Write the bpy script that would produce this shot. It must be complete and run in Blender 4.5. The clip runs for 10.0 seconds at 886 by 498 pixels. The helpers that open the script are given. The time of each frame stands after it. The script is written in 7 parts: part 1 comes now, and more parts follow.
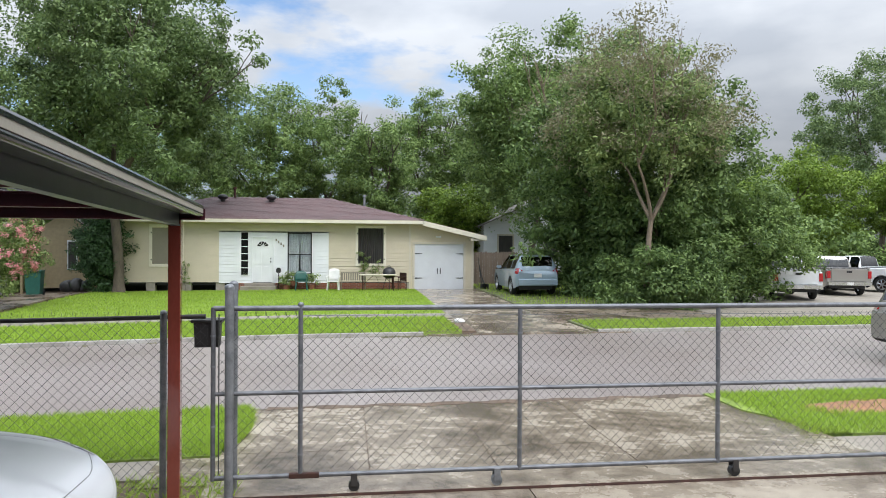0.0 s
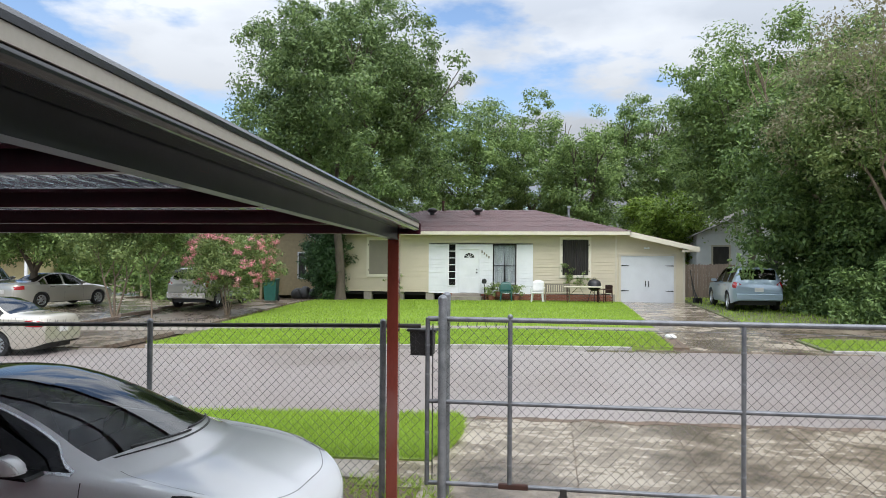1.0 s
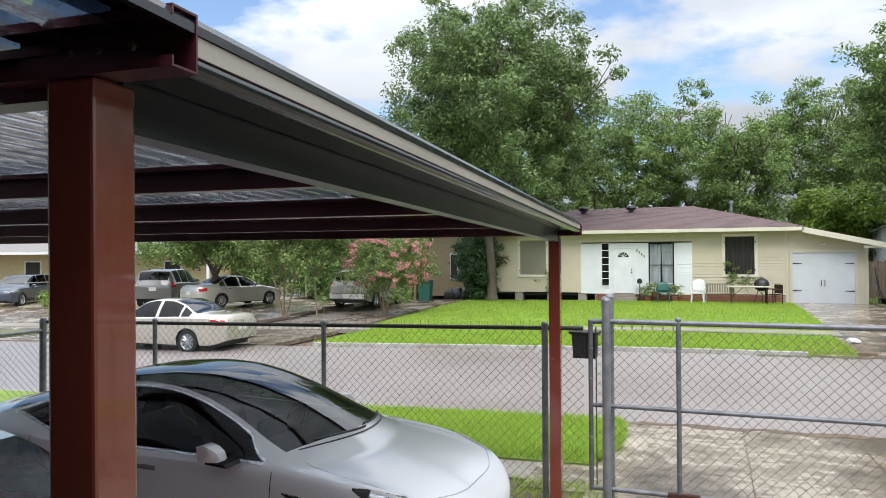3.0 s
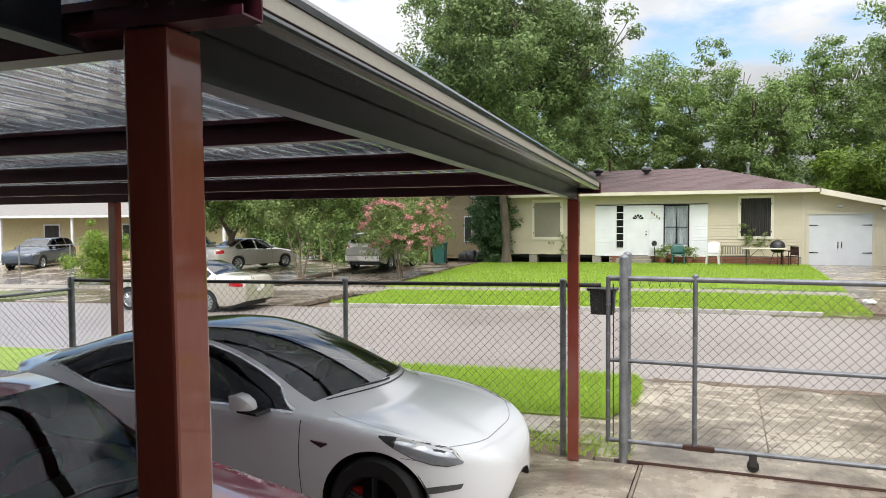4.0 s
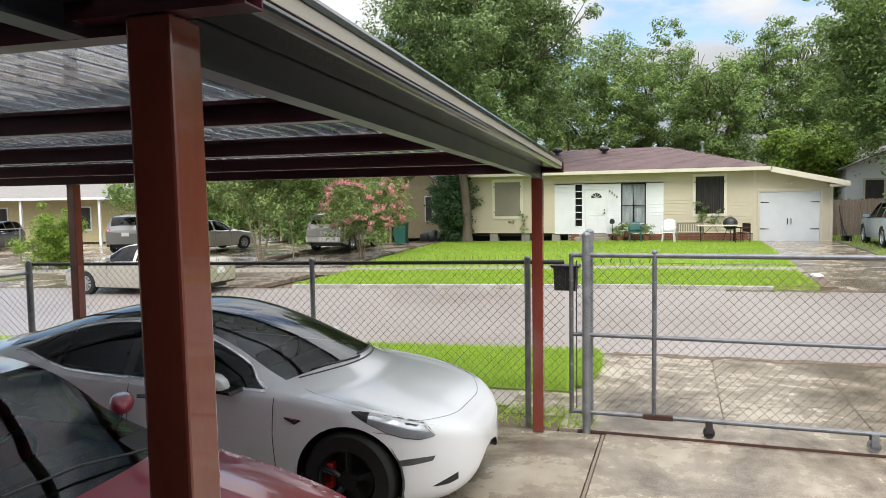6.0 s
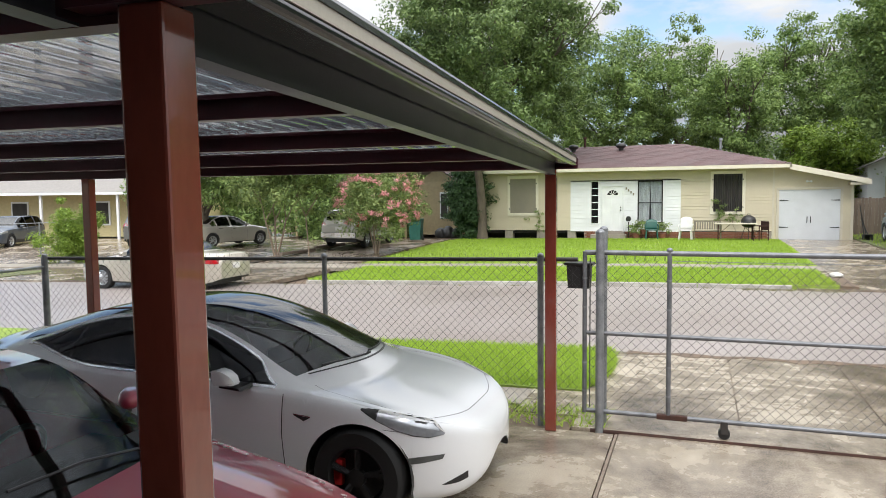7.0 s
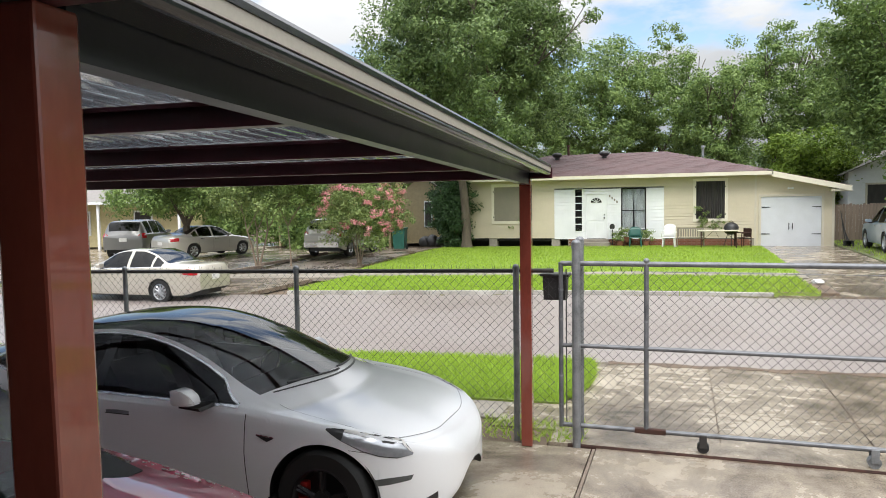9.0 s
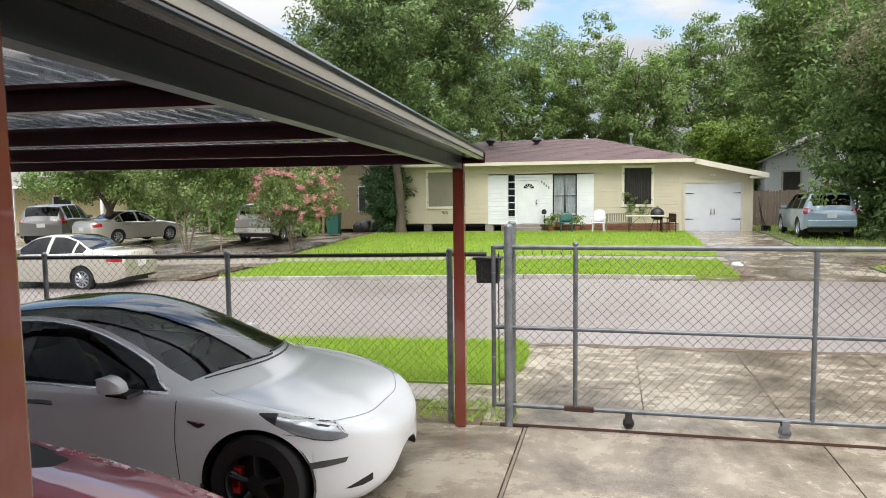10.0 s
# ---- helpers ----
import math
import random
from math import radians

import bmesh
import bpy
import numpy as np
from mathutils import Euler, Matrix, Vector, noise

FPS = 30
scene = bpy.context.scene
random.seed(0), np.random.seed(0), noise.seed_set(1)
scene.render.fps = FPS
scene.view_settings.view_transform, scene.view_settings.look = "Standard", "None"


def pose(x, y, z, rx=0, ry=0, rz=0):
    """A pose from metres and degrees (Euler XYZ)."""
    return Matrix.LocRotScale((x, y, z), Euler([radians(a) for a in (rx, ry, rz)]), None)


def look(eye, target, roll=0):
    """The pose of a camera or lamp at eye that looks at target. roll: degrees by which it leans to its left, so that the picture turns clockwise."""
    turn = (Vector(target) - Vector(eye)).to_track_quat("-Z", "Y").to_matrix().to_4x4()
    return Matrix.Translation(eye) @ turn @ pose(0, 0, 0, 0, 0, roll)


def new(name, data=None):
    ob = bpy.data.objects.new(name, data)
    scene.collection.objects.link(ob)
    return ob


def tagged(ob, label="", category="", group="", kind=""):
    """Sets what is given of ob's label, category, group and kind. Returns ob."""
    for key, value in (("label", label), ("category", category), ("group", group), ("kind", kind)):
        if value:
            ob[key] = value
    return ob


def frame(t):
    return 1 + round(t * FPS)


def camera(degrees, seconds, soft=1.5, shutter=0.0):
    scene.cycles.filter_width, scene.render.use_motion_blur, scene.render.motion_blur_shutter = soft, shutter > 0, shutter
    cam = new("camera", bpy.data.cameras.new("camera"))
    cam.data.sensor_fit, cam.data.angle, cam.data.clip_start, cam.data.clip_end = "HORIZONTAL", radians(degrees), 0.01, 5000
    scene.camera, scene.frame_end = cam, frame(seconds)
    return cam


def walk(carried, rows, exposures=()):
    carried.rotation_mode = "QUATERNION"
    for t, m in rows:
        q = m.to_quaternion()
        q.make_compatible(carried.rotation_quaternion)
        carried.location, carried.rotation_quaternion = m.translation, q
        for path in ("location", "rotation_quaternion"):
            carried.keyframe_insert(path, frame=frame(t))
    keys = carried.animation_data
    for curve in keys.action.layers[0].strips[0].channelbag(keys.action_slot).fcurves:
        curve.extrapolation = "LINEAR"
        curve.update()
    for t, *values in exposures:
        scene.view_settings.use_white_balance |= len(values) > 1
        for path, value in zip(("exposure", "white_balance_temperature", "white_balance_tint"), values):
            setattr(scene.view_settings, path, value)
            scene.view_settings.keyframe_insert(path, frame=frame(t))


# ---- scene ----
from mathutils.bvhtree import BVHTree

cam = camera(63.8, 10.0, soft=0.9)

PATH = [
    (0, (0.389, 0.192, 2.22), (0.653, 2.175, 2.216), 0.3),
    (0.5, (0.359, 0.2, 2.223), (0.318, 2.2, 2.237), 0.6),
    (1, (0.335, 0.208, 2.235), (0.034, 2.185, 2.259), 0.4),
    (1.5, (0.293, 0.202, 2.247), (-0.188, 2.143, 2.283), 0.1),
    (2, (0.256, 0.195, 2.264), (-0.335, 2.105, 2.314), -0.3),
    (2.5, (0.244, 0.181, 2.271), (-0.414, 2.069, 2.323), -0.4),
    (4, (0.211, 0.037, 2.205), (-0.526, 1.895, 2.127), -0.4),
    (4.5, (0.192, -0.049, 2.203), (-0.496, 1.826, 2.087), -0.8),
    (5, (0.182, -0.073, 2.202), (-0.46, 1.817, 2.074), -0.9),
    (5.5, (0.184, -0.079, 2.202), (-0.442, 1.816, 2.071), -0.9),
    (7, (0.199, -0.02, 2.196), (-0.473, 1.858, 2.052), -0.6),
    (7.5, (0.217, 0.05, 2.198), (-0.489, 1.916, 2.06), -0.5),
    (8, (0.239, 0.108, 2.213), (-0.485, 1.968, 2.091), -0.6),
    (8.5, (0.257, 0.149, 2.215), (-0.446, 2.018, 2.103), -0.8),
    (9, (0.269, 0.161, 2.218), (-0.368, 2.053, 2.096), -0.9),
    (9.5, (0.285, 0.139, 2.214), (-0.26, 2.058, 2.071), -0.9),
    (10, (0.286, 0.12, 2.207), (-0.174, 2.059, 2.042), -0.7),
]
walk(cam, [(t, look(eye, target, roll)) for t, eye, target, roll in PATH],
     [(0.0, 0.70, 6020, 10), (2.5, 0.76, 5950, 10), (4.0, 0.96, 6390, 10), (10.0, 0.96, 6370, 10)])

# world and sun
world = bpy.data.worlds.new("sky")
scene.world = world
world.use_nodes = True
wn, wl = world.node_tree.nodes, world.node_tree.links
wn.clear()
SUN_ELEV, SUN_ROT = radians(54), radians(160)
sky = wn.new("ShaderNodeTexSky")
sky.sky_type, sky.sun_disc, sky.sun_elevation, sky.sun_rotation = "NISHITA", False, SUN_ELEV, SUN_ROT
sky.dust_density = 2.0
skyb = wn.new("ShaderNodeBackground")
skyb.inputs["Strength"].default_value = 0.12
wl.new(sky.outputs[0], skyb.inputs["Color"])
tc = wn.new("ShaderNodeTexCoord")
mp = wn.new("ShaderNodeMapping")
mp.inputs["Scale"].default_value = (1.0, 1.0, 2.6)
mp.inputs["Location"].default_value = (0.35, 0.1, 0.0)
wl.new(tc.outputs["Generated"], mp.inputs["Vector"])
cn = wn.new("ShaderNodeTexNoise")
cn.inputs["Scale"].default_value, cn.inputs["Detail"].default_value, cn.inputs["Roughness"].default_value = 2.5, 11.0, 0.55
wl.new(mp.outputs[0], cn.inputs["Vector"])
cr = wn.new("ShaderNodeValToRGB")
cr.color_ramp.elements[0].position, cr.color_ramp.elements[1].position = 0.455, 0.53
c2 = wn.new("ShaderNodeTexNoise")
c2.inputs["Scale"].default_value, c2.inputs["Detail"].default_value = 3.2, 6.0
wl.new(mp.outputs[0], c2.inputs["Vector"])
c2r = wn.new("ShaderNodeValToRGB")
c2r.color_ramp.elements[0].position, c2r.color_ramp.elements[1].position = 0.36, 0.56
c2r.color_ramp.elements[0].color, c2r.color_ramp.elements[1].color = (0.66, 0.685, 0.72, 1), (0.93, 0.935, 0.935, 1)
wl.new(c2.outputs["Fac"], c2r.inputs["Fac"])
cb = wn.new("ShaderNodeBackground")
# an overcast sky is brighter overhead than at its rim
sepn = wn.new("ShaderNodeSeparateXYZ")
wl.new(tc.outputs["Generated"], sepn.inputs[0])
zen = wn.new("ShaderNodeMath")
zen.operation, zen.inputs[1].default_value, zen.inputs[2].default_value = "MULTIPLY_ADD", 1.7, 0.13
wl.new(sepn.outputs["Z"], zen.inputs[0])
wl.new(zen.outputs[0], cb.inputs["Strength"])
east = wn.new("ShaderNodeMath")
east.operation, east.inputs[1].default_value = "MULTIPLY_ADD", 0.20
wl.new(sepn.outputs["X"], east.inputs[0])
wl.new(cn.outputs["Fac"], east.inputs[2])
high = wn.new("ShaderNodeMath")
high.operation, high.inputs[1].default_value = "MULTIPLY_ADD", 0.28
wl.new(sepn.outputs["Z"], high.inputs[0])
wl.new(east.outputs[0], high.inputs[2])
wl.new(high.outputs[0], cr.inputs["Fac"])
wl.new(c2r.outputs[0], cb.inputs["Color"])
mx = wn.new("ShaderNodeMixShader")
wl.new(cr.outputs[0], mx.inputs[0])
wl.new(skyb.outputs[0], mx.inputs[1])
wl.new(cb.outputs[0], mx.inputs[2])
wo = wn.new("ShaderNodeOutputWorld")
wl.new(mx.outputs[0], wo.inputs["Surface"])

sun = new("sun", bpy.data.lights.new("sun", "SUN"))
sun.data.energy, sun.data.angle, sun.data.color = 1.4, radians(30), (1.0, 0.96, 0.91)
sun.matrix_world = look((0, 0, 0), (-math.sin(SUN_ROT) * math.cos(SUN_ELEV), -math.cos(SUN_ROT) * math.cos(SUN_ELEV), -math.sin(SUN_ELEV)))


# ---------- materials ----------
def mat(name, a, b=None, rough=0.6, metal=0.0, scale=6.0, fine=60.0, bump=0.1, rvar=0.1, coat=0.0, stretch=(1, 1, 1), c=None, dist=0.01, rnd=0.0, big=0.0):
    """A surface with coarse blotches from colour a to b, fine grain, and relief."""
    m = bpy.data.materials.new(name)
    m.use_nodes = True
    n, l = m.node_tree.nodes, m.node_tree.links
    p = n["Principled BSDF"]
    b = b or tuple(v * 0.8 for v in a)
    t = n.new("ShaderNodeTexCoord")
    k = n.new("ShaderNodeMapping")
    k.inputs["Scale"].default_value = stretch
    l.new(t.outputs["Object"], k.inputs["Vector"])
    n1, n2 = n.new("ShaderNodeTexNoise"), n.new("ShaderNodeTexNoise")
    n1.inputs["Scale"].default_value, n1.inputs["Detail"].default_value = scale, 5.0
    n2.inputs["Scale"].default_value, n2.inputs["Detail"].default_value = fine, 4.0
    for q in (n1, n2):
        l.new(k.outputs[0], q.inputs["Vector"])
    r = n.new("ShaderNodeValToRGB")
    r.color_ramp.elements[0].position, r.color_ramp.elements[1].position = 0.35, 0.68
    r.color_ramp.elements[0].color, r.color_ramp.elements[1].color = (*b, 1), (*a, 1)
    if c:
        e = r.color_ramp.elements.new(0.52)
        e.color = (*c, 1)
    mixf = n.new("ShaderNodeMath")
    mixf.operation = "MULTIPLY_ADD"
    mixf.inputs[1].default_value = 0.35
    l.new(n2.outputs["Fac"], mixf.inputs[0])
    sc = n.new("ShaderNodeMath")
    sc.operation = "MULTIPLY"
    sc.inputs[1].default_value = 0.68
    l.new(n1.outputs["Fac"], sc.inputs[0])
    l.new(sc.outputs[0], mixf.inputs[2])
    last = mixf
    if rnd:
        oi = n.new("ShaderNodeObjectInfo")
        ad = n.new("ShaderNodeMath")
        ad.operation = "MULTIPLY_ADD"
        ad.inputs[1].default_value = rnd
        l.new(oi.outputs["Random"], ad.inputs[0])
        l.new(last.outputs[0], ad.inputs[2])
        last = ad
    if big:
        n3 = n.new("ShaderNodeTexNoise")
        n3.inputs["Scale"].default_value, n3.inputs["Detail"].default_value = scale * 0.13, 3.0
        l.new(k.outputs[0], n3.inputs["Vector"])
        ad = n.new("ShaderNodeMath")
        ad.operation = "MULTIPLY_ADD"
        ad.inputs[1].default_value = big
        l.new(n3.outputs["Fac"], ad.inputs[0])
        l.new(last.outputs[0], ad.inputs[2])
        sb = n.new("ShaderNodeMath")
        sb.operation = "SUBTRACT"
        sb.inputs[1].default_value = big * 0.5
        l.new(ad.outputs[0], sb.inputs[0])
        last = sb
    l.new(last.outputs[0], r.inputs["Fac"])
    l.new(r.outputs[0], p.inputs["Base Color"])
    p.inputs["Metallic"].default_value = metal
    rr = n.new("ShaderNodeMapRange")
    rr.inputs["To Min"].default_value, rr.inputs["To Max"].default_value = max(0.02, rough - rvar), min(1, rough + rvar)
    l.new(n1.outputs["Fac"], rr.inputs["Value"])
    l.new(rr.outputs[0], p.inputs["Roughness"])
    p.inputs["Coat Weight"].default_value = coat
    p.inputs["Coat Roughness"].default_value = 0.04
    if bump:
        bp = n.new("ShaderNodeBump")
        bp.inputs["Strength"].default_value, bp.inputs["Distance"].default_value = bump, dist
        l.new(mixf.outputs[0], bp.inputs["Height"])
        l.new(bp.outputs[0], p.inputs["Normal"])
    return m


def wetmat(name, cols, scale, stretch, rough, bump):
    """A worn wet slab: drifting stains in four tones, the dark ones wet and shiny, with grit and small pits."""
    m = bpy.data.materials.new(name)
    m.use_nodes = True
    n, l = m.node_tree.nodes, m.node_tree.links
    p = n["Principled BSDF"]
    t = n.new("ShaderNodeTexCoord")
    k = n.new("ShaderNodeMapping")
    k.inputs["Scale"].default_value = stretch
    l.new(t.outputs["Object"], k.inputs["Vector"])
    a, b, g = (n.new("ShaderNodeTexNoise") for _ in range(3))
    a.inputs["Scale"].default_value, a.inputs["Detail"].default_value, a.inputs["Roughness"].default_value, a.inputs["Distortion"].default_value = scale, 9.0, 0.66, 0.5
    b.inputs["Scale"].default_value, b.inputs["Detail"].default_value, b.inputs["Roughness"].default_value = scale * 5.5, 7.0, 0.7
    g.inputs["Scale"].default_value, g.inputs["Detail"].default_value = 75.0, 5.0
    l.new(k.outputs[0], a.inputs["Vector"])
    l.new(k.outputs[0], b.inputs["Vector"])
    l.new(t.outputs["Object"], g.inputs["Vector"])
    s1, s2 = n.new("ShaderNodeMath"), n.new("ShaderNodeMath")
    s1.operation, s1.inputs[1].default_value = "MULTIPLY", 0.60
    l.new(a.outputs["Fac"], s1.inputs[0])
    s2.operation, s2.inputs[1].default_value = "MULTIPLY_ADD", 0.24
    l.new(b.outputs["Fac"], s2.inputs[0])
    l.new(s1.outputs[0], s2.inputs[2])
    s3 = n.new("ShaderNodeMath")
    s3.operation, s3.inputs[1].default_value = "MULTIPLY_ADD", 0.20
    l.new(g.outputs["Fac"], s3.inputs[0])
    l.new(s2.outputs[0], s3.inputs[2])
    r = n.new("ShaderNodeValToRGB")
    e = r.color_ramp.elements
    e[0].position, e[1].position = 0.36, 0.66
    e[0].color, e[1].color = (*cols[0], 1), (*cols[3], 1)
    for q, c in ((0.46, cols[1]), (0.545, cols[2])):
        e.new(q).color = (*c, 1)
    l.new(s3.outputs[0], r.inputs["Fac"])
    l.new(r.outputs[0], p.inputs["Base Color"])
    rr = n.new("ShaderNodeMapRange")
    rr.inputs["From Min"].default_value, rr.inputs["From Max"].default_value = 0.40, 0.58
    rr.inputs["To Min"].default_value, rr.inputs["To Max"].default_value = rough
    l.new(s2.outputs[0], rr.inputs["Value"])
    l.new(rr.outputs[0], p.inputs["Roughness"])
    bp = n.new("ShaderNodeBump")
    bp.inputs["Strength"].default_value, bp.inputs["Distance"].default_value = bump, 0.006
    l.new(g.outputs["Fac"], bp.inputs["Height"])
    l.new(bp.outputs[0], p.inputs["Normal"])
    return m


def leafmat(name, a, b, trans=0.35):
    """Leaves: colour varies leaf by leaf and by clump, light comes through."""
    m = bpy.data.materials.new(name)
    m.use_nodes = True
    n, l = m.node_tree.nodes, m.node_tree.links
    p = n["Principled BSDF"]
    g = n.new("ShaderNodeNewGeometry")
    t = n.new("ShaderNodeTexCoord")
    no = n.new("ShaderNodeTexNoise")
    no.inputs["Scale"].default_value, no.inputs["Detail"].default_value = 0.9, 3.0
    l.new(t.outputs["Object"], no.inputs["Vector"])
    ad = n.new("ShaderNodeMath")
    ad.operation = "MULTIPLY_ADD"
    ad.inputs[1].default_value = 0.6
    l.new(g.outputs["Random Per Island"], ad.inputs[0])
    ml = n.new("ShaderNodeMath")
    ml.operation = "MULTIPLY"
    ml.inputs[1].default_value = 0.5
    l.new(no.outputs["Fac"], ml.inputs[0])
    l.new(ml.outputs[0], ad.inputs[2])
    r = n.new("ShaderNodeValToRGB")
    r.color_ramp.elements[0].position, r.color_ramp.elements[1].position = 0.2, 0.8
    r.color_ramp.elements[0].color, r.color_ramp.elements[1].color = (*b, 1), (*a, 1)
    l.new(ad.outputs[0], r.inputs["Fac"])
    l.new(r.outputs[0], p.inputs["Base Color"])
    p.inputs["Roughness"].default_value = 0.5
    p.inputs["Specular IOR Level"].default_value = 0.35
    tr = n.new("ShaderNodeBsdfTranslucent")
    l.new(r.outputs[0], tr.inputs["Color"])
    ms = n.new("ShaderNodeMixShader")
    ms.inputs[0].default_value = trans
    l.new(p.outputs[0], ms.inputs[1])
    l.new(tr.outputs[0], ms.inputs[2])
    l.new(ms.outputs[0], n["Material Output"].inputs["Surface"])
    return m


def glassmat(name, tint, clear=0.5, rough=0.02, ior=1.55):
    """Tinted pane: dark see-through body with a sharp surface gloss."""
    m = bpy.data.materials.new(name)
    m.use_nodes = True
    n, l = m.node_tree.nodes, m.node_tree.links
    n.remove(n["Principled BSDF"])
    tr, gl, mi, fr = n.new("ShaderNodeBsdfTransparent"), n.new("ShaderNodeBsdfGlossy"), n.new("ShaderNodeMixShader"), n.new("ShaderNodeFresnel")
    tr.inputs["Color"].default_value = (*[v * clear for v in tint], 1)
    gl.inputs["Roughness"].default_value = rough
    fr.inputs["IOR"].default_value = ior
    l.new(fr.outputs[0], mi.inputs[0])
    l.new(tr.outputs[0], mi.inputs[1])
    l.new(gl.outputs[0], mi.inputs[2])
    l.new(mi.outputs[0], n["Material Output"].inputs["Surface"])
    return m


def carpaint(name, col, metal=0.0, rough=0.35):
    return mat(name, col, tuple(v * 0.93 for v in col), rough, metal, 1.2, 300.0, 0.0, 0.05, coat=1.0)


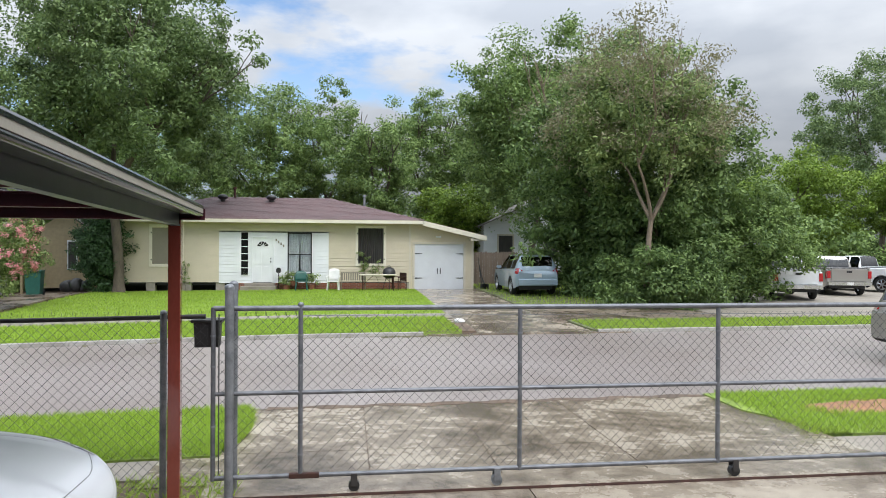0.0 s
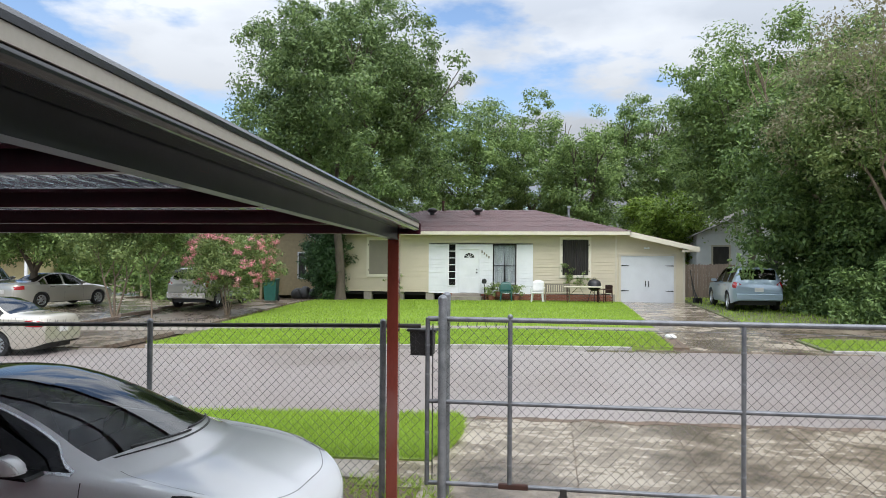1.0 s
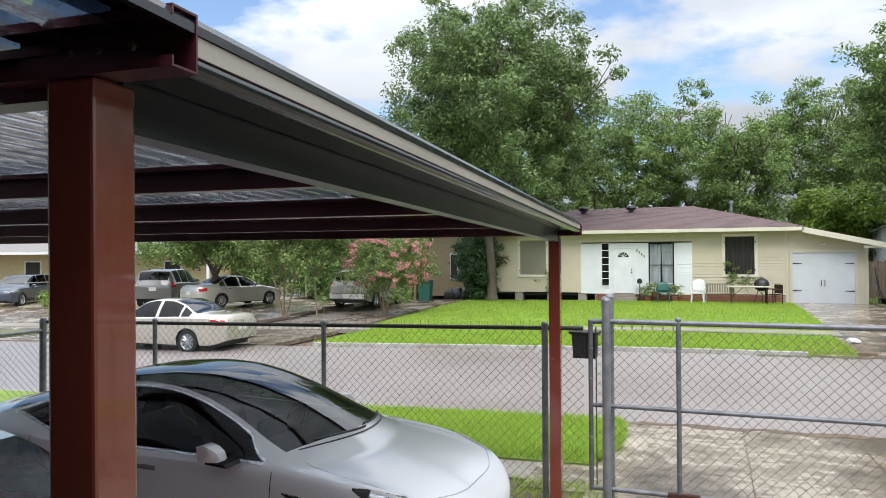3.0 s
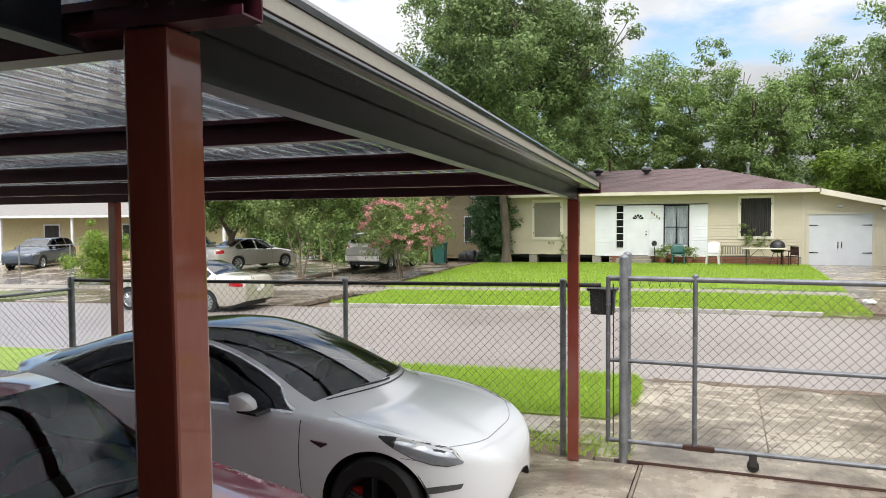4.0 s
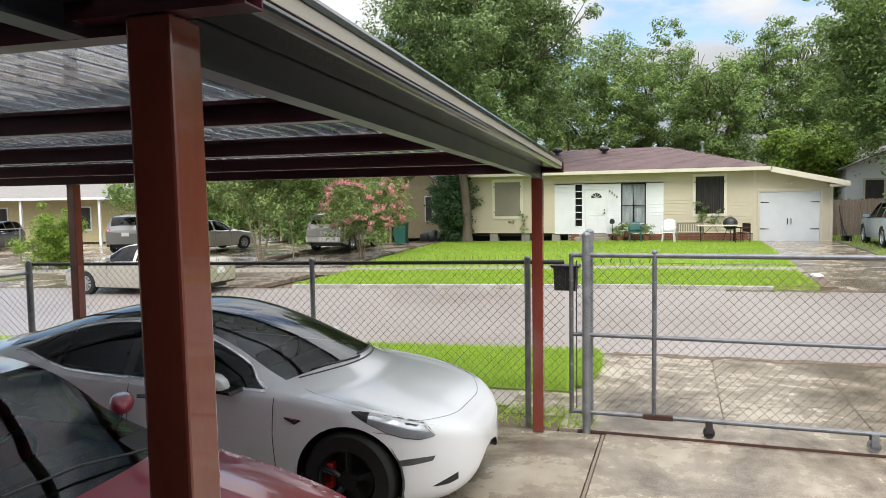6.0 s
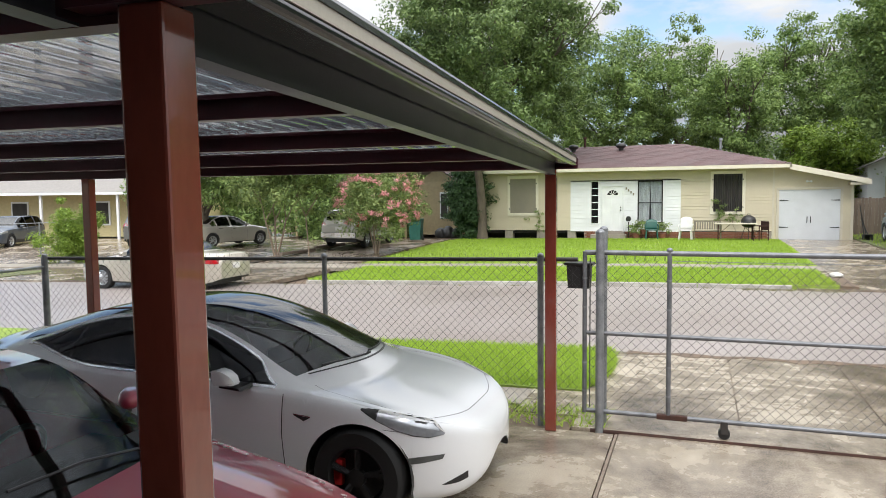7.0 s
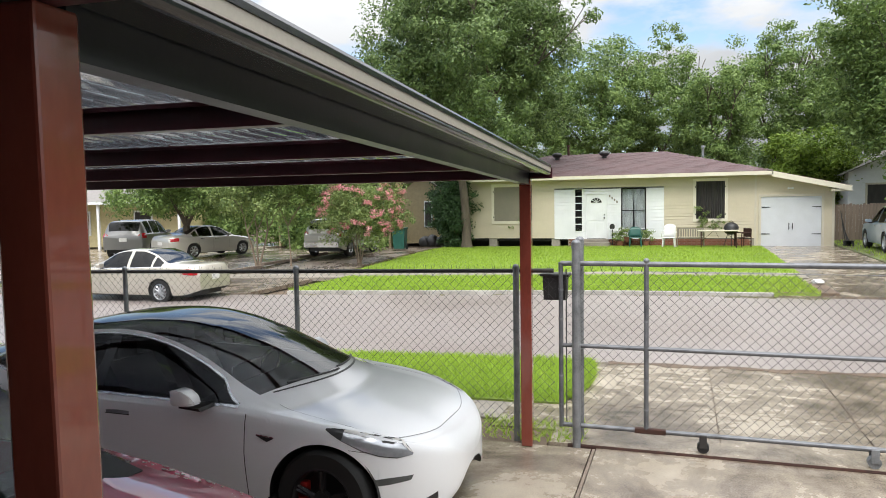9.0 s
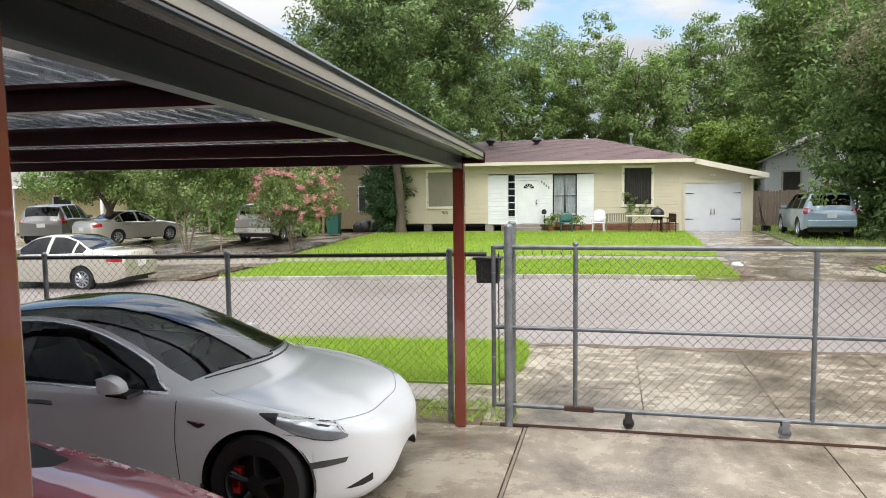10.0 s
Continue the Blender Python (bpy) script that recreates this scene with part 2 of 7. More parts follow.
M = dict(
    concrete=wetmat("wet_concrete", ((0.060, 0.046, 0.034), (0.145, 0.114, 0.086), (0.275, 0.228, 0.172), (0.46, 0.405, 0.32)), 0.75, (1, 1, 1), (0.14, 0.62), 0.4),
    muddy=wetmat("muddy_drive", ((0.055, 0.042, 0.031), (0.115, 0.088, 0.064), (0.19, 0.15, 0.112), (0.30, 0.25, 0.19)), 0.6, (1, 1, 1), (0.25, 0.7), 0.7),
    walkway=mat("old_concrete", (0.32, 0.285, 0.235), (0.19, 0.165, 0.13), 0.7, 0, 1.5, 40.0, 0.25, 0.15),
    road=wetmat("wet_asphalt", ((0.222, 0.184, 0.166), (0.248, 0.210, 0.194), (0.275, 0.238, 0.222), (0.315, 0.277, 0.262)), 0.42, (0.6, 1.0, 1), (0.31, 0.42), 0.8),
    thin=mat("thin_grass_soil", (0.15, 0.19, 0.055), (0.095, 0.085, 0.05), 0.85, 0, 2.4, 45.0, 0.9, 0.1, dist=0.03, big=0.5),
    soil=mat("packed_soil", (0.17, 0.12, 0.08), (0.09, 0.065, 0.045), 0.85, 0, 1.6, 30.0, 0.5, 0.1),
    clay=mat("orange_clay", (0.36, 0.18, 0.09), (0.20, 0.11, 0.06), 0.85, 0, 3.0, 30.0, 0.4, 0.1),
    lawn=mat("lawn_turf", (0.25, 0.35, 0.05), (0.14, 0.20, 0.03), 0.85, 0, 2.4, 45.0, 0.9, 0.1, dist=0.03, big=0.5),
    grass=leafmat("grass_blade", (0.43, 0.585, 0.078), (0.23, 0.35, 0.042), 0.5),
    kerb=mat("kerb_concrete", (0.42, 0.40, 0.36), (0.22, 0.20, 0.17), 0.75, 0, 2.0, 40.0, 0.3, 0.1),
    siding=mat("cream_vinyl", (0.60, 0.53, 0.385), (0.52, 0.46, 0.33), 0.55, 0, 0.8, 20.0, 0.05, 0.08),
    white=mat("white_paint", (0.78, 0.79, 0.79), (0.68, 0.69, 0.69), 0.5, 0, 1.5, 30.0, 0.05, 0.08),
    pale_trim=mat("pale_window_trim", (0.74, 0.69, 0.56), (0.64, 0.59, 0.47), 0.5, 0, 2.0, 30.0, 0.05, 0.08),
    greywhite=mat("dull_white_paint", (0.62, 0.64, 0.66), (0.54, 0.555, 0.57), 0.5, 0, 1.5, 30.0, 0.05, 0.08),
    trim=mat("cream_trim", (0.60, 0.55, 0.44), (0.52, 0.47, 0.37), 0.5, 0, 2.0, 30.0, 0.05, 0.08),
    shingle=mat("brown_shingle", (0.135, 0.080, 0.080), (0.060, 0.036, 0.036), 0.55, 0, 1.2, 24.0, 0.6, 0.12, rnd=0.2, dist=0.02),
    dark=mat("crawl_dark", (0.02, 0.018, 0.016), (0.01, 0.01, 0.01), 0.9),
    brick=mat("red_brick", (0.24, 0.095, 0.06), (0.14, 0.06, 0.045), 0.85, 0, 3.0, 40.0, 0.4, 0.1, rnd=0.3),
    mortar=mat("mortar", (0.36, 0.32, 0.28), (0.26, 0.23, 0.2), 0.9),
    glass=glassmat("window_glass", (0.93, 0.96, 0.95), 1.0),
    privacy=glassmat("privacy_glass", (0.5, 0.6, 0.58), 0.05, ior=1.45),
    tint=glassmat("dark_car_glass", (0.30, 0.36, 0.36), 0.30, ior=2.2),
    cglass=glassmat("car_windscreen", (0.60, 0.70, 0.66), 0.4, ior=2.1),
    net_curtain=mat("pale_net_curtain", (0.85, 0.86, 0.87), (0.55, 0.56, 0.58), 0.9, 0, 2.0, 20.0, 0.3, 0.05, stretch=(6, 1, 0.6)),
    curtain=mat("grey_curtain", (0.66, 0.66, 0.66), (0.34, 0.34, 0.35), 0.9, 0, 2.0, 20.0, 0.3, 0.05, stretch=(6, 1, 0.6)),
    screen=mat("dark_screen", (0.055, 0.050, 0.045), (0.028, 0.026, 0.024), 0.8, 0, 1.4, 30.0, 0.1, 0.05, stretch=(3, 1, 1)),
    blind=mat("beige_screen", (0.27, 0.24, 0.18), (0.20, 0.18, 0.14), 0.7, 0, 1.0, 40.0),
    galv=mat("galvanised_steel", (0.33, 0.34, 0.355), (0.16, 0.17, 0.18), 0.5, 0.55, 9.0, 90.0, 0.15, 0.12),
    wire=mat("wire_steel", (0.13, 0.132, 0.135), (0.06, 0.06, 0.06), 0.5, 0.6, 5.0, 60.0, 0.0),
    galvrail=mat("dull_galvanised_rail", (0.23, 0.235, 0.25), (0.11, 0.115, 0.125), 0.5, 0.5, 9.0, 90.0, 0.15, 0.12),
    galvroof=mat("galvalume_sheet", (0.76, 0.78, 0.80), (0.44, 0.45, 0.47), 0.05, 1.0, 0.9, 14.0, 0.03, 0.03, stretch=(3, 0.6, 1), dist=0.006),
    darkrail=mat("dark_weathered_steel", (0.06, 0.055, 0.052), (0.03, 0.027, 0.026), 0.6, 0.3, 9.0, 90.0, 0.2, 0.1),
    rust=mat("rust_patch", (0.075, 0.032, 0.022), (0.035, 0.018, 0.014), 0.85, 0.2, 14.0, 90.0, 0.4, 0.1),
    # post red darkened to maroon; the shade under the roof is in this colour
    purlin=mat("maroon_steel_shaded", (0.078, 0.016, 0.025), (0.050, 0.010, 0.017), 0.32, 0.0, 3.0, 50.0, 0.08, 0.1),
    redsteel=mat("red_oxide_steel", (0.225, 0.050, 0.032), (0.165, 0.036, 0.024), 0.24, 0.0, 3.0, 50.0, 0.05, 0.08, coat=0.9, stretch=(1, 1, 0.35)),
    blacktrim=mat("black_trim", (0.018, 0.021, 0.027), (0.011, 0.013, 0.017), 0.22, 0.0, 3.0, 60.0, 0.06, 0.08, coat=0.2),
    greybeam=mat("charcoal_beam", (0.018, 0.022, 0.031), (0.012, 0.015, 0.021), 0.34, 0.0, 3.0, 60.0, 0.05, 0.1),
    beige=mat("beige_trim", (0.46, 0.43, 0.37), (0.38, 0.355, 0.30), 0.4, 0.0, 2.0, 60.0, 0.04, 0.08),
    bark=mat("bark", (0.16, 0.13, 0.10), (0.07, 0.055, 0.04), 0.9, 0, 5.0, 30.0, 0.8, 0.08, stretch=(1, 1, 0.25), dist=0.03),
    palebark=mat("pale_bark", (0.30, 0.235, 0.17), (0.16, 0.12, 0.085), 0.85, 0, 4.0, 30.0, 0.5, 0.08, stretch=(1, 1, 0.25), dist=0.02),
    leaf_oak=leafmat("oak_leaf", (0.25, 0.345, 0.125), (0.065, 0.11, 0.04), 0.33),
    leaf_far=leafmat("far_leaf", (0.28, 0.39, 0.115), (0.07, 0.125, 0.038), 0.36),
    leaf_bright=leafmat("bright_leaf", (0.29, 0.41, 0.06), (0.085, 0.145, 0.022), 0.38),
    leaf_myrtle=leafmat("myrtle_leaf", (0.34, 0.42, 0.15), (0.10, 0.16, 0.055), 0.4),
    # deeper green of the wide tree, with the shade beneath it put in
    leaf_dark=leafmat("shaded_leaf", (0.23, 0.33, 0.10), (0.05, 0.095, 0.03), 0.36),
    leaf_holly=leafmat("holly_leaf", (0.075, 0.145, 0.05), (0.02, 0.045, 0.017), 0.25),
    leaf_warm=leafmat("brown_seed", (0.30, 0.28, 0.16), (0.17, 0.165, 0.09), 0.4),
    blossom=leafmat("pink_blossom", (0.85, 0.42, 0.45), (0.66, 0.24, 0.28), 0.4),
    fencewood=mat("grey_fence_wood", (0.20, 0.155, 0.12), (0.10, 0.08, 0.065), 0.85, 0, 3.0, 30.0, 0.5, 0.08, stretch=(6, 6, 0.5), rnd=0.2),
    black=mat("black_plastic", (0.028, 0.027, 0.027), (0.016, 0.016, 0.016), 0.45, 0, 6.0, 60.0),
    rubber=mat("tyre_rubber", (0.014, 0.014, 0.014), (0.009, 0.009, 0.009), 0.75, 0, 8.0, 80.0, 0.2),
    chrome=mat("chrome", (0.75, 0.75, 0.76), (0.6, 0.6, 0.62), 0.14, 1.0, 4.0, 50.0, 0.0, 0.05),
    alloy=mat("alloy", (0.50, 0.51, 0.53), (0.38, 0.39, 0.41), 0.3, 0.85, 4.0, 50.0, 0.0),
    blackalloy=mat("black_alloy", (0.02, 0.02, 0.022), (0.012, 0.012, 0.013), 0.3, 0.3, 4.0, 50.0, 0.0),
    redlamp=mat("red_lamp", (0.42, 0.015, 0.02), (0.30, 0.01, 0.015), 0.15, 0, 12.0, 90.0, 0.05, coat=0.6),
    lamp=mat("headlamp", (0.50, 0.52, 0.55), (0.36, 0.38, 0.41), 0.16, 0.5, 9.0, 40.0, 0.05, coat=1.0),
    caliper=mat("red_caliper", (0.45, 0.015, 0.015), (0.35, 0.01, 0.01), 0.35),
    green=mat("green_plastic", (0.025, 0.11, 0.085), (0.018, 0.08, 0.062), 0.4),
    whiteplastic=mat("white_plastic", (0.72, 0.71, 0.68), (0.6, 0.59, 0.56), 0.45),
    metalroof=mat("weathered_grey_roof", (0.27, 0.25, 0.23), (0.19, 0.175, 0.16), 0.7, 0.0),
    yellowwall=mat("yellow_siding", (0.60, 0.52, 0.28), (0.5, 0.43, 0.23), 0.6),
    tan=mat("tan_wall", (0.45, 0.36, 0.21), (0.36, 0.29, 0.17), 0.7),
    # dark, so the added wall and slab behind the camera bounce little light
    pvc=mat("plain_wall", (0.07, 0.055, 0.048), (0.05, 0.042, 0.036), 0.8),
    greenglass=glassmat("green_windscreen", (0.72, 0.84, 0.76), 0.9, ior=2.2),
    blackglass=mat("black_gloss_glass", (0.008, 0.009, 0.009), (0.006, 0.006, 0.006), 0.04, 0, 3.0, 40.0, 0.0, 0.01),
    dash=mat("grey_dash", (0.10, 0.105, 0.10), (0.06, 0.063, 0.06), 0.6),
)


# ---------- mesh helpers ----------
def mesh_ob(name, bm, material, smooth=False):
    me = bpy.data.meshes.new(name)
    bmesh.ops.recalc_face_normals(bm, faces=bm.faces[:])
    bm.to_mesh(me)
    bm.free()
    me.materials.append(material)
    if smooth:
        for p in me.polygons:
            p.use_smooth = True
        me.set_sharp_from_angle(angle=radians(38))
    return new(name, me)


def part(name, bm, material, parent, label="", smooth=False):
    ob = mesh_ob(name, bm, material, smooth)
    ob.parent = parent
    if label:
        ob["label"] = label
    return ob


def thing(name, m, label, category, group="", kind=""):
    e = new(name)
    e.matrix_world = m
    e.empty_display_size = 0.2
    return tagged(e, label, category, group, kind)


def B():
    return bmesh.new()


def box(bm, x0, x1, y0, y1, z0, z1, bev=0.0):
    r = bmesh.ops.create_cube(bm, size=1.0, matrix=Matrix.LocRotScale(((x0 + x1) / 2, (y0 + y1) / 2, (z0 + z1) / 2), None, (abs(x1 - x0), abs(y1 - y0), abs(z1 - z0))))
    if bev:
        es = list({e for v in r["verts"] for e in v.link_edges})
        bmesh.ops.bevel(bm, geom=es, offset=bev, segments=2, profile=0.5, affect="EDGES")
    return bm


def tube(bm, p0, p1, r0, r1=None, seg=10, caps=True):
    p0, p1 = Vector(p0), Vector(p1)
    r1 = r0 if r1 is None else r1
    q = (p1 - p0).to_track_quat("Z", "Y").to_matrix()
    a = [bm.verts.new(p0 + q @ Vector((r0 * math.cos(2 * math.pi * i / seg), r0 * math.sin(2 * math.pi * i / seg), 0))) for i in range(seg)]
    b = [bm.verts.new(p1 + q @ Vector((r1 * math.cos(2 * math.pi * i / seg), r1 * math.sin(2 * math.pi * i / seg), 0))) for i in range(seg)]
    for i in range(seg):
        bm.faces.new((a[i], a[(i + 1) % seg], b[(i + 1) % seg], b[i]))
    if caps:
        bm.faces.new(a[::-1])
        bm.faces.new(b)
    return bm


def path_tube(bm, pts, r, seg=8):
    for a, b in zip(pts, pts[1:]):
        tube(bm, a, b, r, r, seg)
    return bm


def prism(bm, poly, axis, a, b):
    """A flat polygon (u, v) pushed from a to b along an axis: x takes (y, z), y takes (x, z), z takes (x, y)."""
    def at(u, v, w):
        return {"x": (w, u, v), "y": (u, w, v), "z": (u, v, w)}[axis]
    lo = [bm.verts.new(at(u, v, a)) for u, v in poly]
    hi = [bm.verts.new(at(u, v, b)) for u, v in poly]
    n = len(poly)
    for i in range(n):
        bm.faces.new((lo[i], lo[(i + 1) % n], hi[(i + 1) % n], hi[i]))
    bm.faces.new(lo[::-1])
    bm.faces.new(hi)
    return bm


def ball(bm, c, r, sx=1, sy=1, sz=1, u=12, v=8):
    bmesh.ops.create_uvsphere(bm, u_segments=u, v_segments=v, radius=r, matrix=Matrix.LocRotScale(c, None, (sx, sy, sz)))
    return bm


# ---------- ground ----------
def sm(t, a, b):
    t = min(1, max(0, (t - a) / (b - a)))
    return t * t * (3 - 2 * t)


def gz(x, y):
    """Height of the land: it falls away to the west along the street and rises a little to the houses across."""
    fall = 0.018 * min(0.0, max(x, -30.0) + 1.0) * sm(y, 5.5, 7.0)
    up = sm(y, 19, 33) * (1 - 0.85 * sm(x, 9.5, 15))
    return fall * (1 - 0.45 * up) + 0.2 * up


def road_near(x):
    return 10.2 + 0.035 * x


def road_far(x):
    return 18.0 + 0.05 * x


def sheet(name, xs, y0, y1, ny, top, material, depth=0.12, kind="structure", label=""):
    """A slab that follows the land between two lines y0(x), y1(x), top metres above it, with edges going down."""
    bm = B()
    rows = []
    for x in xs:
        a, b = y0(x), y1(x)
        rows.append([bm.verts.new((x, a + (b - a) * j / ny, gz(x, a + (b - a) * j / ny) + top)) for j in range(ny + 1)])
    for i in range(len(xs) - 1):
        for j in range(ny):
            bm.faces.new((rows[i][j], rows[i + 1][j], rows[i + 1][j + 1], rows[i][j + 1]))
    edge = [e for e in bm.edges if e.is_boundary]
    r = bmesh.ops.extrude_edge_only(bm, edges=edge)
    for v in r["geom"]:
        if isinstance(v, bmesh.types.BMVert):
            v.co.z -= depth
    return tagged(mesh_ob(name, bm, material), label, "", "", kind)


def lin(a, b, n):
    return [a + (b - a) * i / (n - 1) for i in range(n)]


def const(v):
    return lambda x: v


bm = B()
gx, gy = [-600, -200, -90] + lin(-60, 60, 41) + [90, 200, 600], [-600, -200, -60, -20, 0, 4] + lin(5.5, 40, 24) + [60, 90, 200, 700]
vv = [[bm.verts.new((x, y, gz(x, y) - 0.16)) for y in gy] for x in gx]
for i in range(len(gx) - 1):
    for j in range(len(gy) - 1):
        bm.faces.new((vv[i][j], vv[i + 1][j], vv[i + 1][j + 1], vv[i][j + 1]))
tagged(mesh_ob("ground", bm, M["soil"]), "dark packed soil under lawns and street", "ground", kind="structure")

sheet("road", lin(-80, 80, 65), road_near, road_far, 8, -0.03, M["road"], label="wet grey-brown asphalt residential street")

# near side: yard slab, apron, verge, path
sheet("yard_slab", [-9.0, -6.0, -3.0, -0.502], const(-3.0), const(6.56), 6, 0.0, M["concrete"], label="stained wet concrete carport slab")
sheet("driveway_slab", [2.062, 3.0, 5.0, 9.0], const(-3.0), const(6.60), 6, 0.0, M["concrete"], label="stained wet concrete driveway slab")
sheet("driveway_slab", [-0.458, 0.5, 1.3, 2.05], const(-3.0), const(6.60), 6, 0.0, M["concrete"], label="stained wet concrete driveway slab")
sheet("gate_track", [-0.9, 2.0, 5.0, 9.0], const(6.62), const(7.02), 1, 0.012, M["concrete"], label="pale concrete strip under the sliding gate")
bm = B()
box(bm, -0.494, -0.466, -3.0, 6.58, -0.10, -0.004, 0.003)
tagged(mesh_ob("expansion_joint", bm, M["fencewood"]), "weathered timber strip in the slab joint", "joint", kind="structure")
bm = B()
prism(bm, [(6.592, -0.05), (6.592, 0.006), (6.598, 0.022), (6.606, 0.022), (6.612, 0.006), (6.612, -0.05)], "x", -0.72, 9.0)
tagged(mesh_ob("gate_rail", bm, M["rust"]), "rusty steel rail for the sliding gate", "rail", kind="structure")
J = [(-1.55, 0.604), (0.616, 1.898), (1.912, 3.398), (3.412, 6.1)]
sheet("apron_base", [-1.5, 2, 6.05], const(7.0), lambda x: road_near(x) - 0.02, 4, -0.014, M["soil"], 0.05, label="dark joints between driveway panels")
for a, b in J:
    sheet("driveway_apron", lin(a, b, 4), const(7.04), const(8.02), 2, 0.0, M["concrete"], label="wet concrete driveway panel")
    sheet("driveway_apron", lin(a, b, 4), const(8.033), road_near, 4, 0.0, M["concrete"], label="wet concrete driveway panel")
sheet("path_near", lin(-30, -0.67, 20), lambda x: 7.30, lambda x: 7.92, 1, 0.0, M["walkway"], label="narrow concrete footpath outside the fence")
sheet("path_near", lin(6.1, 40, 12), const(7.3), const(7.95), 1, 0.0, M["walkway"], label="narrow concrete footpath outside the fence")
sheet("mud_strip", lin(-0.7, 5.7, 60), lambda x: road_near(x) - 0.10 - 0.05 * math.sin(5.1 * x) - 0.04 * math.sin(13.7 * x), lambda x: road_near(x) + 0.05 + 0.04 * math.sin(7.3 * x + 1), 2, 0.005, M["soil"], 0.05, label="dark wet dirt along the driveway edge")
sheet("verge_near", lin(-40, -0.95, 40), const(7.93), road_near, 6, 0.02, M["lawn"], label="bright green grass verge beside the street")
sheet("verge_near", [5.75, 6.4, 8, 12, 20, 40], lambda x: 8.0 if x > 6 else 9.3, road_near, 6, 0.02, M["lawn"], label="patchy grass verge with bare clay")
bm = B()
ring_ = [(8.3 + 1.75 * math.cos(a) * (1 + 0.25 * noise.noise((math.cos(a) * 2, math.sin(a) * 2, 3))), 9.25 + 0.42 * math.sin(a) * (1 + 0.5 * noise.noise((math.cos(a) * 3, math.sin(a) * 3, 7)))) for a in lin(0, 2 * math.pi, 49)[:-1]]
prism(bm, ring_, "z", -0.05, 0.030)
tagged(mesh_ob("clay_patch", bm, M["clay"]), "bare orange clay patch in the verge", kind="structure")
sheet("fence_strip", lin(-30, -0.92, 20), const(6.60), const(7.28), 2, -0.02, M["soil"], label="weedy soil strip along the fence")

# far side
DL, DR = 3.55, 6.6
sheet("verge_far", lin(-10.2, 3.3, 12), lambda x: road_far(x) + 0.16, lambda x: 21.75 + 0.04 * x, 3, 0.06, M["lawn"], label="bright green grass verge across the street")
sheet("driveway_flare", lin(2.4, 7.9, 6), lambda x: road_far(x) + 0.005, lambda x: 21.7 + 0.04 * x, 3, 0.005, M["concrete"], label="worn concrete driveway mouth at the street")
sheet("worn_turf", lin(2.2, 3.7, 4), lambda x: road_far(x) + 0.2, lambda x: 20.6, 2, 0.067, M["soil"], 0.1, label="worn bare patch at the verge end")
sheet("sidewalk_far", lin(-40, 3.6, 20), lambda x: 21.78 + 0.04 * x, lambda x: 23.0 + 0.04 * x, 1, 0.04, M["walkway"], label="pale concrete sidewalk across the street")
sheet("lawn", lin(-11.0, DL, 16), lambda x: 23.02 + 0.04 * x, const(34.6), 10, 0.03, M["lawn"], label="mown bright green front lawn")
sheet("driveway_far", lin(DL + 0.02, 6.5, 6), lambda x: road_far(x) + 0.01, const(34.5), 10, 0.02, M["concrete"], label="wet concrete driveway to the garage")
sheet("lawn_side", lin(6.52, 12.5, 8), const(24.5), const(44.0), 8, 0.05, M["thin"], label="rough grass beside the garage")
sheet("side_soil", lin(6.52, 12.7, 6), lambda x: road_far(x) + 2.4, const(24.8), 4, 0.02, M["muddy"], label="dark bare soil beside the driveway")
sheet("verge_east", lin(6.9, 40, 16), lambda x: road_far(x) + 0.16, lambda x: 20.6 + 0.04 * x, 3, 0.05, M["thin"], label="thin yellowish grass verge")
sheet("lot_east", lin(12.52, 45, 12), lambda x: 20.65 + 0.04 * x, const(45), 8, 0.03, M["walkway"], label="pale gravelly parking yard")
sheet("driveway_west", lin(-15.5, -11.5, 6), lambda x: road_far(x) + 0.01, const(34), 8, 0.0, M["muddy"], label="muddy dirt drive")
sheet("driveway_pad", lin(-22, -15.6, 6), lambda x: road_far(x) + 0.01, const(34), 8, 0.02, M["concrete"], label="concrete drive with parked cars")
sheet("driveway_pad", lin(-45, -22.1, 10), lambda x: road_far(x) + 3.0, const(40), 6, 0.0, M["concrete"], label="stained concrete drive of the far neighbours")
sheet("verge_west", lin(-45, -22.1, 10), lambda x: road_far(x) + 0.16, lambda x: road_far(x) + 2.9, 3, 0.04, M["thin"], label="thin grass verge by the far neighbours")


def kerb(x0, x1, n):
    for i in range(n):
        a, b = x0 + (x1 - x0) * i / n + 0.01, x0 + (x1 - x0) * (i + 1) / n - 0.01
        bm = B()
        prism(bm, [(0.0, -0.12), (0.03, 0.06), (0.16, 0.07), (0.16, -0.12)], "x", a, b)
        for v in bm.verts:
            v.co.y += road_far(v.co.x)
            v.co.z += gz(v.co.x, 18)
        tagged(mesh_ob("kerb", bm, M["kerb"]), "worn pale concrete kerb stone", "kerb", kind="structure")


kerb(-10.2, 2.3, 6)
kerb(7.0, 40, 8)


# ---------- house across the street ----------
HY, HZ = 34.3, 0.2
house = thing("house", pose(0, 0, 0), "single-storey cream vinyl-sided house with a brown hip roof", "house")


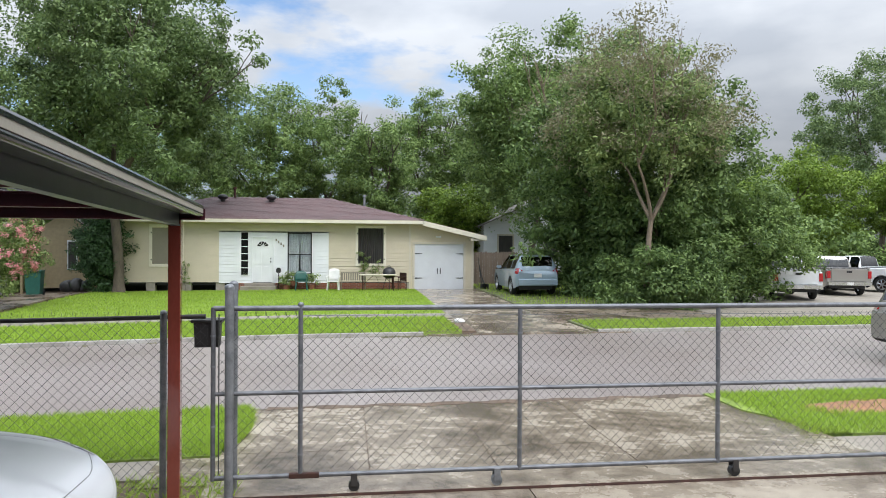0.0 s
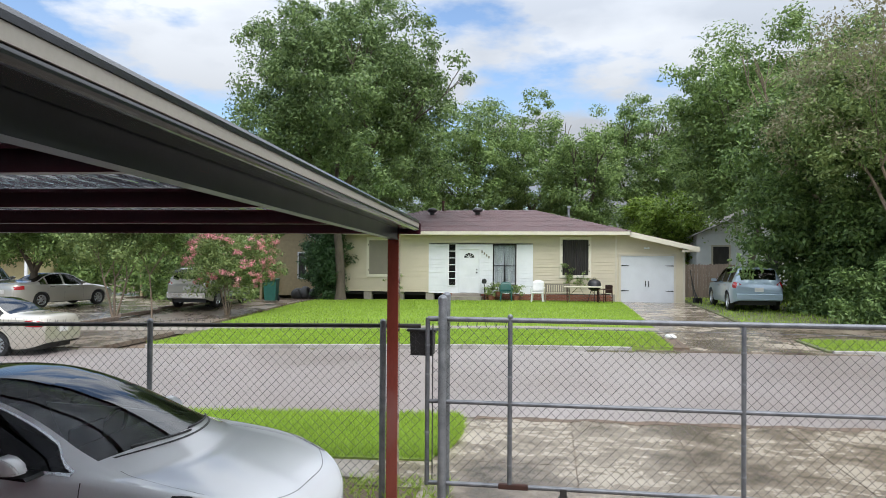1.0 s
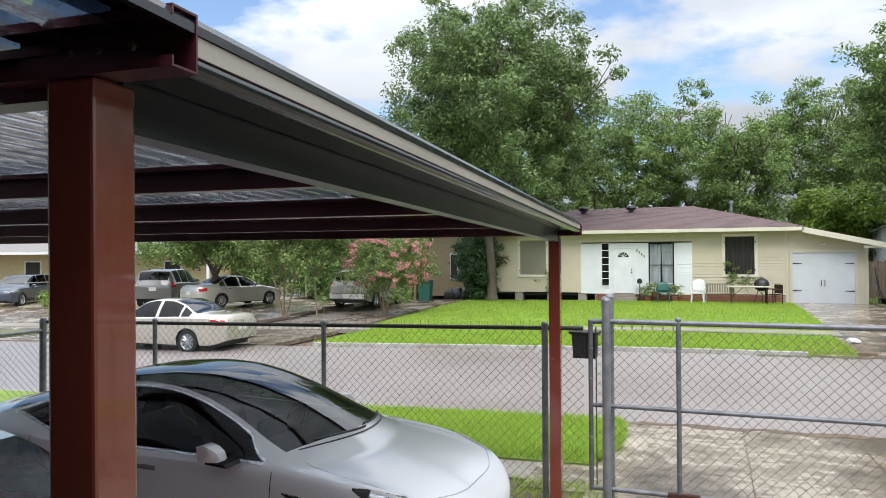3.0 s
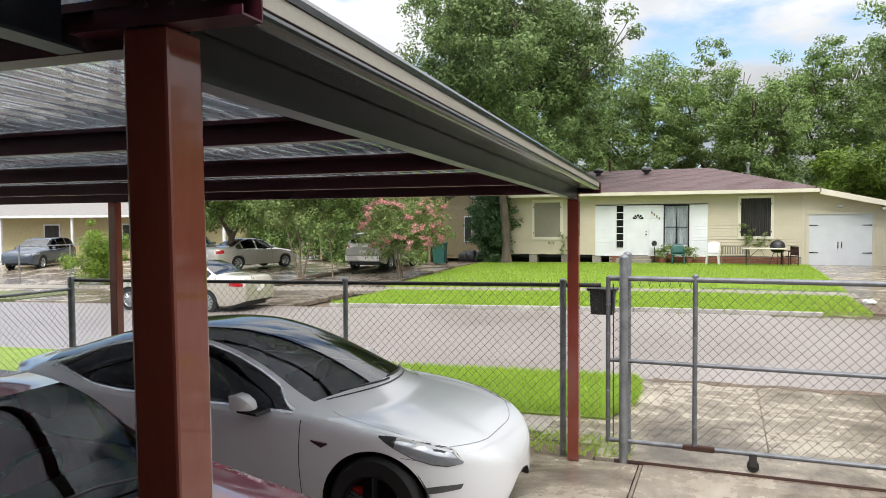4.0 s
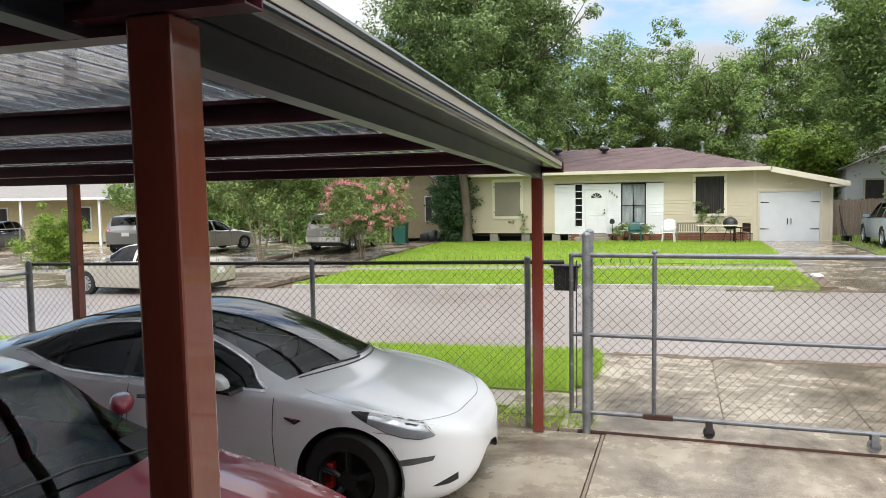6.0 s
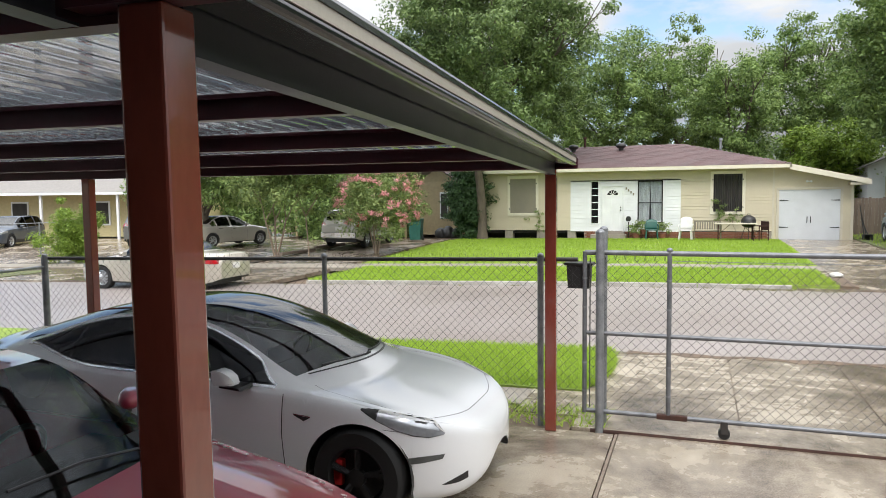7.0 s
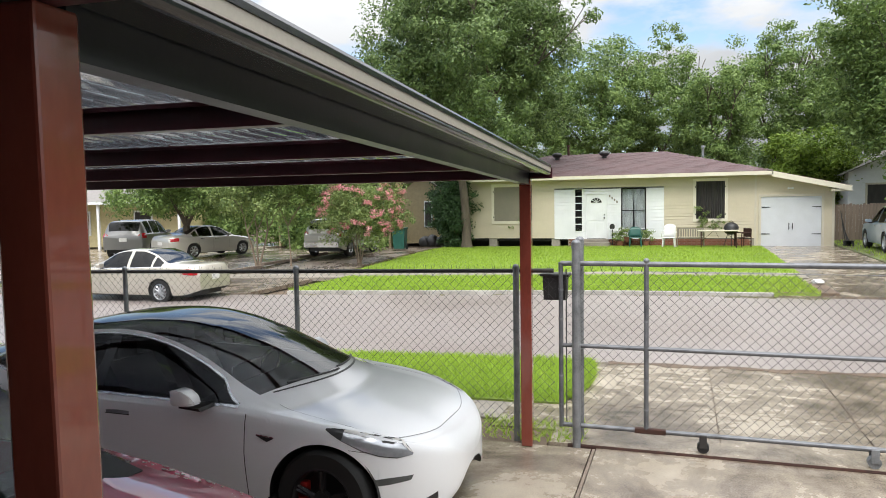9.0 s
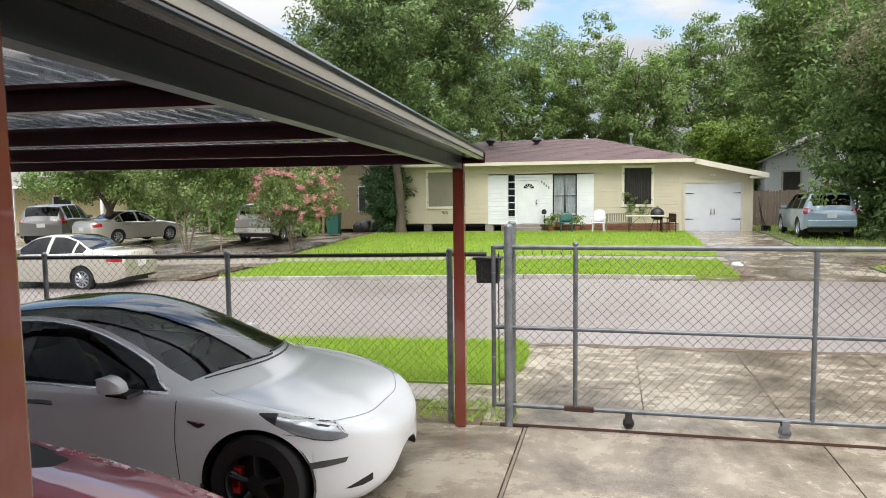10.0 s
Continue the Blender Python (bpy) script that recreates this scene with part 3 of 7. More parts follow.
def lap_wall(bm, x0, x1, z0, z1, holes, y, lap=0.125, top=None):
    """Overlapping boards facing the street; holes are (x0, x1, z0, z1); top(z) may limit the right end."""
    z = z0
    while z < z1 - 0.01:
        h = min(lap, z1 - z)
        cuts = [(x0, x1 if top is None else min(x1, top(z + h)))]
        for a, b, c, d in holes:
            if c < z + h * 0.6 and d > z + h * 0.4:
                nx = []
                for s, e in cuts:
                    if b <= s or a >= e:
                        nx.append((s, e))
                    else:
                        if a > s:
                            nx.append((s, a))
                        if b < e:
                            nx.append((b, e))
                cuts = nx
        for s, e in cuts:
            if e - s > 0.02:
                prism(bm, [(y + 0.05, z), (y - 0.026, z), (y - 0.002, z + h), (y + 0.05, z + h)], "x", s, e)
        z += lap


WIN_R, WIN_L = (0.86, 2.06, 1.44, 3.12), (-8.52, -7.24, 1.40, 3.09)
PIC, DOOR, SIDE = (-2.38, -1.36, 0.98, 2.84), (-4.08, -3.06, 0.53, 2.69), (-4.56, -4.24, 0.90, 2.88)
GAR = (3.52, 5.96, 0.20, 2.41)
WP = (-5.55, -0.53, 0.52, 2.88)
bm = B()
lap_wall(bm, -10.45, 3.30, 0.56, 3.44, [WIN_R, WIN_L, (WP[0], WP[1], 0.4, WP[3])], HY)
part("siding", bm, M["siding"], house, "cream horizontal vinyl lap siding", False)
bm = B()
lap_wall(bm, WP[0], WP[1], WP[2], WP[3], [PIC, DOOR, SIDE], HY - 0.004)
part("siding", bm, M["white"], house, "white painted lap siding round the entrance")
bm = B()
lap_wall(bm, 3.34, 6.35, 0.22, 3.44, [GAR], HY, top=lambda z: 3.62 + (3.46 - z) * 4.3)
part("siding", bm, M["siding"], house, "cream lap siding round the garage door")
part("corner_trim", box(B(), 3.28, 3.36, HY - 0.03, HY + 0.02, 0.2, 3.44), M["trim"], house)
part("corner_trim", box(B(), 6.33, 6.43, HY - 0.03, HY + 0.06, 0.2, 2.75), M["trim"], house)
# closed shell behind the boards
bm = B()
box(bm, -10.43, -10.33, HY + 0.06, 42.3, 0.4, 3.44)
box(bm, 6.3, 6.4, HY + 0.06, 42.3, 0.2, 2.7)
box(bm, -10.43, 6.4, 42.2, 42.3, 0.2, 3.4)
part("wall", bm, M["siding"], house)
bm = B()
box(bm, -10.3, 3.3, HY + 2.6, HY + 2.7, 0.4, 3.4)
part("inner_wall", bm, M["curtain"], house)
bm = B()
box(bm, -10.3, 6.3, HY + 0.06, 42.1, 0.42, 0.5)
part("floor", bm, M["dark"], house)
# brick skirt and piers
sk = part("skirt", box(B(), -4.9, 3.28, HY - 0.0, HY + 0.1, 0.16, 0.53), M["mortar"], house, "low red brick skirt under the siding")
BR = B()
box(BR, -0.098, 0.098, -0.03, 0.02, -0.03, 0.03, 0.004)
brm = bpy.data.meshes.new("brick")
BR.to_mesh(brm)
BR.free()
brm.materials.append(M["brick"])
for r in range(5):
    for i in range(39):
        x = -4.78 + i * 0.21 + (0.1 if r % 2 else 0)
        if x < 3.15:
            ob = new("brick", brm)
            ob.parent = sk
            ob.location = (x, HY - 0.005, 0.2 + r * 0.072)
for x in (-10.3, -8.6, -7.0, -5.5):
    part("pier", box(B(), x - 0.2, x + 0.2, HY + 0.02, HY + 0.4, 0.1, 0.56, 0.01), M["mortar"], house, "grey block foundation pier")
# near-black sheet stands in for the shade under the floor
part("crawl_back", box(B(), -10.3, -4.9, HY + 0.6, HY + 0.66, 0.1, 0.5), M["dark"], house)
bm = B()
box(bm, -4.5, -2.9, HY - 0.75, HY - 0.03, 0.15, 0.40, 0.015)
box(bm, -4.35, -3.0, HY - 0.40, HY - 0.03, 0.40, 0.53, 0.015)
part("step", bm, M["walkway"], house, "worn concrete entrance steps")


# roof: hip over the house, shed over the garage
def slab(bm, pts, t=0.05):
    vs = [bm.verts.new(p) for p in pts]
    lo = [bm.verts.new((p[0], p[1], p[2] - t)) for p in pts]
    n = len(pts)
    bm.faces.new(vs)
    bm.faces.new(lo[::-1])
    for i in range(n):
        bm.faces.new((vs[i], vs[(i + 1) % n], lo[(i + 1) % n], lo[i]))


EF, EB, EL, ER, EZ, RZ = 33.75, 42.85, -10.95, 3.95, 3.50, 4.78
RA, RB, RY = -6.4, -0.6, 38.3
roof = part("roof", (lambda b: (slab(b, [(EL, EF, EZ), (ER, EF, EZ), (RB, RY, RZ), (RA, RY, RZ)]), slab(b, [(ER, EF, EZ), (ER, EB, EZ), (RB, RY, RZ)]),
                                slab(b, [(ER, EB, EZ), (EL, EB, EZ), (RA, RY, RZ), (RB, RY, RZ)]), slab(b, [(EL, EB, EZ), (EL, EF, EZ), (RA, RY, RZ)]), b)[-1])(B()), M["shingle"], house, "weathered brown asphalt shingle hip roof")
# shingle courses on the street slope and the east hip
bm = B()
NC = 26
for i in range(NC):
    f0, f1 = i / NC, (i + 1) / NC
    rnd = random.Random(i)
    x0, x1 = EL + (RA - EL) * f0, ER + (RB - ER) * f0
    y0, z0, y1, z1 = EF + (RY - EF) * f0, EZ + (RZ - EZ) * f0, EF + (RY - EF) * f1, EZ + (RZ - EZ) * f1
    x = x0
    while x < x1 - 0.05:
        w = min(rnd.uniform(0.25, 0.36), x1 - x)
        t = rnd.uniform(0.008, 0.016)
        a = [bm.verts.new(p) for p in ((x, y0, z0 + t + 0.004), (x + w - 0.008, y0, z0 + t + 0.004), (x + w - 0.008, y1, z1 + 0.004), (x, y1, z1 + 0.004), (x, y0, z0), (x + w - 0.008, y0, z0))]
        bm.faces.new((a[0], a[1], a[2], a[3]))
        bm.faces.new((a[4], a[5], a[1], a[0]))
        x += w
sh = part("shingles", bm, M["shingle"], house, "rows of brown asphalt shingles")
sh["kind"] = "stuff"
bm = B()
slab(bm, [(3.7, EF, 3.55), (6.95, EF, 2.80), (6.95, EB, 2.80), (3.7, EB, 3.55)], 0.06)
part("garage_roof", bm, M["shingle"], house, "low brown shed roof over the garage")
bm = B()
box(bm, EL, ER, EF - 0.03, EF, EZ - 0.17, EZ - 0.01)
prism(bm, [(3.9, 3.49), (6.97, 2.78), (6.97, 2.56), (3.9, 3.25)], "y", EF - 0.03, EF)
box(bm, EL - 0.02, EL, EF, EB, EZ - 0.17, EZ - 0.01)
part("fascia", bm, M["pale_trim"], house, "cream painted fascia board")
bm = B()
box(bm, EL, 3.9, EF, HY + 0.05, EZ - 0.09, EZ - 0.06)
prism(bm, [(3.9, 3.40), (6.95, 2.70), (6.95, 2.67), (3.9, 3.37)], "y", EF, HY + 0.05)
part("soffit", bm, M["trim"], house)
bm = B()
box(bm, 6.2, 6.98, EF + 0.02, HY + 0.3, 2.56, 2.66)
part("eave_return", bm, M["trim"], house)


def window(r, parent, fw, frame_mat, pane, bars, back, yoff=0.0):
    x0, x1, z0, z1 = r
    w = part("window", (lambda b: (box(b, x0 - fw, x0, HY - 0.05 + yoff, HY + 0.04, z0 - fw, z1 + fw, 0.006), box(b, x1, x1 + fw, HY - 0.05 + yoff, HY + 0.04, z0 - fw, z1 + fw, 0.006),
                                   box(b, x0, x1, HY - 0.05 + yoff, HY + 0.04, z1, z1 + fw, 0.006), box(b, x0, x1, HY - 0.06 + yoff, HY + 0.04, z0 - fw, z0, 0.006), b)[-1])(B()), frame_mat, parent)
    if pane:
        pn = part("pane", box(B(), x0, x1, HY - 0.005, HY, z0, z1), M["glass"], w)
        pn.visible_shadow = False
    for ax, v in bars or ():
        bm = B()
        if ax == "z":
            box(bm, x0, x1, HY - 0.025, HY - 0.01, v - 0.018, v + 0.018)
        else:
            box(bm, v - 0.014, v + 0.014, HY - 0.027, HY - 0.009, z0, z1)
        part("glazing_bar", bm, frame_mat, w)
    if back:
        part(back[0], back[1], back[2], w)
    return w


def folds(x0, x1, z0, z1, y, gap=None, n=40):
    """A hanging curtain in soft folds, parted in the middle when a gap is given."""
    bm = B()
    def strip(a, b, a2, b2):
        top = [bm.verts.new((a + (b - a) * i / n, y + 0.03 * math.sin(i * 1.9), z1)) for i in range(n + 1)]
        bot = [bm.verts.new((a2 + (b2 - a2) * i / n, y + 0.04 * math.sin(i * 1.9 + 0.3), z0)) for i in range(n + 1)]
        for i in range(n):
            bm.faces.new((top[i], top[i + 1], bot[i + 1], bot[i]))
    if gap:
        c = (x0 + x1) / 2
        strip(x0, c, x0, c - gap)
        strip(c, x1, c + gap, x1)
    else:
        strip(x0, x1, x0, x1)
    return bm


window(WIN_R, house, 0.13, M["pale_trim"], False, None, ("sunscreen", folds(WIN_R[0], WIN_R[1], WIN_R[2], WIN_R[3], HY + 0.03), M["screen"]))
window(WIN_L, house, 0.13, M["pale_trim"], False, None, ("sunscreen", box(B(), WIN_L[0], WIN_L[1], HY - 0.01, HY, WIN_L[2], WIN_L[3]), M["blind"]))
window(PIC, house, 0.05, M["dark"], True, [("z", 1.86)], ("curtain", folds(PIC[0], PIC[1], PIC[2], PIC[3], HY + 0.045, 0.05), M["net_curtain"]))
window(SIDE, house, 0.03, M["white"], True, [("z", 0.9 + 0.33 * i) for i in range(1, 6)], ("backing", box(B(), SIDE[0], SIDE[1], HY + 0.1, HY + 0.12, SIDE[2], SIDE[3]), M["dark"]))
for r in (WIN_R, WIN_L):
    for z in (r[3] - 0.25, r[2] + 0.2):
        for x in (r[0] - 0.03, r[1] + 0.03):
            part("shutter_hinge", box(B(), x - 0.02, x + 0.02, HY - 0.065, HY - 0.05, z - 0.03, z + 0.03), M["black"], house)

fd = part("front_door", box(B(), DOOR[0] + 0.06, DOOR[1] - 0.06, HY - 0.03, HY + 0.02, DOOR[2] + 0.02, DOOR[3] - 0.06, 0.008), M["white"], house, "white panelled front door with a fan light")
bm = B()
box(bm, DOOR[0], DOOR[0] + 0.06, HY - 0.06, HY + 0.03, DOOR[2], DOOR[3], 0.005)
box(bm, DOOR[1] - 0.06, DOOR[1], HY - 0.06, HY + 0.03, DOOR[2], DOOR[3], 0.005)
box(bm, DOOR[0] + 0.06, DOOR[1] - 0.06, HY - 0.06, HY + 0.03, DOOR[3] - 0.06, DOOR[3], 0.005)
part("door_frame", bm, M["white"], fd)
cx = (DOOR[0] + DOOR[1]) / 2
prism(bm := B(), [(cx + 0.25 * math.cos(a), 2.24 + 0.22 * math.sin(a)) for a in lin(0, math.pi, 13)], "y", HY - 0.04, HY - 0.031)
fan = part("fan_light", bm, M["dark"], fd, "half-round dark glass light")
bm = B()
for a in lin(0, math.pi, 6)[1:-1]:
    tube(bm, (cx, HY - 0.045, 2.24), (cx + 0.25 * math.cos(a), HY - 0.045, 2.24 + 0.22 * math.sin(a)), 0.012, seg=5)
part("fan_bar", bm, M["white"], fan)
bm = B()
for a, b, c, d in ((-0.33, -0.05, 0.7, 1.3), (0.05, 0.33, 0.7, 1.3), (-0.33, -0.05, 1.4, 2.1), (0.05, 0.33, 1.4, 2.1)):
    box(bm, cx + a, cx + b, HY - 0.04, HY - 0.03, c, d, 0.004)
part("door_panel", bm, M["white"], fd)
bm = B()
ball(bm, (DOOR[1] - 0.14, HY - 0.07, 1.52), 0.035)
ball(bm, (DOOR[1] - 0.14, HY - 0.05, 1.66), 0.028)
part("door_knob", bm, M["black"], fd)
# four small dark bars where the number hangs
bm = B()
for i in range(4):
    box(bm, -2.98 + 0.11 * i, -2.92 + 0.11 * i, HY - 0.05, HY - 0.03, 2.48 - 0.09 * i, 2.59 - 0.09 * i)
part("number_plate", bm, M["blind"], house, "four small dark bars hung in a slanting row")

gd = part("garage_door", box(B(), GAR[0] + 0.03, GAR[1] - 0.03, HY - 0.01, HY + 0.04, GAR[2], GAR[3] - 0.03, 0.004), M["greywhite"], house, "flat white garage door with black strap hinges")
bm = B()
box(bm, GAR[0] - 0.07, GAR[0] + 0.03, HY - 0.05, HY + 0.04, 0.2, GAR[3] + 0.07, 0.004)
box(bm, GAR[1] - 0.03, GAR[1] + 0.07, HY - 0.05, HY + 0.04, 0.2, GAR[3] + 0.07, 0.004)
box(bm, GAR[0] + 0.03, GAR[1] - 0.03, HY - 0.05, HY + 0.04, GAR[3] - 0.03, GAR[3] + 0.07, 0.004)
part("door_frame", bm, M["trim"], gd)
for z in (0.75, 1.92):
    for s, x in ((1, GAR[0] + 0.05), (-1, GAR[1] - 0.05)):
        part("strap_hinge", prism(B(), [(x, z - 0.025), (x + s * 0.34, z - 0.012), (x + s * 0.36, z), (x + s * 0.34, z + 0.012), (x, z + 0.025)], "y", HY - 0.025, HY - 0.01), M["black"], gd)
for x in (4.66, 4.80):
    bm = B()
    path_tube(bm, [(x, HY - 0.01, 0.95), (x, HY - 0.05, 0.98), (x, HY - 0.05, 1.18), (x, HY - 0.01, 1.21)], 0.016, 6)
    part("pull_handle", bm, M["black"], gd)
bm = B()
box(bm, 4.62, 4.78, HY - 0.08, HY - 0.01, 2.70, 2.76, 0.01)
ball(bm, (4.62, HY - 0.12, 2.73), 0.05)
ball(bm, (4.78, HY - 0.12, 2.73), 0.05)
part("flood_lamp", bm, M["white"], house, "small white twin flood lamp")
# roof vents
for x, y in ((-5.9, 37.3), (-3.5, 37.3)):
    z = EZ + (RZ - EZ) * (y - EF) / (RY - EF)
    bm = B()
    tube(bm, (x, y, z - 0.05), (x, y, z + 0.2), 0.12, seg=14)
    ball(bm, (x, y, z + 0.22), 0.26, 1, 1, 0.55, 16, 8)
    part("roof_vent", bm, M["black"], house, "dark turbine roof vent", True)
for x, y, h in ((-5.45, 38.2, 0.45), (1.2, 37.0, 0.75)):
    z = EZ + (RZ - EZ) * (min(y, RY) - EF) / (RY - EF) - (0.35 if x > 0 else 0)
    bm = B()
    tube(bm, (x, y, z - 0.3), (x, y, z + h), 0.06, seg=10)
    tube(bm, (x, y, z + h), (x, y, z + h + 0.1), 0.10, 0.08, seg=10)
    part("flue_pipe", bm, M["rust" if x < 0 else "galv"], house, "", True)


# ---------- chain-link fence and sliding gate ----------
FY = 6.70


def chain(bm, x0, x1, z0, z1, y, d=0.088, r=0.0021, fall=0.0):
    """Woven diamond wire: two families of diagonal wires clipped to the panel."""
    H = z1 - z0
    for fam, s in ((0, 1), (1, -1)):
        k = -int(H / d) - 1
        while True:
            xa = x0 + k * d
            if xa > x1 + H:
                break
            k += 1
            a, b = (xa, z0), (xa + s * H, z1)
            if s < 0:
                a, b = (xa, z0), (xa - H, z1)
            t0, t1 = 0.0, 1.0
            dx = b[0] - a[0]
            for lim, sign in ((x0, 1), (x1, -1)):
                ta = (lim - a[0]) / dx
                if sign * dx > 0:
                    t0 = max(t0, ta)
                else:
                    t1 = min(t1, ta)
            if t1 - t0 < 0.01:
                continue
            p = [Vector((a[0] + dx * t, y + (0.0025 if fam else -0.0025), z0 + H * t)) for t in (t0, t1)]
            for q in p:
                q.z += fall * (q.x - x1)
            tube(bm, p[0], p[1], r, r, 3, False)
    return bm


def barbs(bm, x0, x1, z, y, d=0.088, fall=0.0):
    """The twisted wire ends that stand above the top rail."""
    rnd = random.Random(3)
    x = x0
    while x < x1:
        zz = z + fall * (x - x1)
        for s in (-1, 1):
            tube(bm, (x, y, zz - 0.03), (x + s * 0.018 + rnd.uniform(-.006, .006), y, zz + rnd.uniform(0.045, 0.07)), 0.0026, 0.0018, 3, False)
        x += d
    return bm


gate = thing("sliding_gate", pose(0, 0, 0), "galvanised steel sliding gate with chain-link wire, closed across the driveway", "gate")
GX0, GX1, GT, GM, GB = -0.79, 5.95, 1.67, 0.912, 0.165
for z, r in ((GT, 0.024), (GM, 0.020), (GB, 0.021)):
    bm = B()
    tube(bm, (GX0, FY, z), (GX1, FY, z), r, seg=14)
    part("rail", bm, M["galvrail"], gate, "", True)
for x, top in ((GX0, 1.68), (-0.03, 1.70), (1.987, 1.65), (3.958, 1.65), (GX1, 1.68)):
    bm = B()
    tube(bm, (x, FY - 0.004, GB - 0.02), (x, FY - 0.004, top), 0.021, seg=14)
    up = part("upright", bm, M["galvrail"], gate, "", True)
    if top > 1.69:
        bm = B()
        ball(bm, (x, FY - 0.004, top), 0.027, 1, 1, 0.9)
        part("cap", bm, M["galv"], up, "pale domed cap", True)
    for z in (0.35, 0.62, 1.15, 1.42):
        bm = B()
        tube(bm, (x, FY - 0.004, z), (x, FY - 0.004, z + 0.016), 0.0245, seg=12)
        part("tension_band", bm, M["galv"], up)
bm = B()
box(bm, GX0 + 0.045, GX0 + 0.055, FY - 0.012, FY - 0.006, 0.2, 1.62)
part("tension_bar", bm, M["wire"], gate)
part("chain_link", barbs(chain(B(), GX0 + 0.03, GX1 - 0.02, 0.18, 1.61, FY + 0.022), GX0 + 0.1, 0.0, 1.63, FY + 0.022), M["wire"], gate, "diamond wire mesh")
bm = B()
tube(bm, (0.0, FY + 0.02, 1.60), (5.9, FY + 0.02, 1.585), 0.003, seg=5)
part("tension_wire", bm, M["galv"], gate)
bm = B()
box(bm, -0.13, 0.14, FY - 0.026, FY + 0.026, GB - 0.024, GB + 0.024, 0.008)
part("splice", bm, M["rust"], gate, "rusted splice sleeve on the bottom rail")
for x, m_ in ((0.451, "rust"), (1.77, "galv"), (4.13, "rust")):
    wb = part("wheel_bracket", box(B(), x - 0.03, x + 0.03, FY - 0.045, FY - 0.036, 0.06, GB + 0.01, 0.003), M["darkrail" if m_ == "rust" else m_], gate)
    part("wheel_bracket", box(B(), x - 0.03, x + 0.03, FY + 0.036, FY + 0.045, 0.06, GB + 0.01, 0.003), M["darkrail" if m_ == "rust" else m_], gate)
    bm = B()
    tube(bm, (x, FY - 0.03, 0.062), (x, FY + 0.03, 0.062), 0.05, seg=18)
    part("wheel", bm, M["black" if m_ == "rust" else "galv"], wb, "small steel gate wheel", True)


def post(name, x, y, z0, z1, r, label, cat="post", cap=True):
    t = thing(name, pose(x, y, z0), label, cat)
    bm = B()
    tube(bm, (0, 0, -0.1), (0, 0, z1 - z0), r, seg=16)
    part("pole", bm, M["galv"], t, "", True)
    if cap:
        bm = B()
        ball(bm, (0, 0, z1 - z0), r * 1.15, 1, 1, 0.8, 14, 8)
        tube(bm, (0, 0, z1 - z0 - 0.05), (0, 0, z1 - z0), r * 1.1, seg=14)
        part("cap", bm, M["galv"], t, "", True)
    return t


post("gate_post", -0.637, 6.60, 0.0, 1.86, 0.038, "thick weathered galvanised gate post beside the driveway")
post("gate_post", -0.63, 6.80, 0.0, 1.88, 0.036, "galvanised gate post behind the sliding gate")
post("gate_post", 6.1, 6.60, 0.0, 1.86, 0.038, "thick weathered galvanised gate post beside the driveway")

FALL = 0.018
fence = thing("chain_link_fence", pose(0, 0, 0), "galvanised chain-link fence along the street edge of the yard", "fence")
FX0, FX1 = -7.6, -0.86
bm = B()
tube(bm, (FX0, FY + 0.02, 1.60 + FALL * (FX0 + 1.2)), (FX1, FY + 0.02, 1.60), 0.020, seg=12)
part("top_rail", bm, M["darkrail"], fence, "dark weathered top rail", True)
for x in (-7.52, -5.77, -3.55, -1.21):
    z = gz(x, FY)
    bm = B()
    tube(bm, (x, FY - 0.015, z - 0.1), (x, FY - 0.015, 1.625 + FALL * (x + 1.2)), 0.030 if x > -1.5 else 0.040 if x < -7 else 0.026, seg=12)
    p_ = part("post", bm, M["galv"], fence, "", True)
    bm = B()
    ball(bm, (x, FY - 0.015, 1.63 + FALL * (x + 1.2)), 0.032)
    part("cap", bm, M["galv"], p_, "", True)
part("chain_link", barbs(chain(B(), FX0, FX1, 0.06, 1.585, FY + 0.045, fall=FALL), FX0, FX1, 1.60, FY + 0.045, fall=FALL), M["wire"], fence, "diamond wire mesh")
# the return of the fence towards the back yard on the west side
f2 = thing("chain_link_fence", pose(-7.52, FY, 0, 0, 0, 100), "galvanised chain-link fence along the west side", "fence")
bm = B()
tube(bm, (0, 0, 1.38), (-7.5, 0, 1.5), 0.02, seg=10)
part("top_rail", bm, M["galv"], f2, "", True)
part("chain_link", chain(B(), -7.5, 0, 0.0, 1.4, 0.03), M["wire"], f2, "diamond wire mesh")

# bin bag box hung behind the fence
bn = thing("mail_box", pose(-0.86, 6.75, 1.27), "black plastic box hung on the fence by the gate", "box")
bm = B()
prism(bm, [(-0.10, 0.05), (0.10, 0.05), (0.11, 0.27), (-0.11, 0.27)], "y", 0.0, 0.16)
part("body", bm, M["black"], bn)
part("lid", box(B(), -0.135, 0.135, -0.015, 0.175, 0.27, 0.295, 0.008), M["black"], bn)
bm = B()
for x in (-0.06, 0.0, 0.06):
    box(bm, x - 0.008, x + 0.008, -0.006, 0.0, 0.07, 0.25)
part("rib", bm, M["black"], bn)

# ---------- carport ----------
ANG = 2.77
CP = pose(-0.815, 1.15, 0, 0, 0, ANG)
carport = thing("carport", CP, "dark red steel carport with ribbed metal roof and black trim", "carport")
LEN, EDGE, WEST = 5.376, 0.238, -9.2


def rz(v):
    """Underside of the beams along the carport: it falls towards the street."""
    return 2.545 - 0.0185 * v


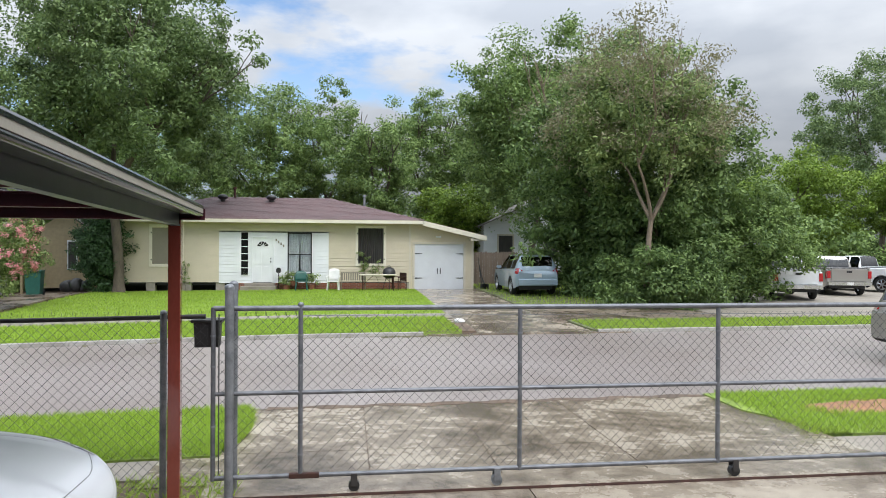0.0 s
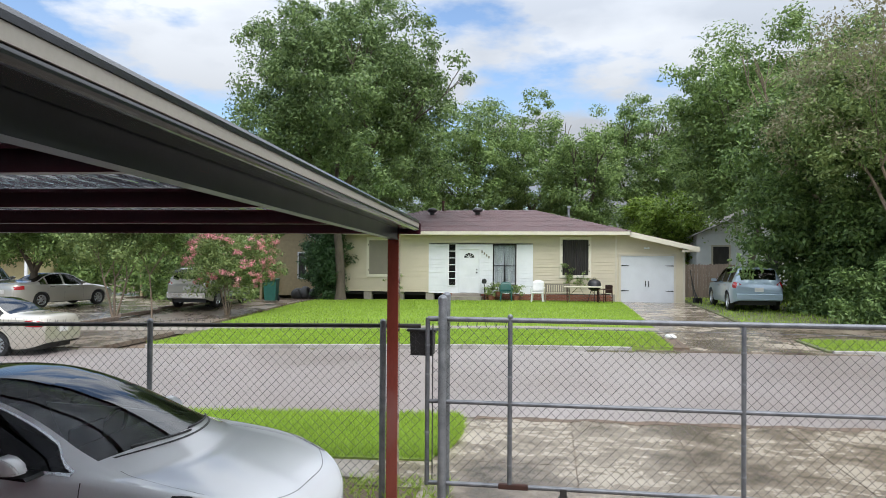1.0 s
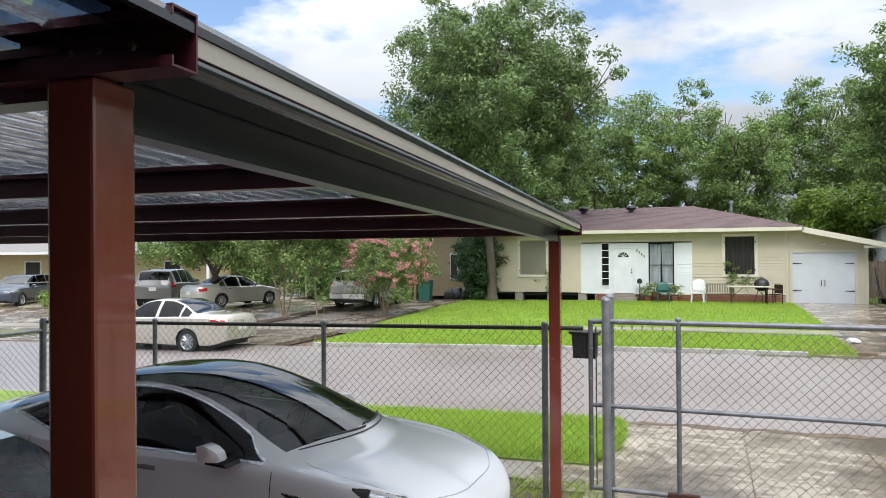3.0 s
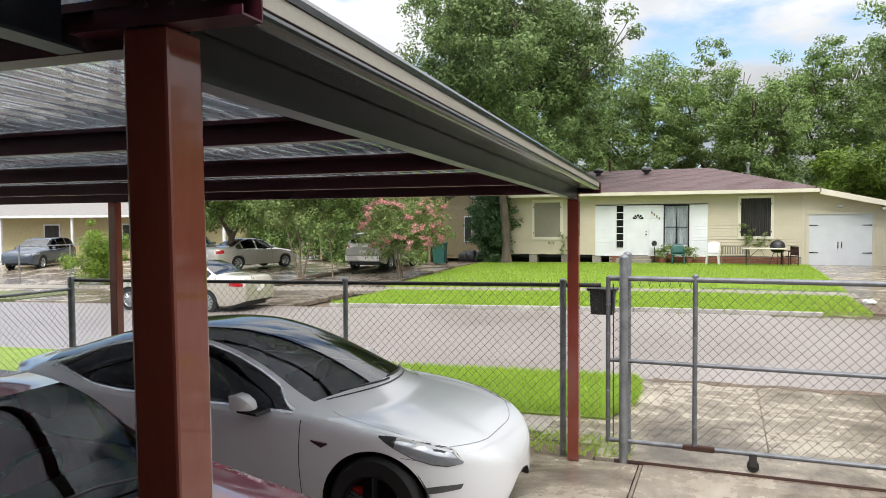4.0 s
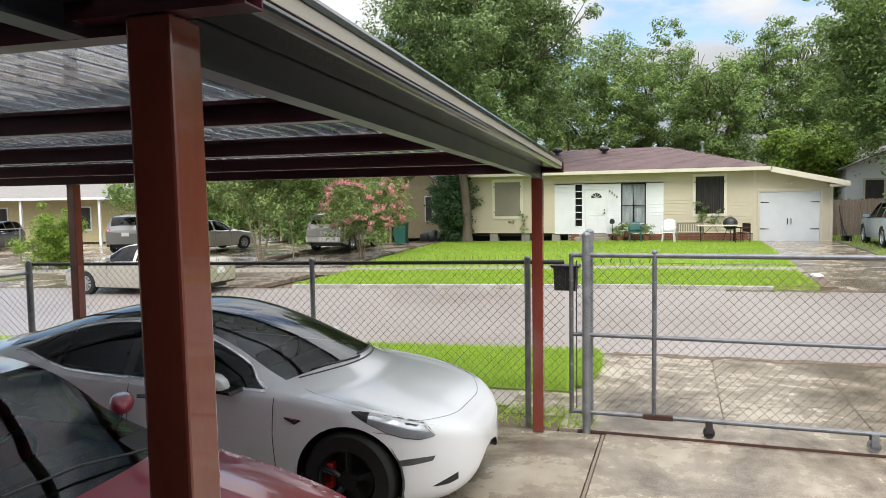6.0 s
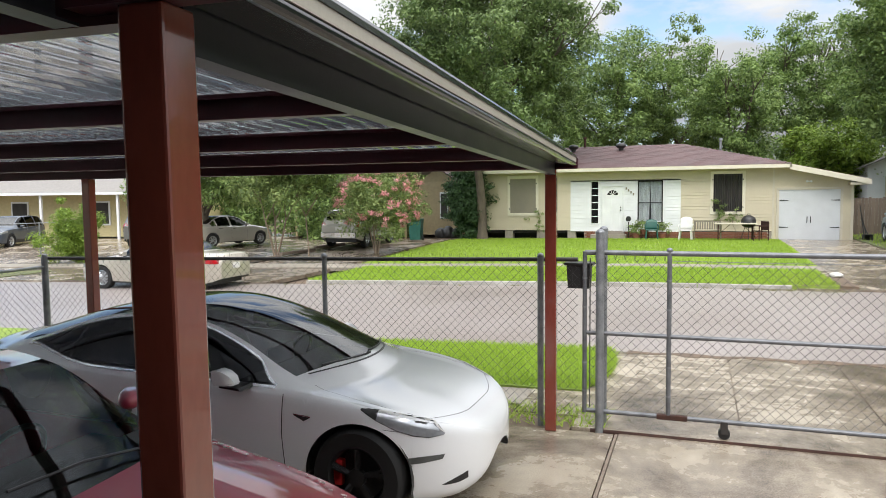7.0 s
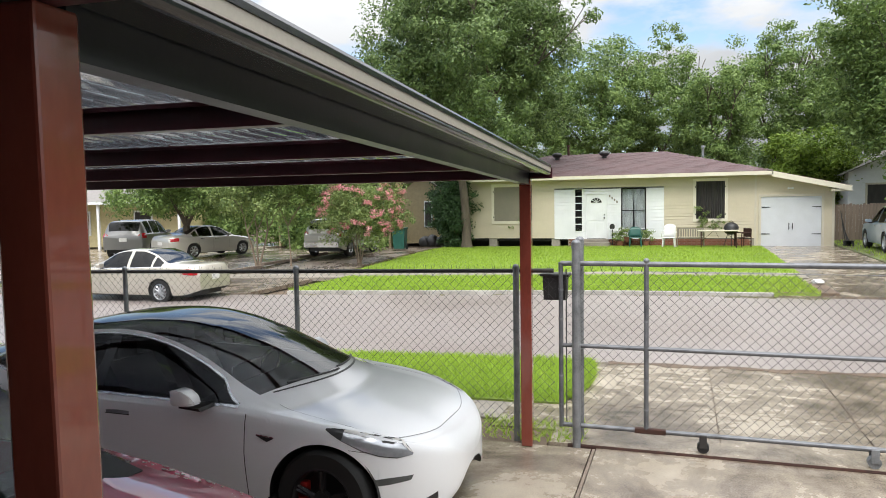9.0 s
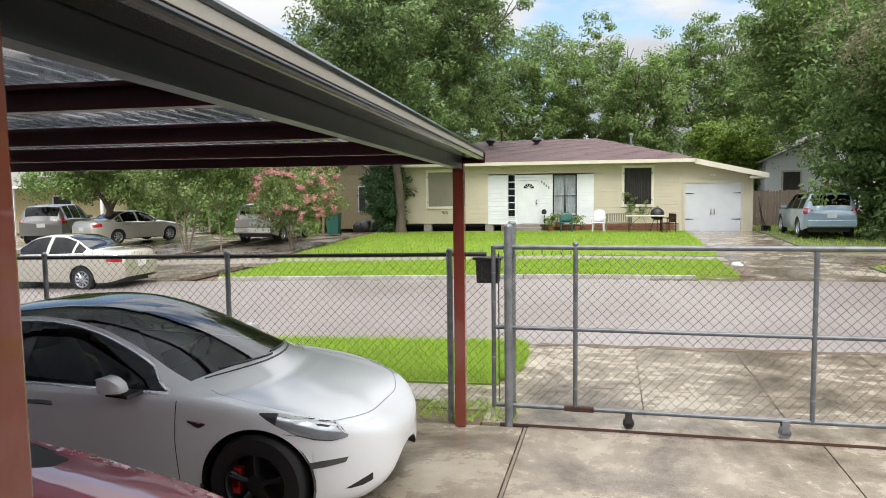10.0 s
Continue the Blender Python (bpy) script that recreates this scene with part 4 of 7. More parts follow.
for u, v, w in ((0, 0, 0.102), (0.0, LEN, 0.102), (-5.25, LEN, 0.102), (-5.25, 0.0, 0.102)):
    bm = B()
    box(bm, u - w / 2, u + w / 2, v - w / 2, v + w / 2, 0.0, rz(v) + (0.023 if u == 0 and v == 0 else 0.002), 0.007)
    if u == 0 and v == 0:
        for q in bm.verts:
            q.co.x += 0.020 + 0.024 * (1 - q.co.z / 2.56)
            q.co.y -= 0.03
    pp = part("post", bm, M["redsteel"], carport, "dark red painted square steel post")


def cee(bm, v, u0, u1, h=0.102, d=0.065, t=0.004):
    """A C-section running along u, open side facing the yard."""
    z = rz(v)
    p = [(v + d / 2, z), (v + d / 2, z + h), (v - d / 2, z + h), (v - d / 2, z + h - 0.018), (v - d / 2 + t, z + h - 0.018), (v - d / 2 + t, z + h - t), (v + d / 2 - t, z + h - t),
         (v + d / 2 - t, z + t), (v - d / 2 + t, z + t), (v - d / 2 + t, z + 0.018), (v - d / 2, z + 0.018), (v - d / 2, z)]
    return prism(bm, p, "x", u0, u1)


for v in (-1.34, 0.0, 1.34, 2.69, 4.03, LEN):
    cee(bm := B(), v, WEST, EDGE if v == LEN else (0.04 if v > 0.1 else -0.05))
    part("purlin", bm, M["purlin"], carport, "maroon C-section purlin, roof shade in its colour")
    if v in (0.0, LEN):
        for u in (0.03, 0.09, 0.16):
            bm = B()
            tube(bm, (u, v - (0.03 if v else 0.086), rz(v) + 0.06), (u, v - (0.044 if v else 0.094), rz(v) + 0.06), 0.007, seg=6)
            part("bolt", bm, M["rust"], carport)
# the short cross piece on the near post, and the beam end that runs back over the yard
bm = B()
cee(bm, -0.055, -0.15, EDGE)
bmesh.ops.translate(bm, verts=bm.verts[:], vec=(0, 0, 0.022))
part("purlin", bm, M["purlin"], carport, "red C-section end piece, roof shade in its colour")
# roof sheet: trapezoid ribs running along v, height above the purlins
bm = B()
V0, V1 = -2.05, LEN + 0.10
prof = []
u = WEST - 0.05
while u + 0.12 < EDGE - 0.03:
    prof += [(u + a, h) for a, h in ((0, 0), (.022, 0), (.027, .003), (.037, .003), (.042, 0), (.060, 0), (.072, .036), (.106, .036), (.118, 0))]
    u += 0.12
top = 0.106
rows = [[bm.verts.new((a, v, rz(v) + top + h)) for a, h in prof] for v in (V0, 0.0, 2.7, V1)]
for r0, r1 in zip(rows, rows[1:]):
    for i in range(len(prof) - 1):
        bm.faces.new((r0[i], r0[i + 1], r1[i + 1], r1[i]))
bmesh.ops.solidify(bm, geom=bm.faces[:], thickness=0.0012)
part("roof_sheet", bm, M["galvroof"], carport, "ribbed galvalume roof sheet, bare metal underneath")


def along(name, poly, material, label="", v0=0.04, v1=LEN - 0.036):
    """A profile (u, z over beam underside) run along the edge of the carport."""
    bm = B()
    a = [bm.verts.new((p[0], v0, rz(v0) + p[1])) for p in poly]
    b = [bm.verts.new((p[0], v1, rz(v1) + p[1])) for p in poly]
    n = len(poly)
    for i in range(n):
        bm.faces.new((a[i], a[(i + 1) % n], b[(i + 1) % n], b[i]))
    bm.faces.new(a[::-1])
    bm.faces.new(b)
    return part(name, bm, material, carport, label)


along("edge_beam", [(-0.02, -0.055), (0.046, -0.055), (0.046, -0.040), (0.040, -0.040), (0.040, 0.085), (0.046, 0.085), (0.046, 0.106), (-0.02, 0.106)], M["greybeam"], "charcoal steel edge beam", 0.024, LEN - 0.053)
along("edge_soffit", [(0.048, 0.045), (EDGE - 0.03, 0.034), (EDGE - 0.03, 0.040), (0.048, 0.051)], M["blacktrim"], "", -0.018)
along("edge_roll", [(EDGE - 0.028 + 0.022 * math.cos(a), 0.043 + 0.020 * math.sin(a)) for a in lin(0, 2 * math.pi, 17)[:-1]], M["blacktrim"], "rolled black drip edge", -0.018)
along("edge_strip", [(EDGE - 0.014, 0.056), (EDGE - 0.006, 0.056), (EDGE - 0.006, 0.091), (EDGE - 0.014, 0.091)], M["beige"], "beige strip of the roof edge", -0.018)
along("edge_cap", [(EDGE - 0.014, 0.092), (EDGE - 0.002, 0.092), (EDGE - 0.002, 0.108), (EDGE - 0.008, 0.120), (EDGE - 0.025, 0.130), (0.09, 0.146), (0.09, 0.141), (EDGE - 0.027, 0.124), (EDGE - 0.014, 0.112)], M["blacktrim"], "black metal cap flashing", -2.05)
along("front_trim", [(WEST, 0), (WEST + 0.01, 0), (WEST + 0.01, 0.13), (WEST, 0.13)], M["redsteel"], "", -1.4)

along("edge_beam", [(-0.16, -0.02), (-0.10, -0.02), (-0.10, -0.014), (-0.154, -0.014), (-0.154, 0.10), (-0.16, 0.10)], M["greybeam"], "charcoal steel beam", -2.05, -0.10)
# unseen wall added behind the camera; closes the place and blocks southern light
tagged(mesh_ob("wall_south", box(B(), -12, 12, -1.25, -1.0, -0.2, 4.2), M["pvc"]), "unseen dark wall added to block southern light", "wall", kind="structure")
# unseen slab added overhead to keep south-east sky light off the near post
tagged(mesh_ob("eave", box(B(), -12, 12, -1.0, 0.32, 3.25, 3.37), M["pvc"]), "unseen slab added to block sky light over the post", "eave", kind="structure")


# ---------- trees ----------
def limb(bm, p, d, length, r, depth, rnd, tips, spread=0.55, up=0.25):
    """A bending tapered branch that forks; its tips carry the crown."""
    p, d = Vector(p), Vector(d).normalized()
    n = 4
    for i in range(n):
        q = p + d * (length / n)
        tube(bm, p, q, r * (1 - 0.4 * i / n), r * (1 - 0.4 * (i + 1) / n), 7, False)
        p = q
        d = (d + Vector((rnd.uniform(-1, 1), rnd.uniform(-1, 1), rnd.uniform(-0.5, 1))) * 0.16).normalized()
    if depth == 0:
        tips.append(p)
        return
    for i in range(rnd.choice((2, 3, 3))):
        nd = (d + Vector((rnd.uniform(-1, 1), rnd.uniform(-1, 1), rnd.uniform(-0.6, 0.6))) * spread + Vector((0, 0, up))).normalized()
        limb(bm, p, nd, length * rnd.uniform(0.62, 0.85), r * 0.58, depth - 1, rnd, tips, spread, up)


def leaf_mesh(centres, radii, per, size, rng, droop=0.3, flat=0.75):
    """Many small pointed leaves scattered in clumps about the centres."""
    C = np.repeat(np.asarray(centres), per, axis=0)
    R = np.repeat(np.asarray(radii), per)[:, None]
    n = len(C)
    d = rng.normal(size=(n, 3))
    d /= np.linalg.norm(d, axis=1)[:, None]
    P = C + d * R * (rng.random((n, 1)) ** 0.45) * np.array([1, 1, flat])
    face = d * 0.75 + np.array([0, 0, 0.55]) + rng.normal(size=(n, 3)) * 0.42
    a = np.cross(face, rng.normal(size=(n, 3)))
    a[:, 2] -= droop * 0.5
    a /= np.linalg.norm(a, axis=1)[:, None]
    b = np.cross(a, face)
    b /= np.linalg.norm(b, axis=1)[:, None]
    s = size * rng.uniform(0.6, 1.35, (n, 1))
    V = np.stack([P - a * s, P + b * s * 0.42, P + a * s, P - b * s * 0.42], axis=1).reshape(-1, 3)
    F = np.arange(n * 4).reshape(n, 4)
    return V, F


def leaves_part(name, V, F, material, parent, label=""):
    me = bpy.data.meshes.new(name)
    me.vertices.add(len(V))
    me.vertices.foreach_set("co", V.astype(np.float32).ravel())
    me.loops.add(F.size)
    me.loops.foreach_set("vertex_index", F.astype(np.int32).ravel())
    me.polygons.add(len(F))
    me.polygons.foreach_set("loop_start", np.arange(0, F.size, 4, dtype=np.int32))
    me.update(calc_edges=True)
    me.validate()
    me.materials.append(material)
    ob = new(name, me)
    ob.parent = parent
    if label:
        ob["label"] = label
    ob["kind"] = "stuff"
    return ob


def blobs(rng, n, centre, radius, fill=0.5, lobes=5, low=-0.75):
    """Clump centres spread through an uneven crown: points of an ellipsoid whose outline is broken by lobes."""
    out = []
    ph = rng.uniform(0, 6.28, (lobes, 3))
    fr = rng.uniform(1.5, 4.0, (lobes, 3))
    while len(out) < n:
        d = rng.normal(size=3)
        d /= np.linalg.norm(d)
        if d[2] < low:
            continue
        k = 1 + 0.16 * sum(math.sin(fr[i] @ d * 1.4 + ph[i, 0]) for i in range(lobes)) / math.sqrt(lobes) * 1.4
        rr = k * (fill + (1 - fill) * rng.random() ** 0.6)
        out.append(np.array(centre) + d * np.array(radius) * rr)
    return out


def tree(name, x, y, label, trunk_h, trunk_r, crown_c, crown_r, clumps, per, leaf, clump_r, leafm, bark="bark", seed=1, fill=0.45, forks=3, lean=(0, 0, 1), low=-0.8, stems=1, extra=None, length=None, cat="tree"):
    rng, rnd = np.random.default_rng(seed), random.Random(seed)
    z = gz(x, y)
    t = thing(name, pose(x, y, z), label, cat)
    bm, tips = B(), []
    if trunk_h > 0:
        for s in range(stems):
            a = 6.28 * s / stems + seed
            off = Vector((math.cos(a), math.sin(a), 0)) * (0.0 if stems == 1 else trunk_r * 1.6)
            dirn = Vector(lean) + (Vector((math.cos(a), math.sin(a), 0)) * 0.22 if stems > 1 else Vector())
            if stems == 1:
                tube(bm, (0, 0, -0.2), (0, 0, 0.35), trunk_r * 1.5, trunk_r * 1.05, 10, False)
            p = off + Vector((0, 0, 0.0))
            n = 5
            dd = dirn.normalized()
            for i in range(n):
                q = p + dd * (trunk_h / n)
                tube(bm, p, q, trunk_r * (1.05 - 0.07 * i), trunk_r * (1.05 - 0.07 * (i + 1)), 10, False)
                p = q
                dd = (dd + Vector((rnd.uniform(-1, 1), rnd.uniform(-1, 1), 0.2)) * 0.06).normalized()
            for k in range(rnd.choice((3, 4)) if stems == 1 else 2):
                b_ = 6.28 * k / 3.5 + rnd.uniform(0, 1)
                limb(bm, p, Vector((math.cos(b_) * 0.55, math.sin(b_) * 0.55, 1)), length or crown_r[2] * 0.55, trunk_r * 0.55, forks, rnd, tips)
        part("trunk", bm, M[bark], t, "", True)
    else:
        bm.free()
    cs = blobs(rng, clumps, crown_c, crown_r, fill, low=low)
    rad = [clump_r * rng.uniform(0.6, 1.3) for _ in cs]
    V, F = leaf_mesh(cs, rad, per, leaf, rng)
    leaves_part("crown", V, F, M[leafm], t)
    if extra:
        m2, n2, per2, size2, r2, lo2 = extra
        cs = blobs(rng, n2, crown_c, [v * 1.02 for v in crown_r], 0.9, low=lo2)
        V, F = leaf_mesh(cs, [r2] * len(cs), per2, size2, rng)
        leaves_part("blossom" if m2 == "blossom" else "seed_head", V, F, M[m2], t)
    return t


tree("shade_tree", -9.7, 33.4, "tall full shade tree with grey-green leaves", 4.4, 0.24, (0.0, 0.3, 9.3), (5.5, 5.3, 5.8), 640, 190, 0.095, 0.72, "leaf_oak", seed=4, fill=0.35)
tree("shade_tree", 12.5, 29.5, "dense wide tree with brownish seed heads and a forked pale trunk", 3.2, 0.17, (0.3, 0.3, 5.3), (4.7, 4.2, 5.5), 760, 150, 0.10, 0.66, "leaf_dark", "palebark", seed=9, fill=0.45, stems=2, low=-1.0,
     extra=("leaf_warm", 120, 50, 0.07, 0.6, 0.3))
tree("crape_myrtle", 11.35, 25.3, "tall pale-trunked crape myrtle with thin brownish foliage", 3.2, 0.13, (0, 0.4, 6.9), (3.1, 2.4, 3.4), 230, 60, 0.085, 0.55, "leaf_myrtle", "palebark", seed=17, fill=0.3, forks=4, length=2.3, low=-0.75, extra=("leaf_warm", 150, 60, 0.07, 0.55, -0.4))
tree("thicket", 11.2, 32.0, "dense thicket under the trees, shade in its leaf colour", 0.0, 0.1, (1.4, -1.6, 2.3), (4.9, 3.2, 2.6), 330, 120, 0.12, 0.62, "leaf_dark", seed=12, fill=0.2, low=-1.0, cat="bush")
tree("shrub", 17.0, 27.6, "leafy shrub hanging over the parked truck", 0.0, 0.1, (0, 0, 2.5), (2.2, 1.7, 2.5), 170, 130, 0.085, 0.5, "leaf_far", seed=91, fill=0.35, low=-1.0, cat="bush")
tree("shrub", 11.9, 24.7, "low shrub round the pale trunk, shade in its leaf colour", 0.0, 0.1, (0, 0, 1.1), (2.7, 0.9, 1.25), 120, 120, 0.075, 0.42, "leaf_dark", seed=92, fill=0.3, low=-1.0, cat="bush")
tree("shade_tree", 11.0, 41.0, "tall dark tree behind the garage", 4.0, 0.22, (0.0, 0, 8.5), (4.2, 4.0, 5.6), 420, 170, 0.11, 0.85, "leaf_far", seed=15)
# row of far trees behind the houses
for i, (x, y, h, r, m_) in enumerate(((-26, 58, 12.5, 5.5, "leaf_far"), (-19.5, 62, 13, 5, "leaf_far"), (-13.5, 57, 13, 5, "leaf_far"), (-6.5, 52, 13.3, 4.6, "leaf_far"), (-1.5, 55, 13.4, 4.0, "leaf_far"), (2.4, 50, 11.0, 3.0, "leaf_far"), (6.4, 56, 14.0, 3.2, "leaf_far"),
                                      (11.2, 55, 14.2, 3.6, "leaf_far"), (17, 52, 14.5, 4.6, "leaf_far"), (7.5, 47.5, 6.0, 2.6, "leaf_bright"), (25, 50, 9.0, 4.5, "leaf_bright"), (31.5, 46, 8.6, 4.6, "leaf_bright"), (41, 50, 17.0, 6.0, "leaf_oak"), (38, 42, 9.5, 4.5, "leaf_bright"), (50, 46, 13, 6, "leaf_far"))):
    tree("tree", x, y, "tall leafy tree in the row behind the houses" if m_ != "leaf_bright" else "bright green broadleaf tree behind the houses", h * 0.42, 0.21, (0, 0, h * 0.62), (r, r, h * 0.40), int(58 * r), 150, 0.115, 0.76, m_, seed=30 + i, fill=0.3, forks=2, low=-0.95)
bm = B()
# low hedge of scrub that closes the view under the far trees
rng = np.random.default_rng(77)
cs = [np.array((x + rng.uniform(-1, 1), 60 + rng.uniform(-3, 3) + 0.02 * abs(x), rng.uniform(0.5, 5.5))) for x in lin(-75, 75, 620)]
V, F = leaf_mesh(cs, [1.4] * len(cs), 90, 0.26, rng)
hd = thing("scrub", pose(0, 0, 0), "dense dark scrub under the far trees", "bush", kind="stuff")
leaves_part("foliage", V, F, M["leaf_far"], hd)
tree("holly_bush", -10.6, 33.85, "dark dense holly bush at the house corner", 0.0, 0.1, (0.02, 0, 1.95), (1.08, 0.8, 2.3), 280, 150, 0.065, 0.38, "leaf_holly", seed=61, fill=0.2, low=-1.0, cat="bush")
tree("crape_myrtle", -12.1, 26.3, "crape myrtle bush covered in pink blossom", 0.9, 0.035, (0.1, 0, 2.2), (1.85, 1.4, 1.7), 210, 90, 0.055, 0.36, "leaf_myrtle", "palebark", seed=63, fill=0.3, stems=4, forks=1, low=-0.9, length=0.7, extra=("blossom", 150, 40, 0.042, 0.16, -0.6), cat="bush")
tree("young_tree", -16.0, 25.0, "young multi-stem tree beside the drive", 1.5, 0.045, (0, 0, 3.6), (1.9, 1.6, 1.9), 150, 150, 0.07, 0.5, "leaf_myrtle", "palebark", seed=65, fill=0.3, stems=3, forks=1, length=0.9)
tree("young_tree", -14.6, 25.2, "slim young tree beside the drive", 1.6, 0.03, (0, 0, 3.6), (1.5, 1.4, 1.8), 110, 150, 0.07, 0.5, "leaf_far", "palebark", seed=66, fill=0.3, forks=1, length=0.9)
tree("yard_tree", -21.5, 27.5, "low spreading tree by the parked cars", 1.6, 0.22, (0, 0, 3.7), (3.6, 2.4, 2.2), 260, 170, 0.08, 0.6, "leaf_far", seed=68, fill=0.3, forks=2, length=1.2)
tree("shrub", -24.3, 22.6, "bushy light green shrub at the road side", 0.0, 0.1, (0, 0, 1.2), (1.15, 1.0, 1.35), 110, 170, 0.05, 0.36, "leaf_bright", seed=70, fill=0.2, low=-1.0, cat="bush")


# ---------- vehicles ----------
def smooth_curve(pts):
    """A monotone cubic through (x, value) pairs."""
    P = sorted(pts)
    X, Y = np.array([p[0] for p in P], float), np.array([p[1] for p in P], float)
    h, d = np.diff(X), np.diff(Y) / np.diff(X)
    s = np.zeros(len(X))
    s[0], s[-1] = d[0], d[-1]
    for i in range(1, len(X) - 1):
        if d[i - 1] * d[i] > 0:
            s[i] = 2 * d[i - 1] * d[i] / (d[i - 1] + d[i])

    def f(x):
        i = int(np.clip(np.searchsorted(X, x) - 1, 0, len(h) - 1))
        t = (x - X[i]) / h[i]
        return float((2 * t**3 - 3 * t**2 + 1) * Y[i] + (t**3 - 2 * t**2 + t) * h[i] * s[i] + (-2 * t**3 + 3 * t**2) * Y[i + 1] + (t**3 - t**2) * h[i] * s[i + 1])
    return f


class Shape:
    """A car body as rings across its length: nose at x = 0, tail at x = -L, left side at +y."""

    def __init__(self, L, zt, zr, W, Wr, axles, wr, arch, sill=0.24):
        self.L, self.axles, self.wr, self.arch, self.sill = L, axles, wr, arch, sill
        self.zt, self.zr, self.W, self.Wr = (smooth_curve([(-a, b) for a, b in c]) for c in (zt, zr, W, Wr))

    def zb(self, x):
        z = self.sill + 0.10 * max(0, 1 + x / 0.35) ** 2 + 0.14 * max(0, 1 - (x + self.L) / 0.6) ** 2
        for a in self.axles:
            d = abs(x + a)
            if d < self.arch:
                z = max(z, self.wr + math.sqrt(self.arch**2 - d * d))
        return z

    def ring(self, x):
        zb, zt, zr, W, Wr = self.zb(x), self.zt(x), self.zr(x), self.W(x), self.Wr(x)
        zr = max(zr, zt + 0.02)
        z0 = self.sill + 0.10 * max(0, 1 + x / 0.35) ** 2 + 0.14 * max(0, 1 - (x + self.L) / 0.6) ** 2
        zs = z0 + (zt - z0) * 0.62
        pz, py = (z0, z0 + (zs - z0) * 0.35, zs, zt - 0.035), (W - 0.035, W - 0.004, W, W - 0.022)
        low = []
        for k, z in enumerate(pz):
            z = min(max(z, zb + 0.012 * k), zt - 0.035 + 0.008 * (k - 3))
            low.append((float(np.interp(z, pz, py)), z))
        return [*low, (W - 0.06, zt), ((W - 0.06) * 0.5 + Wr * 0.5 + 0.025, (zt * 0.5 + (zr - 0.05) * 0.5)),
                (Wr + 0.015, zr - 0.055), (Wr - 0.03, zr - 0.022), (Wr * 0.5, zr - 0.002), (0.0, zr)]

    def at_z(self, x, z, off=0.006):
        r = self.ring(x)
        for (a, b), (c, d) in zip(r, r[1:]):
            if b <= z <= d and d > b:
                t = (z - b) / (d - b)
                return a + (c - a) * t + off
        return r[0][0] + off if z < r[0][1] else r[6][0]


def grid_mesh(rows):
    bm = B()
    vs = [[bm.verts.new(p) for p in r] for r in rows]
    for a, b in zip(vs, vs[1:]):
        for i in range(len(a) - 1):
            try:
                bm.faces.new((a[i], a[i + 1], b[i + 1], b[i]))
            except ValueError:
                pass
    return bm


def side_patch(S, cols, side, n=5, off=0.007):
    """A strip that hugs the flank: cols are (x, z low, z high)."""
    return grid_mesh([[(x, side * S.at_z(x, a + (b - a) * j / n, off), a + (b - a) * j / n) for j in range(n + 1)] for x, a, b in cols])


def dense(cols, k=4):
    out = []
    for p, q in zip(cols, cols[1:]):
        out += [tuple(u + (v - u) * i / k for u, v in zip(p, q)) for i in range(k)]
    return out + [cols[-1]]


def wheel(parent, x, y, r, w, side, rim, spokes, caliper=False, thin=0.05, face=0.0):
    prof = [(r * 0.66, -w / 2), (r * 0.93, -w / 2), (r * 0.985, -w / 2 + 0.02), (r, -w / 2 + 0.05), (r, w / 2 - 0.05), (r * 0.985, w / 2 - 0.02), (r * 0.93, w / 2), (r * 0.66, w / 2)]
    n = 36
    bm = grid_mesh([[(x + a * math.cos(t), y + side * b, r + a * math.sin(t)) for a, b in prof] for t in lin(0, 2 * math.pi, n + 1)])
    bmesh.ops.remove_doubles(bm, verts=bm.verts[:], dist=1e-4)
    tyre = part("wheel", bm, M["rubber"], parent, "black rubber tyre", True)
    bm = B()
    R = r * 0.67
    rp = [(R, w / 2 - 0.005), (R - 0.015, w / 2 - 0.0), (R - 0.03, w / 2 - 0.02), (R - 0.04, -w / 2 + 0.03)]
    vs = [[bm.verts.new((x + a * math.cos(t), y + side * b, r + a * math.sin(t))) for a, b in rp] for t in lin(0, 2 * math.pi, n + 1)[:-1]]
    for i in range(n):
        for j in range(3):
            bm.faces.new((vs[i][j], vs[i][j + 1], vs[(i + 1) % n][j + 1], vs[(i + 1) % n][j]))
    yf = y + side * (w / 2 - 0.03 + face)
    for k in range(spokes):
        t = 2 * math.pi * k / spokes + 0.3
        for sp in (-0.07, 0.07):
            p0 = Vector((x + 0.05 * math.cos(t), yf, r + 0.05 * math.sin(t)))
            p1 = Vector((x + (R - 0.02) * math.cos(t + sp), yf, r + (R - 0.02) * math.sin(t + sp)))
            tube(bm, p0, p1, thin * 0.5, thin * 0.38, 5)
    tube(bm, (x, yf - 0.02, r), (x, yf + 0.02, r), 0.065, seg=14)
    part("rim", bm, rim, tyre, "", True)
    bm = B()
    tube(bm, (x, y - 0.02, r), (x, y + 0.02, r), R * 0.78, seg=24)
    part("brake_disc", bm, M["rust" if not caliper else "blackalloy"], tyre)
    if caliper:
        bm = B()
        for t in lin(2.75, 3.4, 4):
            box(bm, x + R * 0.72 * math.cos(t) - 0.03, x + R * 0.72 * math.cos(t) + 0.03, y + side * 0.02, y + side * 0.075, r + R * 0.72 * math.sin(t) - 0.04, r + R * 0.72 * math.sin(t) + 0.04, 0.008)
        part("brake_caliper", bm, M["caliper"], tyre, "red brake caliper")
    return tyre


